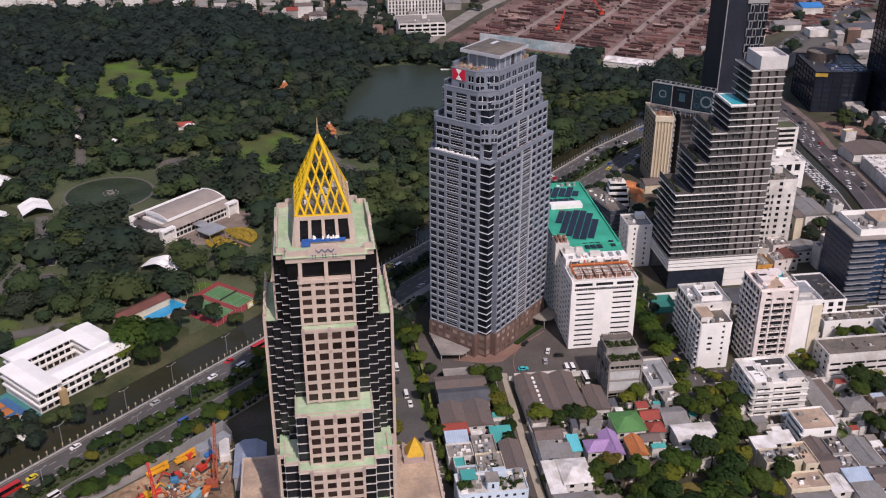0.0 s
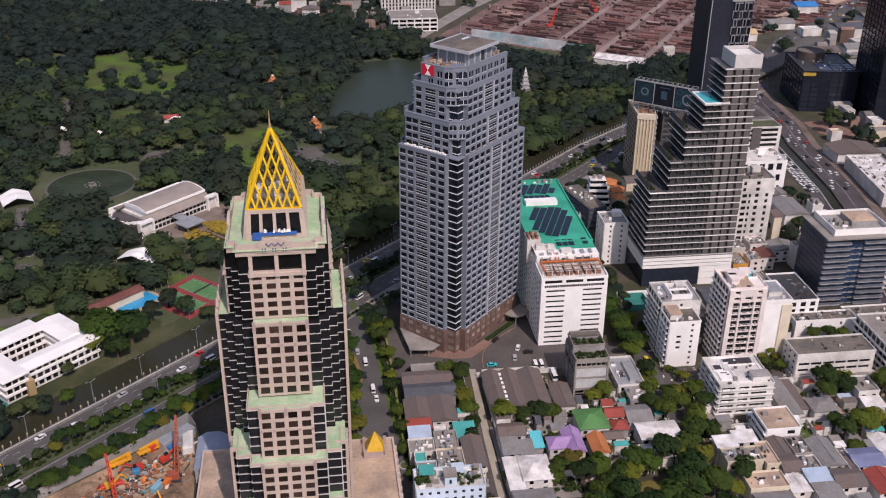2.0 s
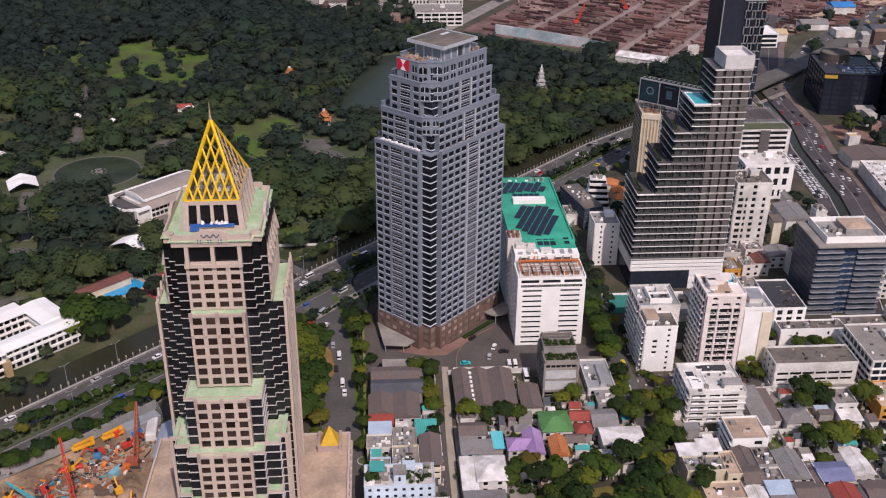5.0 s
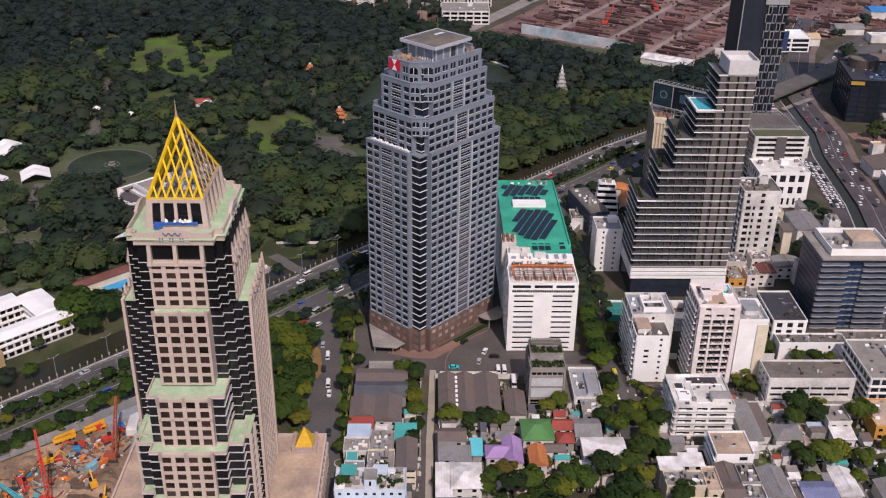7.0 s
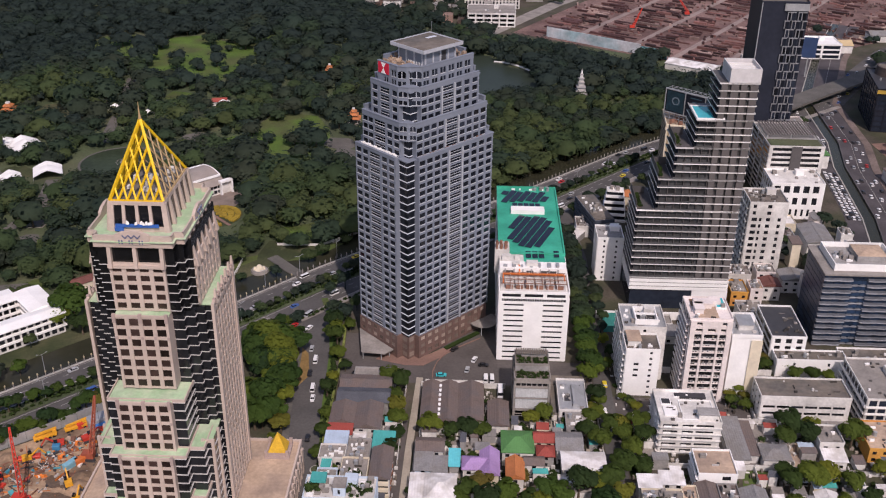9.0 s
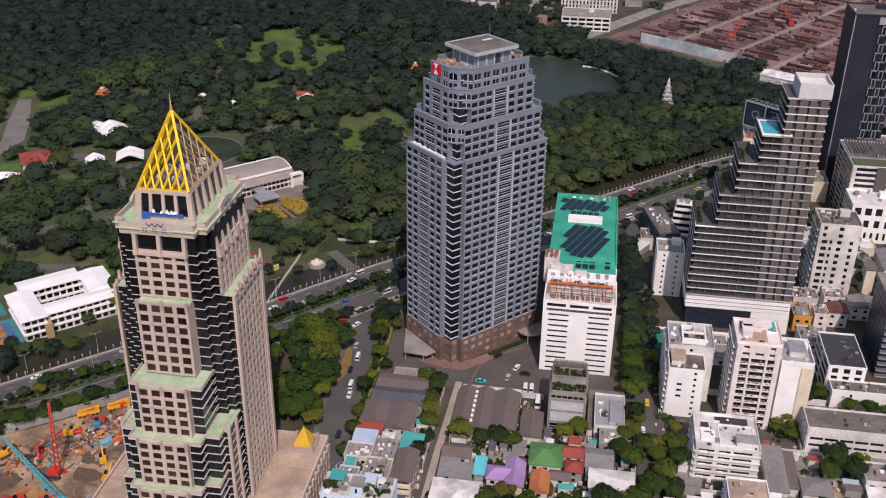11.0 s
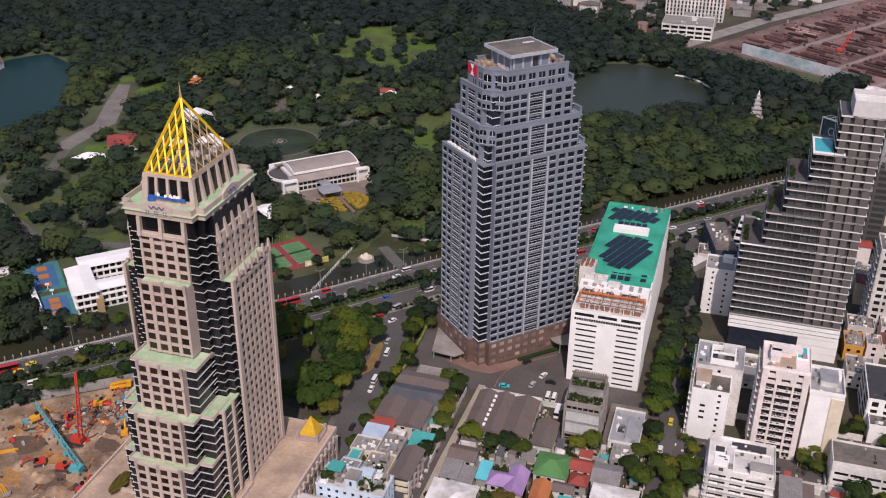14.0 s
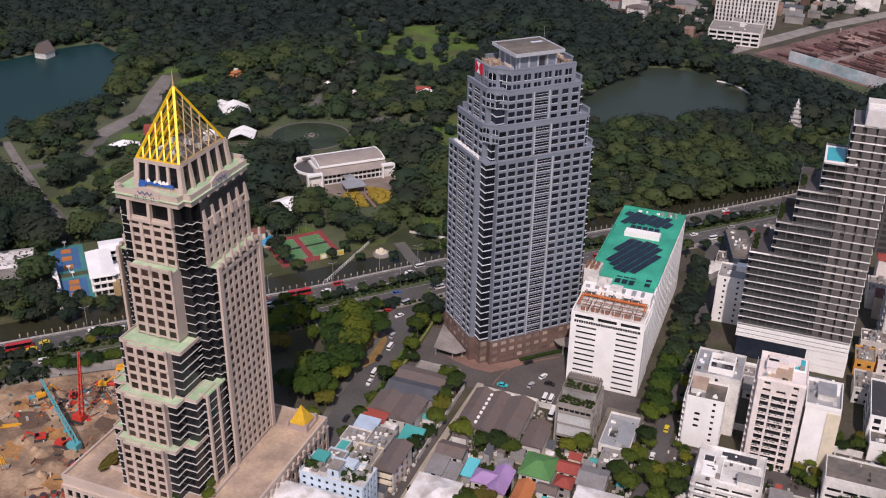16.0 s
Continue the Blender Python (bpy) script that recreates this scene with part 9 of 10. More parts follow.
for k in range(1100):
    p = o0 + e1 * rm.uniform(-40, 480) + e2 * rm.uniform(0, 330)
    if inside(np.array([p.x]), np.array([p.y]), MARKET)[0]:
        q, r = rm.uniform(0.6, 2.2), rm.uniform(0.6, 3.0)
        berms[k % 3].box(p.x - q * 0.6, p.y - r * 0.6, 0.05, p.x + q * 0.6, p.y + r * 0.6, rm.uniform(0.5, 2.6))
# the darkest rows carry the shade of trenches in their red
for g, m, words in zip(berms, (mat("dark_red_foundation", (0.060, 0.028, 0.027), 0.9, 0.35, 0.03, 0.3, island=0.6), mat("rust_red_foundation", (0.165, 0.080, 0.070), 0.9, 0.3, 0.03, 0.3, island=0.5), M_STALL), ("long dark red rows of foundations and site material", "rust-red rows of foundations and site material", "dusty pale rows of foundations and site material")):
    single("foundation_mass", g, m, words, "foundations", kind="stuff")
for i, (x, y, tip) in enumerate(((240, 936, (9, 6, 18)), (300, 990, (-12, 5, 20)))):
    MARKET_CRANES.append((x, y, tip, 1))
for c in LANES[1:]:
    far = 12
    while far < 330 and inside(np.array([(o0 + e1 * c + e2 * (far + 12)).x]), np.array([(o0 + e1 * c + e2 * (far + 12)).y]), MARKET)[0]:
        far += 12
    ribbon("site_lane", [tuple(o0 + e1 * c), tuple(o0 + e1 * c + e2 * far)], -2.6, 2.6, 0.1, 0.22, mat("dusty_lane", (0.27, 0.21, 0.19), 0.95, 0.2, 0.05, 0.5), "dusty pale lane across a vast building site", "lane")
ribbon("site_hoarding", [(160, 905), (236.5, 853.5)], 0, 0.8, 0, 9.0, mat("pale_hoarding", (0.55, 0.56, 0.58), 0.7, 0.2, 0.08, 0.5, tint=(0.30, 0.42, 0.45), tint_scale=0.05), "pale tall hoarding along a building site's edge", "hoarding", "")
ribbon("site_hoarding", [(237.3, 853), (257, 839.5)], 0, 0.8, 0, 7.5, mat("teal_hoarding", (0.12, 0.30, 0.32), 0.7, 0.2, 0.3, 0.5), "teal tall hoarding along a building site's edge", "hoarding", "")
house(253, 802, 293, 820, 5, "gable", "white", "white", "x", 2.0, rz=-31, windows=False)
midrise("institute_building", "large pale concrete building with vertical fins", 84, 1004, 138, 1030, 7, 3.6, M_WHITEW, {"F": ("win", 16, 1.6), "L": ("win", 8, 1.6), "R": ("win", 8, 1.6)}, M_CONCRETE, far=True, clutter=10, seed=41, solid=0.8)
midrise("institute_building", "low pale concrete building with a broad flat roof", 88, 934, 132, 968, 3, 4.0, M_WHITEW, {"F": ("ribbon", 6, 6.0), "L": ("ribbon", 4, 6.0), "R": ("ribbon", 4, 6.0)}, M_CONCRETE, far=True, clutter=6, seed=42, solid=1.8)
rh = random.Random(9)
spots = []
for i in range(900):
    x, y = rh.uniform(-400, 240), rh.uniform(925, 1330)
    w, d = rh.uniform(10, 24), rh.uniform(10, 20)
    arr = (np.array([x]), np.array([y]))
    if inside(*arr, PARK)[0] or inside(*arr, MARKET)[0] or (55 < x < 150 and 890 < y < 1040) or (110 + (y - 914) * 0.62 - 26 < x < 110 + (y - 914) * 0.62 + 40):
        continue
    if any(abs(x - a) < (w + c) / 2 + 3 and abs(y - b) < (d + e) / 2 + 3 for a, b, c, e in spots):
        continue
    spots.append((x, y, w, d))
    if len(spots) > 130:
        break
for x, y, w, d in spots:
    c = rh.choice(("grey", "white", "brown", "concrete", "slate", "red", "grey", "brown", "concrete"))
    house(x - w / 2, y - d / 2, x + w / 2, y + d / 2, rh.choice((6, 7, 9, 12, 15)), "flat" if c in ("concrete", "white") else "gable", c, rh.choice(("white", "grey", "grey")), rh.choice("xy"), 1.8, windows=False)
for x, y, w, d, h, c in ((-320, 1085, 60, 30, 14, "navy"), (-265, 1100, 40, 26, 18, "white"), (170, 1120, 60, 34, 24, "red"), (-60, 1095, 40, 22, 20, "white"), (448, 906, 26, 14, 6, "grey"), (502, 962, 22, 20, 8, "azure"), (400, 868, 20, 14, 7, "cream"), (500, 870, 36, 22, 9, "slate"), (545, 905, 34, 24, 9, "brown"), (470, 880, 18, 12, 6, "white"), (590, 940, 40, 30, 12, "slate"), (440, 800, 26, 18, 8, "brown"), (480, 815, 20, 16, 6, "grey")):
    house(x, y, x + w, y + d, h, "flat" if c in ("concrete", "white") else "gable", c, "white", "x", 3.0, windows=False)
midrise("office_building", "low white building with a blue glazed front", 372, 850, 404, 876, 3, 4.0, M_WHITE, {"F": ("ribbon", 2, 14.0), "L": ("ribbon", 2, 11.0)}, M_WHITE, far=True, clutter=2, seed=61, glass=M_GLASSB)
bs = thing("site_billboard", "tall dark blue billboard on posts beside a building site", "billboard", 352, 800, 0, -10)
part("board", Geo().box(-14, 0, 16, 14, 1, 32), mat("dark_blue_board", (0.03, 0.06, 0.14), 0.6, 0.1), bs)
for x in (-9, 8):
    part("post", Geo().box(x, 0.2, 0, x + 1, 0.8, 16), M_METAL, bs)
# raised road at the far junction
fo = thing("flyover", "raised concrete road bridge over a junction", "flyover", 0, 0, 0)
for i, ((ax, ay), (bx, by)) in enumerate((((318, 706), (352, 738)), ((352, 738), (386, 768)), ((386, 768), (424, 804)), ((424, 804), (470, 850)))):
    part("deck", Geo().beam((ax, ay, 6.4), (bx, by, 6.4), 16, 1.6), M_PARKPATH, fo)
    part("pier", Geo().box(ax - 1.5, ay - 1.5, 0, ax + 1.5, ay + 1.5, 5.8), M_CONCRETE, fo)

# ---- fence with gilt posts along the canal ----
fe = thing("canal_fence", "row of pale fence posts with gilt tops along a canal", "fence")
pm = Geo().box(-0.18, -0.18, 0.4, 0.18, 0.18, 2.2).mesh("fence_post", M_CONCRETE)
tm = Geo().cone(0, 0, 2.2, 2.5, 0.2, 0.42, 8).cone(0, 0, 2.5, 3.4, 0.42, 0.03, 8).mesh("gilt_top", mat("gilt", (0.52, 0.43, 0.26), 0.4, 0.1, metal=0.4))
rt.seed(8)
far_posts = Geo()
for i in range(2, 9):
    a, b = RP[i], RP[i + 1]
    d = (b - a).normalized()
    n = Vector((d.y, -d.x))
    k = int((b - a).length / 3.4)
    for j in range(k):
        p = a + d * (j * 3.4) - n * 1.0
        if p.y < 445:
            piece("fence_post", pm, fe, p.x, p.y, 0)
            piece("gilt_top", tm, fe, p.x, p.y, 0)
        else:
            far_posts.box(p.x - 0.18, p.y - 0.18, 0.4, p.x + 0.18, p.y + 0.18, 2.2).cone(p.x, p.y, 2.2, 3.3, 0.42, 0.03, 6)
    for z in (0.9, 1.6):
        part("rail", Geo().beam((*(a - n), z), (*(b - n), z), 0.08), M_DARKM, fe)
tagged(part("fence_post_mass", far_posts, M_CONCRETE, fe), kind="stuff")


def lamp(x, y, rz):
    th = thing("street_lamp", "tall grey street lamp with two arms", "street lamp", x, y, 0, rz, "street lamps")
    part("pole", Geo().cone(0, 0, 0, 9.5, 0.14, 0.08, 8), M_METAL, th)
    part("arm", Geo().beam((-2.0, 0, 9.9), (0, 0, 9.3), 0.12).beam((0, 0, 9.3), (2.0, 0, 9.9), 0.12), M_METAL, th)
    for s in (-1, 1):
        part("lamp_head", Geo().box(s * 2.0 - 0.35, -0.14, 9.8, s * 2.0 + 0.35, 0.14, 9.98), M_METAL, th)


for x, y in along(15, 34, 0.1, 1, 8) + along(-3.5, 30, 0.2, 2, 5):
    lamp(x, y, 44)

# ---- vehicles ----
CARS = {}


def car(x, y, rz, col, kind="car", z=0.13, wheels=True):
    """A saloon, van, bus or truck with body, glazing and wheels."""
    name = {"car": "car", "van": "van", "bus": "bus", "truck": "truck"}[kind]
    L, W, H, words = {"car": (4.5, 1.8, 1.45, "saloon car"), "van": (5.2, 1.9, 2.0, "passenger van"), "bus": (11.5, 2.5, 3.1, "city bus"), "truck": (7.5, 2.3, 2.9, "box truck")}[kind]
    rgb, word = col
    tag = (f"{word} {words} on grey asphalt", name)
    key = (kind, word)
    if key not in CARS:
        paint = mat(word + "_car_paint", rgb, 0.3, 0.03, coat=0.5)
        h0 = 0.62 * H if kind == "car" else 0.5 * H
        body = Geo().prism([(-L / 2, -W / 2 + 0.15), (-L / 2 + 0.2, -W / 2), (L / 2 - 0.35, -W / 2), (L / 2, -W / 2 + 0.35), (L / 2, W / 2 - 0.35), (L / 2 - 0.35, W / 2), (-L / 2 + 0.2, W / 2), (-L / 2, W / 2 - 0.15)], 0.3, h0)
        a, b = (-L * 0.38, L * 0.22) if kind == "car" else (-L / 2 + 0.1, L / 2 - 0.5)
        t = 0.45 if kind == "car" else 0.12
        cab = Geo().prism(rect(a, -W / 2 + 0.08, b, W / 2 - 0.08), h0, H - 0.1, rect(a + t, -W / 2 + 0.2, b - t * 1.2, W / 2 - 0.2))
        roof = Geo().box(a + t - 0.05, -W / 2 + 0.18, H - 0.1, b - t * 1.2 + 0.05, W / 2 - 0.18, H)
        wheel = Geo()
        ring = [(0.33 * math.cos(2 * math.pi * i / 10), 0.33 + 0.33 * math.sin(2 * math.pi * i / 10)) for i in range(10)]
        wheel.v += [(p, -0.1, q) for p, q in ring] + [(p, 0.1, q) for p, q in ring]
        wheel.f += [tuple(range(10)), tuple(range(19, 9, -1))] + [(i, 10 + i, 10 + (i + 1) % 10, (i + 1) % 10) for i in range(10)]
        low = Geo()
        for q in (body, roof, cab):
            k = len(low.v)
            low.v += q.v
            low.f += [tuple(k + i for i in f) for f in q.f]
        low = low.mesh(name, paint)
        low.materials.append(M_GLASS)
        for p in low.polygons[-6:]:
            p.material_index = 1
        CARS[key] = (body.mesh("body", paint), cab.mesh("glazing", M_GLASS), roof.mesh("roof_panel", paint), wheel.mesh("wheel", M_TYRE), low)
    bo, ca, ro, wh, lo = CARS[key]
    if not wheels:
        tagged(new(name, lo), *tag, "street vehicles").matrix_basis = pose(x, y, z - 0.3, 0, 0, rz)
        return
    th = thing(name, *tag, x, y, z, rz, "street vehicles")
    piece("body", bo, th, 0, 0, 0)
    piece("glazing", ca, th, 0, 0, 0)
    piece("roof_panel", ro, th, 0, 0, 0)
    for p in (-L * 0.31, L * 0.31):
        for q in (-W / 2, W / 2):
            piece("wheel", wh, th, p, q, 0)


WHT, BLK, SIL, RED, YEL, TEA, BLU = ((0.8, 0.8, 0.8), "white"), ((0.02, 0.02, 0.022), "black"), ((0.4, 0.41, 0.42), "silver"), ((0.5, 0.03, 0.03), "red"), ((0.7, 0.55, 0.04), "yellow"), ((0.03, 0.5, 0.55), "turquoise"), ((0.05, 0.12, 0.35), "blue")
rc = random.Random(21)
cols = [WHT, WHT, WHT, BLK, BLK, SIL, SIL, RED, YEL, BLU]
lanes = [(2.0, 1), (5.4, 1), (9.0, 1), (21.3, 0), (25.0, 0), (28.8, 0)]
for o, back in lanes:
    for x, y in along(o, 46, 0.3, 2, 9):
        i = min(range(len(RP) - 1), key=lambda k: (RP[k] + (RP[k + 1] - RP[k]) * 0.5 - Vector((x, y))).length)
        d = RP[i + 1] - RP[i]
        car(x, y, math.degrees(math.atan2(d.y, d.x)) + (180 if back else 0), rc.choice(cols), rc.choice(("car", "car", "car", "car", "van")), wheels=y < 340)
for x, y in ((-118, 309), (-28, 398)):
    car(x, y, 44, RED, "bus")
for x, y, rz, c, k in ((31, 372, 92, WHT, "van"), (33, 351, 92, WHT, "van"), (34, 344, 272, WHT, "car"), (30, 362, 272, BLK, "car"), (28, 381, 92, SIL, "car"), (17, 400, 60, RED, "car"), (24, 398, 240, WHT, "car"), (22, 410, 240, SIL, "van"), (14, 394, 60, WHT, "car"), (36, 318, 92, BLK, "car"),
                       (86, 363.5, 3, TEA, "car"), (105, 361.5, 90, WHT, "van"), (107.6, 361.5, 90, WHT, "van"), (97, 368, 80, SIL, "car"), (91, 384, 50, BLK, "car"), (100, 376, 70, WHT, "car"), (104, 372, 0, BLK, "car"), (50, 364, 40, BLK, "car"), (60, 366.5, 3, BLK, "car"), (66, 364, 4, WHT, "car"), (111, 352, 90, WHT, "truck"), (111, 343, 90, BLK, "car"),
                       (153, 398, 90, WHT, "car"), (155, 422, 90, YEL, "car"), (153, 440, 90, WHT, "car"), (155, 360, 90, YEL, "car"), (153, 341, 90, WHT, "car"), (155, 330, 90, SIL, "car"), (176, 300, 10, SIL, "car"), (165, 298, 0, WHT, "car"), (196, 342, 90, BLK, "car"), (223, 300, 0, WHT, "van"), (234, 305, 30, WHT, "car")):
    car(x, y, rz, c, k)
BP = [Vector(p) for p in BIG]
for o in (-26, -23.2, -20.4, -9, -6, -1, 2.4):
    for i in range(2, 5):
        a, b = BP[i], BP[i + 1]
        d = (b - a).normalized()
        n = Vector((d.y, -d.x))
        s = rc.uniform(0, 14) if i > 2 or o > -15 else 0
        while s < (b - a).length:
            p = a + d * s + n * o
            car(p.x, p.y, math.degrees(math.atan2(d.y, d.x)), rc.choice([WHT, BLK, SIL, WHT, SIL, BLK, BLK, RED] if o > -15 else [WHT, WHT, SIL, BLK, WHT]), z=0.11, wheels=False)
            s += rc.uniform(5.6, 7.4) if o < -15 and (i == 2 and s < 60) else rc.uniform(14, 46)
HP = [Vector(p) for p in HIGHWAY]
for o in (-8, -4.5, 3, 6.5):
    for a, b in zip(HP[:-1], HP[1:]):
        d = (b - a).normalized()
        n = Vector((d.y, -d.x))
        s = rc.uniform(0, 20)
        while s < (b - a).length:
            p = a + d * s + n * o
            car(p.x, p.y, math.degrees(math.atan2(d.y, d.x)), rc.choice(cols), z=0.14, wheels=False)
            s += rc.uniform(18, 60)
# ---- the building site ----
hd = thing("site_fence", "grey metal hoarding round a building site", "hoarding")
for (ax, ay), (bx, by) in zip([(-120, 266), (-104, 287), (-66, 316), (-42, 338)], [(-104, 287), (-66, 316), (-42, 338), (-38, 330)]):
    k = max(1, int(math.hypot(bx - ax, by - ay) / 6))
    for i in range(k):
        p, q = Vector((ax + (bx - ax) * i / k, ay + (by - ay) * i / k)), Vector((ax + (bx - ax) * (i + 1) / k, ay + (by - ay) * (i + 1) / k))
        part("panel", Geo().beam((*p, 2.2), (*(p + (q - p) * 0.985), 2.2), 0.15, 4.4), M_METAL, hd)


def crane(x, y, tip, m, word):
    th = thing("crawler_crane", word + " lattice crawler crane on bare earth", "crane", x, y, 0.2)
    part("cab", Geo().box(-2, -1.6, 1.2, 2.4, 1.6, 3.4), m, th)
    for s in (-2.0, 1.1):
        part("track", Geo().box(-3, s, 0, 3, s + 0.9, 1.2), M_DARKM, th)
    b, t = Vector((1.5, 0, 3)), Vector(tip)
    d = (t - b).normalized()
    a = d.cross(Vector((0, 0, 1))).normalized() * 0.8
    c = a.cross(d).normalized() * 0.8
    g = Geo()
    for u in (a + c, a - c, -a + c, -a - c):
        g.beam(b + u, t + u * 0.3, 0.28)
    k = 14
    for i in range(k):
        p, q = b + (t - b) * i / k, b + (t - b) * (i + 1) / k
        for u, w in ((a + c, a - c), (a - c, -a - c), (-a - c, -a + c), (-a + c, a + c)):
            g.beam(p + u * (1 - 0.7 * i / k), q + w * (1 - 0.7 * (i + 1) / k), 0.18)
    part("boom", g, m, th, word + " lattice boom")
    part("cable", Geo().beam(t, t + Vector((0, 0, -t.z * 0.6)), 0.08), M_DARKM, th)


REDM, TEALM, YELM = mat("red_machine_paint", (0.55, 0.05, 0.03), 0.5, 0.12), mat("teal_machine_paint", (0.08, 0.36, 0.40), 0.5, 0.12), mat("yellow_machine_paint", (0.75, 0.36, 0.03), 0.5, 0.12)
crane(-60, 277, (-2, 8, 27), REDM, "red")
crane(-50, 262, (-33, 22, 9), TEALM, "teal")
for x, y, tip, k in MARKET_CRANES:
    crane(x, y, tip, REDM if k else M_WHITE, "red" if k else "white")
crane(-44, 302, (2, 10, 22), mat("rust_red_paint", (0.35, 0.09, 0.05), 0.6, 0.15), "rust-red")


def excavator(x, y, rz, m, word):
    th = thing("excavator", word + " excavator on a building site", "excavator", x, y, 0.2, rz, "site machines")
    part("body", Geo().box(-2.2, -1.3, 1.0, 1.2, 1.3, 2.4), m, th)
    part("cab", Geo().box(0.2, 0.2, 2.4, 1.5, 1.2, 3.4), M_GLASS, th)
    for s in (-1.6, 0.9):
        part("track", Geo().box(-2.2, s, 0, 2.2, s + 0.7, 1.0), M_DARKM, th)
    part("arm", Geo().beam((1.0, -0.2, 2.0), (4.2, -0.2, 4.6), 0.5).beam((4.2, -0.2, 4.6), (6.2, -0.2, 1.4), 0.4), m, th)
    part("bucket", Geo().prism(rect(5.7, -0.8, 6.9, 0.4), 0.4, 1.4, rect(6.0, -0.8, 6.6, 0.4)), M_DARKM, th)


for x, y, rz, m, w in ((-66, 300, 30, YELM, "yellow"), (-58, 309, 200, REDM, "red"), (-48, 313, 40, REDM, "red"), (-46, 287, 120, YELM, "yellow"), (-72, 288, 300, REDM, "red"), (-84, 284, 60, YELM, "yellow"), (-56, 262, 10, REDM, "red"), (-40, 278, 90, YELM, "yellow"), (-66, 262, 220, REDM, "red"), (-42, 254, 80, REDM, "red")):
    excavator(x, y, rz, m, w)
rs = random.Random(4)
palette = [M_RUST, M_DARKM, M_CONCRETE, M_RUST, M_BEIGE, REDM, TEALM, ROOFS["blue"], YELM, M_METAL]
for i in range(130):
    x, y = rs.uniform(-112, -38), rs.uniform(225, 325)
    if not inside(np.array([x]), np.array([y]), SITE)[0] or y > x * 0.98 + 374:
        continue
    k = rs.random()
    m = rs.choice(palette)
    if k < 0.22:
        ob = thing("steel_bundle", "bundle of long steel bars lying on bare earth", "steel bundle", group="site materials")
        bar = Geo().box(-3.5, -0.2, 0, 3.5, 0.2, 0.45).mesh("bar", m)
        for j in range(3):
            piece("bar", bar, ob, rs.uniform(-0.6, 0.6), j * 0.62, 0, rs.uniform(-4, 4))
    elif k < 0.75:
        g = Geo().prism([(-1.1 + rs.random() * 0.5, -0.8), (1.1, -0.9 + rs.random() * 0.5), (1.3 + rs.random() * 0.6, 0.8), (-1.2, 1.0)], 0, rs.uniform(0.5, 1.4))
        ob = tagged(new("covered_pallet", g.mesh("covered_pallet", m)), "covered pallet of building material on bare earth", "pallet", "site materials")
    else:
        g = Geo().cone(0, 0, 0, rs.uniform(0.8, 2.2), rs.uniform(2.5, 5), 0.5, 9)
        ob = tagged(new("soil_mound", g.mesh("soil_mound", M_DIRT)), "low heap of loose brown earth", "soil mound", "site materials")
    ob.matrix_basis = pose(x, y, 0.2, 0, 0, rs.uniform(0, 360))
shed = thing("site_shed", "blue-grey vaulted site shed beside a tower", "shed", -30, 309, 0)
part("shed_roof", Geo().prism(rect(-6, -10, 6, 10), 6.0, 8.2, rect(-2.5, -10, 2.5, 10)), mat("blue_grey_sheet", (0.30, 0.34, 0.42), 0.6, 0.12), shed)
part("shed_wall", Geo().box(-5.6, -9.6, 0, 5.6, 9.6, 6.0), M_GREYW, shed)
for x, y, w, d, h, rz, m, words in ((-45.5, 326, 15, 5, 3.4, 41, M_METAL, "grey sheet-roofed site shed beside a hoarding"), (-40.5, 322, 4.2, 11, 3.2, 6, M_WHITEW, "white site cabin beside a hoarding"), (-53, 321.5, 5, 2.4, 2.6, 40, REDM, "red site container on bare earth"), (-46.5, 321.5, 4.4, 3.0, 1.6, 30, mat("blue_tarpaulin", (0.03, 0.16, 0.42), 0.6, 0.15), "blue tarpaulin stack on bare earth"), (-49, 297.5, 6, 2.4, 2.5, 60, mat("pale_blue_container", (0.20, 0.42, 0.52), 0.6, 0.15), "pale blue container on a building site"), (-46, 300, 5, 2.4, 2.5, 52, M_ORANGE, "orange container on a building site"), (-58, 307, 3, 2.4, 2.4, 10, mat("blue_plant_paint", (0.04, 0.20, 0.36), 0.6, 0.15), "blue generator on a building site"), (-66, 301, 8, 2.2, 1.4, 20, REDM, "red steel platform on bare earth")):
    sh = thing("site_cabin", words, "site cabin", x, y, 0.2, rz, "site cabins")
    part("cabin_wall", Geo().box(-w / 2 + 0.1, -d / 2 + 0.1, 0, w / 2 - 0.1, d / 2 - 0.1, h * 0.85), m, sh)
    part("cabin_roof", Geo().prism(rect(-w / 2, -d / 2, w / 2, d / 2), h * 0.85, h, rect(-w / 2 + 0.2, -d / 2 + 0.2, w / 2 - 0.2, d / 2 - 0.2)), m, sh)
for x, y, rz in ((-65, 313.4, 33), (-55.4, 319.8, 36)):
    tk = thing("crane_truck", "orange-yellow mobile crane truck on bare earth", "crane truck", x, y, 0.2, rz, "crane trucks")
    part("chassis", Geo().box(-4.2, -1.2, 0.7, 4.2, 1.2, 1.6), YELM, tk)
    part("cab", Geo().prism(rect(2.6, -1.15, 4.5, 1.15), 1.6, 3.2, rect(2.8, -1.05, 4.2, 1.05)), YELM, tk)
    part("boom", Geo().beam((-3.6, 0, 2.6), (4.6, 0, 3.3), 0.8, 0.8), YELM, tk)
    for q in (-3.2, -1.8, 1.6, 3.2):
        for r in (-1.2, 0.8):
            part("wheel", Geo().box(q - 0.5, r, 0.0, q + 0.5, r + 0.4, 1.0), M_TYRE, tk)
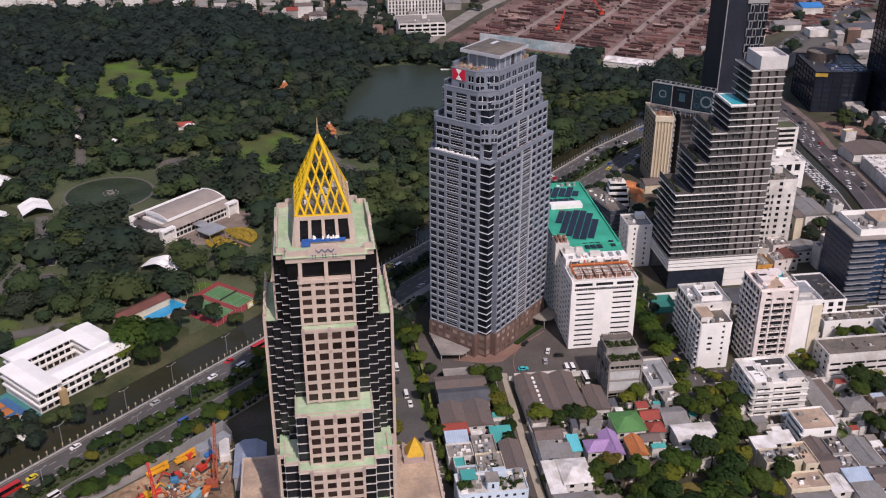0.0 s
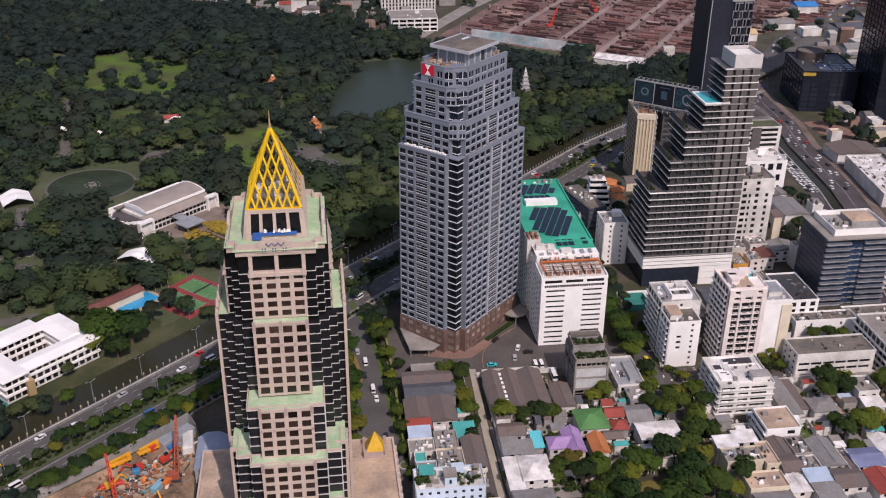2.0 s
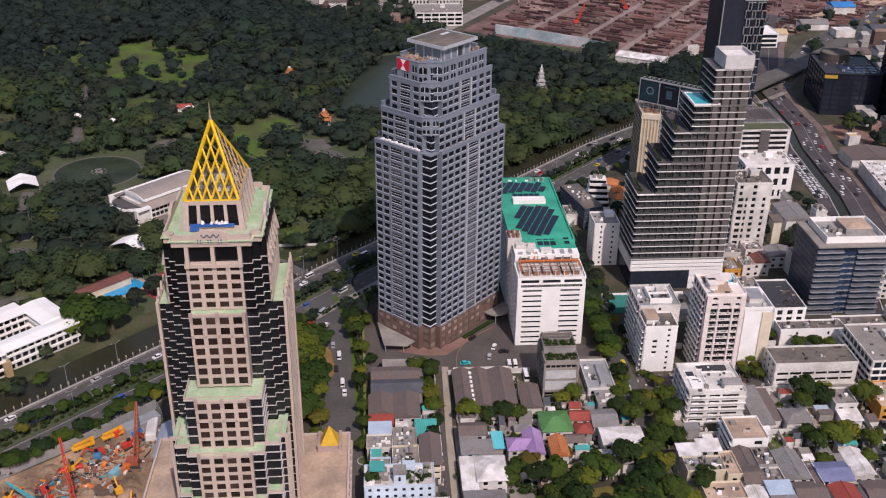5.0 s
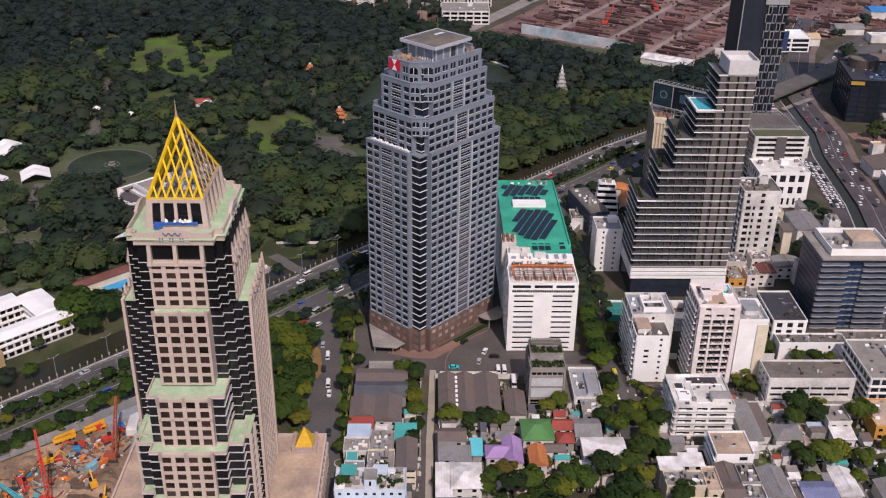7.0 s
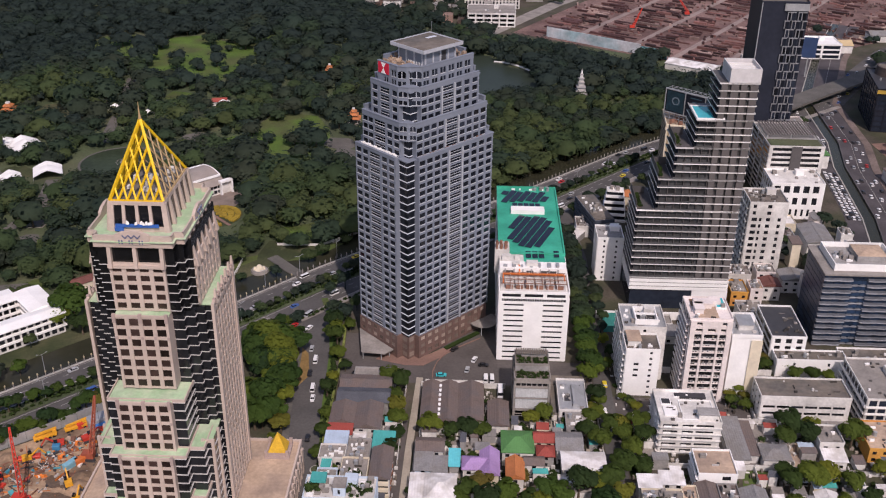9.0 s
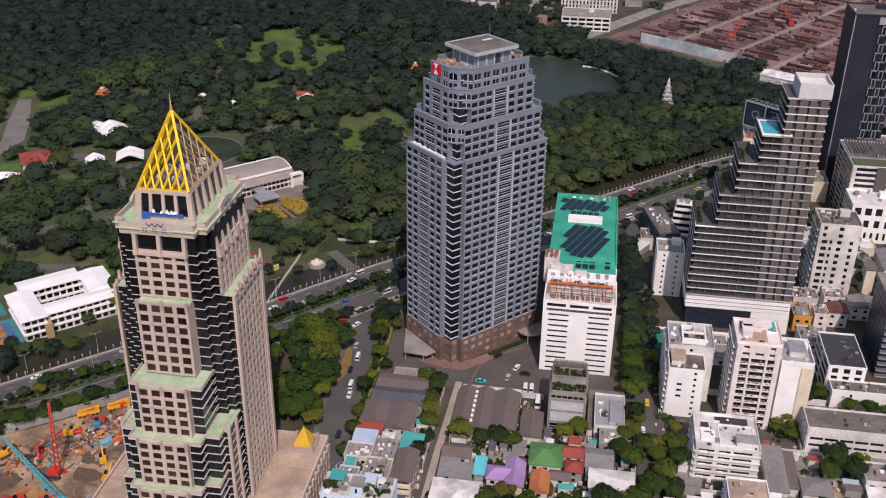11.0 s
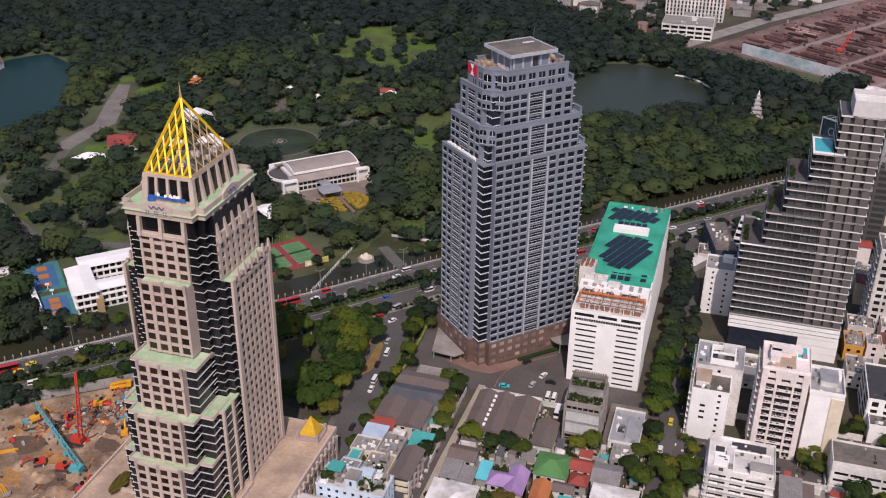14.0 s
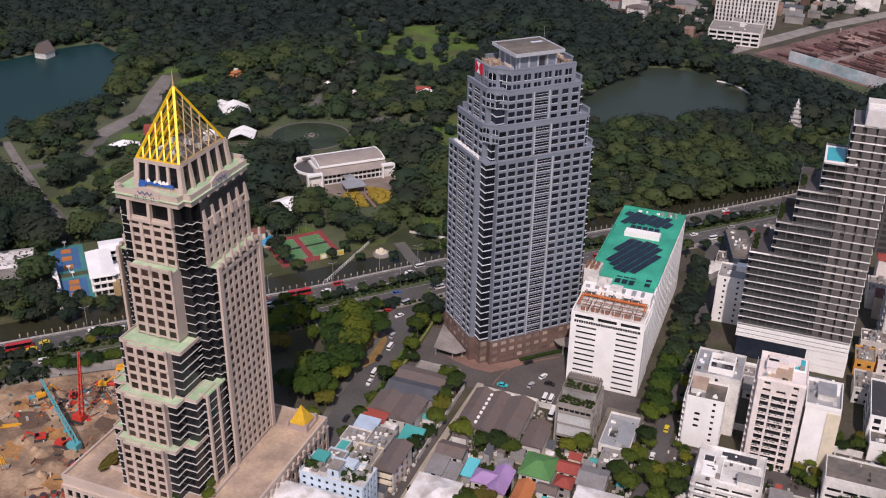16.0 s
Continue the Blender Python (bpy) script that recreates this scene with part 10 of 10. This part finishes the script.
# planters at the foot of the gold-topped tower
for x, y, w, d in ((16, -6, 4, 9), (9, -16, 5, 4), (-22, -10, 6, 14), (19, -12, 5, 6)):
    v, f, nn = crown_arrays(400 + int(x), 160, 2.6, 3.4, 0.8, 6)
    ob = tagged(new("roof_garden_bush", raw_mesh("bush", v * [w / 5, d / 5, 0.9], f, M_LEAF2)), "green roof garden bush on a tower's podium", "bush", "roof garden bushes")
    ob.matrix_basis = pose(1.9 + x, 258 + y, 13.55)


# ---- infill between the houses: lean-to roofs, garden walls, shrubs ----
KEEPOUT = FOOT + [(-20, 235, 33, 300), (30, 250, 46, 420), (72.5, 250, 79, 362), (109, 334, 146, 480), (150.3, 250, 158, 480), (42, 358, 150, 420), (118, 264, 142, 282), (168, 352, 216, 386)]


def free(x0, y0, x1, y1, gap=0.2):
    return not any(x0 < c + gap and x1 > a - gap and y0 < d + gap and y1 > b - gap for a, b, c, d in KEEPOUT)


ri = random.Random(17)
done = 0
for i in range(4000):
    x, y = (ri.uniform(43, 72), ri.uniform(258, 358)) if i % 3 == 0 else (ri.uniform(78, 150), ri.uniform(284, 358)) if i % 3 == 1 else (ri.uniform(158, 262), ri.uniform(256, 336))
    w, d = ri.uniform(2.2, 6.5), ri.uniform(2.0, 5.5)
    if done < 74 and free(x, y, x + w, y + d):
        KEEPOUT.append((x, y, x + w, y + d))
        done += 1
        c = ri.choice(("grey", "brown", "white", "slate", "concrete", "brown", "grey", "white", "teal", "red", "blue"))
        th = thing("lean_to", f"small {WORDS[c]} lean-to roof between houses", "shed", x + w / 2, y + d / 2, 0, ri.uniform(-2, 2), "small sheds")
        h, k = ri.uniform(2.4, 5.0), ri.uniform(0.2, 0.9)
        part("wall", Geo().box(-w / 2 + 0.2, -d / 2 + 0.2, 0, w / 2 - 0.2, d / 2 - 0.2, h), WALLS[ri.choice(("white", "grey", "cream", "white"))], th)
        g = Geo()
        g.v += [(-w / 2, -d / 2, h), (w / 2, -d / 2, h), (w / 2, d / 2, h + k), (-w / 2, d / 2, h + k), (-w / 2, -d / 2, h - 0.1), (w / 2, -d / 2, h - 0.1), (w / 2, d / 2, h + k - 0.1), (-w / 2, d / 2, h + k - 0.1)]
        g.f += [(0, 1, 2, 3), (7, 6, 5, 4), (4, 5, 1, 0), (5, 6, 2, 1), (6, 7, 3, 2), (7, 4, 0, 3)]
        part("roof", g, ROOFS[c], th)
for (ax, ay), (bx, by), h in (((104.5, 319.6), (132, 319.6), 2.4), ((79, 323.4), (104, 323.4), 2.6), ((156.6, 308), (194, 308), 2.2), ((194.8, 308), (232, 308), 2.2), ((194.8, 336.6), (213, 336.6), 2.4), ((213.4, 336.6), (262, 336.6), 2.8), ((212.4, 338), (212.4, 370), 2.6), ((149.6, 300), (149.6, 345), 2.2), ((79.6, 255), (79.6, 294), 2.0), ((71.8, 304), (71.8, 356), 2.4), ((79.4, 314), (79.4, 323), 2.2), ((243, 296), (243, 314), 2.2), ((205, 295), (205, 308), 2.2), ((132, 320), (132, 333), 2.2), ((177, 371), (184, 371), 3.0), ((216, 371), (227, 371), 3.0), ((78, 355.6), (113, 355.6), 2.6)):
    single("garden_wall", Geo().box(min(ax, bx) - 0.12, min(ay, by) - 0.12, 0, max(ax, bx) + 0.12, max(ay, by) + 0.12, h), M_WHITEW, "weathered pale garden wall between plots", "garden wall", "garden walls")

sv2, sf2, sn2 = crown_arrays(310, 46, 1.5, 1.9, 0.6, 3, 1)


def shrubs(name, pts, words):
    """Bushes at (x, y, z, size): one mass."""
    vs, fs, n = [], [], 0
    for x, y, z, k in pts:
        a = ri.uniform(0, 6.28)
        w = np.c_[sv2[:, 0] * math.cos(a) - sv2[:, 1] * math.sin(a), sv2[:, 0] * math.sin(a) + sv2[:, 1] * math.cos(a), sv2[:, 2] * ri.uniform(0.7, 1.4)] * k
        vs.append(w + np.array([x, y, z]))
        fs.append(sf2 + n)
        n += len(w)
    tagged(new(name, raw_mesh(name, np.concatenate(vs), np.concatenate(fs), M_HEDGE)), words, "shrubs", kind="stuff")


pts = []
for i in range(2600):
    x, y = (ri.uniform(43, 72), ri.uniform(258, 358)) if i % 4 == 0 else (ri.uniform(78, 150), ri.uniform(256, 358)) if i % 4 < 3 else (ri.uniform(158, 262), ri.uniform(256, 372))
    if len(pts) < 420 and math.sin(x * 0.31 + 2) * math.sin(y * 0.27) > -0.15 and free(x - 0.8, y - 0.8, x + 0.8, y + 0.8, 0):
        pts.append((x, y, 0, ri.uniform(0.5, 1.25)))
for i in range(150):
    pts.append((ri.uniform(43.0, 45.2) + (290 - (290 + i * 0.75)) * 0.06, 290 + i * 0.75, 0, ri.uniform(0.6, 1.0)))
shrubs("garden_shrub_mass", pts, "unclipped green shrubs in yards and gardens")
pts = [(116.4 + 12.6 * ri.random(), 336.8 + 5.2 * ri.random(), 17.7, ri.uniform(0.4, 0.75)) for i in range(46)] + [(116.8 + 12 * ri.random(), 343.2 + 5.0 * ri.random(), 20.9, ri.uniform(0.4, 0.75)) for i in range(42)]
pts += [(134.6 + 10 * ri.random(), 327 + 5 * ri.random(), 3.5, ri.uniform(0.4, 0.9)) for i in range(26)]
pts += [(ri.uniform(44, 48), ri.uniform(270, 278), 14.1, ri.uniform(0.5, 1.2)) for i in range(14)] + [(ri.uniform(54, 61), ri.uniform(285, 289), 9.7, ri.uniform(0.4, 0.9)) for i in range(10)]
for x0, yb, z in ((172.0, 18, 51.95), (180.2, 17, 67.35), (186.2, 16, 82.55)):
    pts += [(x0 + ri.uniform(0.9, 2.3), 425 + ri.uniform(2, yb - 2), z + 0.3, ri.uniform(0.4, 0.85)) for i in range(34)]
pts += [(ri.uniform(57, 66), ri.uniform(270, 277), 14.1, ri.uniform(0.4, 1.0)) for i in range(16)]
shrubs("roof_plant_mass", pts, "green plants growing on roof terraces")
for i in range(16):
    a, b = BP[2 + i // 6], BP[3 + i // 6]
    d = (b - a).normalized()
    n = Vector((d.y, -d.x))
    p = a + d * ((b - a).length * ((i % 6) + ri.random()) / 6) + n * 1.8
    tree(p.x, p.y, ri.uniform(2.6, 3.8), ri.randrange(7), rz=ri.uniform(0, 360))
for x, y, s in ((270, 466, 4.6), (276, 458, 4.2), (285, 470, 5.0), (279, 476, 4.4), (292, 462, 4.4), (243, 470, 4.6), (238, 476, 4.2), (246, 540, 5.0), (252, 548, 4.6), (260, 552, 5.0), (240, 560, 4.6), (300, 480, 4.6), (304, 492, 5.0), (298, 500, 4.4), (182, 545, 4.4), (176, 540, 4.2), (204, 530, 4.2), (252, 478, 5), (258, 486, 5.4), (262, 476, 4.4), (256, 494, 4.6), (266, 500, 4.2), (380, 640, 6), (372, 628, 5), (392, 640, 5.5), (205, 352, 3.0), (208, 355, 3.2), (211, 352, 2.8), (204, 347, 2.4), (225, 374.5, 3.6), (233, 375, 3.8), (240, 375, 3.0)):
    tree(x, y, s, ri.randrange(7), rz=ri.uniform(0, 360))

# trees between the far tower, the raised road and the market
for i in range(70):
    x, y = ri.uniform(296, 352), ri.uniform(640, 800)
    if near_flyover(x, y) > 13 and free(x - 2, y - 2, x + 2, y + 2, 1.0):
        tree(x, y, ri.uniform(3.4, 5.6), ri.randrange(7), rz=ri.uniform(0, 360))

# low houses beside the avenue
for i in range(1500):
    x, y = (ri.uniform(362, 500), ri.uniform(470, 645)) if i % 3 else (ri.uniform(254, 322), ri.uniform(412, 525))
    w, d = ri.uniform(8, 20), ri.uniform(8, 16)
    mid = 290 + (y - 330) * 0.235
    if i > 900 or x + w > mid - 32 and x < mid + 34 or not free(x, y, x + w, y + d, 1.0):
        continue
    KEEPOUT.append((x, y, x + w, y + d))
    c = ri.choice(("brown", "grey", "slate", "concrete", "red", "brown", "white"))
    house(x, y, x + w, y + d, ri.choice((4, 6, 7, 9)), "flat" if c in ("concrete", "white") else ri.choice(("gable", "hip")), c, ri.choice(("white", "cream", "grey")), ri.choice("xy"), 1.8, windows=False)
    if ri.random() < 0.6:
        tree(x - 3, y - 3, ri.uniform(2.5, 4.5), ri.randrange(7), rz=ri.uniform(0, 360))
    if len(KEEPOUT) > len(FOOT) + 118:
        break

# small clutter: roof plant, yard goods, site debris
rk = random.Random(29)
for name, m, words, part_of in (("roof_clutter_mass", mat("roof_goods", (0.30, 0.285, 0.27), 0.8, 0.2, island=0.75), "pipes, tanks and boxes scattered on flat roofs", 0), ("dark_roof_clutter_mass", mat("dark_roof_goods", (0.07, 0.062, 0.055), 0.8, 0.2, island=0.6), "dark ducts and stains of goods on flat roofs", 1)):
    g = Geo()
    for x0, y0, x1, y1, z in FLAT:
        if y0 > 520:
            continue
        for i in range(int((x1 - x0) * (y1 - y0) * rk.choice((0.15, 0.4, 0.8, 1.3)) / (26 if part_of else 20))):
            x, y = rk.uniform(x0 + 0.5, x1 - 1.6), rk.uniform(y0 + 0.5, y1 - 1.6)
            w, d = rk.choice(((0.5, 0.5), (1.1, 0.6), (0.3, 2.4), (2.6, 0.25), (0.8, 0.8), (1.4, 1.0)))
            g.box(x, y, z, min(x + w, x1 - 0.4), min(y + d, y1 - 0.4), z + rk.uniform(0.15, 1.0))
    single(name, g, m, words, "roof goods", kind="stuff")
for name, m, words in (("yard_goods_mass", mat("yard_goods", (0.22, 0.19, 0.16), 0.85, 0.2, island=0.9), "crates, pots and goods standing in yards"), ("pale_yard_goods_mass", mat("pale_yard_goods", (0.62, 0.60, 0.57), 0.7, 0.1, island=0.3), "white goods and sheets standing in yards")):
    g, k = Geo(), 0
    for i in range(2600):
        x, y = (rk.uniform(43, 72), rk.uniform(258, 358)) if i % 4 == 0 else (rk.uniform(78, 150), rk.uniform(284, 358)) if i % 4 < 3 else (rk.uniform(158, 262), rk.uniform(256, 372))
        w, d = rk.uniform(0.3, 1.6), rk.uniform(0.3, 1.6)
        if k < 420 and free(x, y, x + w, y + d, 0):
            g.box(x, y, 0.03, x + w, y + d, rk.uniform(0.3, 1.7))
            k += 1
    single(name, g, m, words, "yard goods", kind="stuff")
for name, m, words, k in (("rust_debris_mass", M_RUST, "rusty steel and timber debris on a building site", 300), ("orange_debris_mass", mat("orange_site_goods", (0.62, 0.17, 0.03), 0.6, 0.15, island=0.4), "orange formwork and barriers on a building site", 110), ("pale_debris_mass", mat("pale_site_goods", (0.50, 0.46, 0.42), 0.8, 0.2, island=0.5), "pale concrete and sacks on a building site", 150), ("dark_debris_mass", M_DARKM, "dark pits covers and tools on a building site", 130), ("teal_debris_mass", mat("teal_tarpaulin", (0.05, 0.28, 0.36), 0.6, 0.15, island=0.5), "teal tarpaulins on a building site", 40)):
    g = Geo()
    for i in range(k):
        x, y = rk.uniform(-112, -37), rk.uniform(225, 328)
        if rk.random() < 0.72:
            x, y = rk.gauss(-60, 14), 0
            y = x * 0.85 + 358 - abs(rk.gauss(0, 12))
        if not inside(np.array([x]), np.array([y]), SITE)[0] or y > x * 0.98 + 377:
            continue
        a = rk.uniform(0, 3.14)
        L, w = rk.choice(((0.5, 0.5), (2.5, 0.2), (4.5, 0.2), (1.0, 0.7), (2.0, 1.0)))
        c, s = math.cos(a), math.sin(a)
        g.prism([(x, y), (x + L * c, y + L * s), (x + L * c - w * s, y + L * s + w * c), (x - w * s, y + w * c)], 0.2, 0.2 + rk.uniform(0.1, 0.9))
    single(name, g, m, words, "site debris", kind="stuff")

# street trees farther off: one mass
vs, fs, ts, ns, n = [], [], [], [], 0
for x, y, size, k, rz in FAR_TREES:
    v, f, nn, R = RAW[k]
    a, s = math.radians(rz), size / R
    vs.append(np.c_[(v[:, 0] * math.cos(a) - v[:, 1] * math.sin(a)) * s + x, (v[:, 0] * math.sin(a) + v[:, 1] * math.cos(a)) * s + y, v[:, 2] * s * 0.95])
    ns.append(np.c_[nn[:, 0] * math.cos(a) - nn[:, 1] * math.sin(a), nn[:, 0] * math.sin(a) + nn[:, 1] * math.cos(a), nn[:, 2]])
    fs.append(f + n)
    ts.append(np.full(len(v), rk.uniform(0.2, 1.0)))
    n += len(v)
    g = Geo().cone(x, y, 0, 4.5 * s, 0.32 * s, 0.2 * s, 5)
    q = np.array([(c[0], c[1], c[2], c[3] if len(c) == 4 else c[2]) for c in g.f])
    vs.append(np.array(g.v))
    ns.append((np.array(g.v) - [x, y, 0]) * [1, 1, 0.01])
    fs.append(q + n)
    ts.append(np.full(len(g.v), 0.0))
    n += len(g.v)
tagged(new("street_tree_mass", raw_mesh("street_trees", np.concatenate(vs), np.concatenate(fs), M_LEAF, np.concatenate(ts), np.concatenate(ns))), "green street trees along distant avenues and roads", "trees", kind="stuff")

# roofs of the distant city between the houses: two masses
def near_line(x, y, pts, w):
    for (ax, ay), (bx, by) in zip(pts[:-1], pts[1:]):
        t = min(1, max(0, ((x - ax) * (bx - ax) + (y - ay) * (by - ay)) / ((bx - ax) ** 2 + (by - ay) ** 2)))
        if math.hypot(x - ax - t * (bx - ax), y - ay - t * (by - ay)) < w:
            return True
    return False


pale, rusty, taken = Geo(), Geo(), [(a, b, c, d) for a, b, c, d in FOOT if b > 460]
ROAD9 = [(94, 887), (110, 914), (145, 973), (177, 1028), (264, 1147), (340, 1250)]
for i in range(5200):
    x, y = (rk.uniform(-420, 330), rk.uniform(925, 1330)) if i % 2 else (rk.uniform(310, 760), rk.uniform(430, 1050))
    w, d = rk.uniform(4, 15), rk.uniform(4, 13)
    one = (np.array([x + w / 2]), np.array([y + d / 2]))
    if inside(*one, PARK)[0] or inside(*one, MARKET)[0] or near_line(x, y, ROAD9, 26) or near_line(x, y, BIG, 38) or near_line(x, y, HIGHWAY, 28) or near_line(x, y, RAMA, 62) or near_line(x, y, [(435, 908), (551, 1003), (620, 1060)], 22):
        continue
    if any(x < c + 1 and x + w > a - 1 and y < e + 1 and y + d > b - 1 for a, b, c, e in taken):
        continue
    taken.append((x, y, x + w, y + d))
    h = rk.choice((4, 5, 6, 7, 9, 12))
    g = pale if rk.random() < 0.55 else rusty
    if rk.random() < 0.5:
        g.prism(rect(x, y, x + w, y + d), 0, h)
    else:
        g.prism(rect(x, y, x + w, y + d), 0, h)
        g.prism(rect(x - 0.3, y - 0.3, x + w + 0.3, y + d + 0.3), h, h + 1.8, rect(x + 0.2, y + d / 2 - 0.1, x + w - 0.2, y + d / 2 + 0.1))
single("far_pale_roof_mass", pale, mat("far_pale_roofs", (0.34, 0.32, 0.30), 0.8, 0.25, 0.1, 0.5, island=0.6), "crowded pale roofs of distant city houses", "houses", kind="stuff")
single("far_brown_roof_mass", rusty, mat("far_brown_roofs", (0.19, 0.125, 0.10), 0.85, 0.25, 0.1, 0.5, island=0.55), "crowded brown roofs of distant city houses", "houses", kind="stuff")
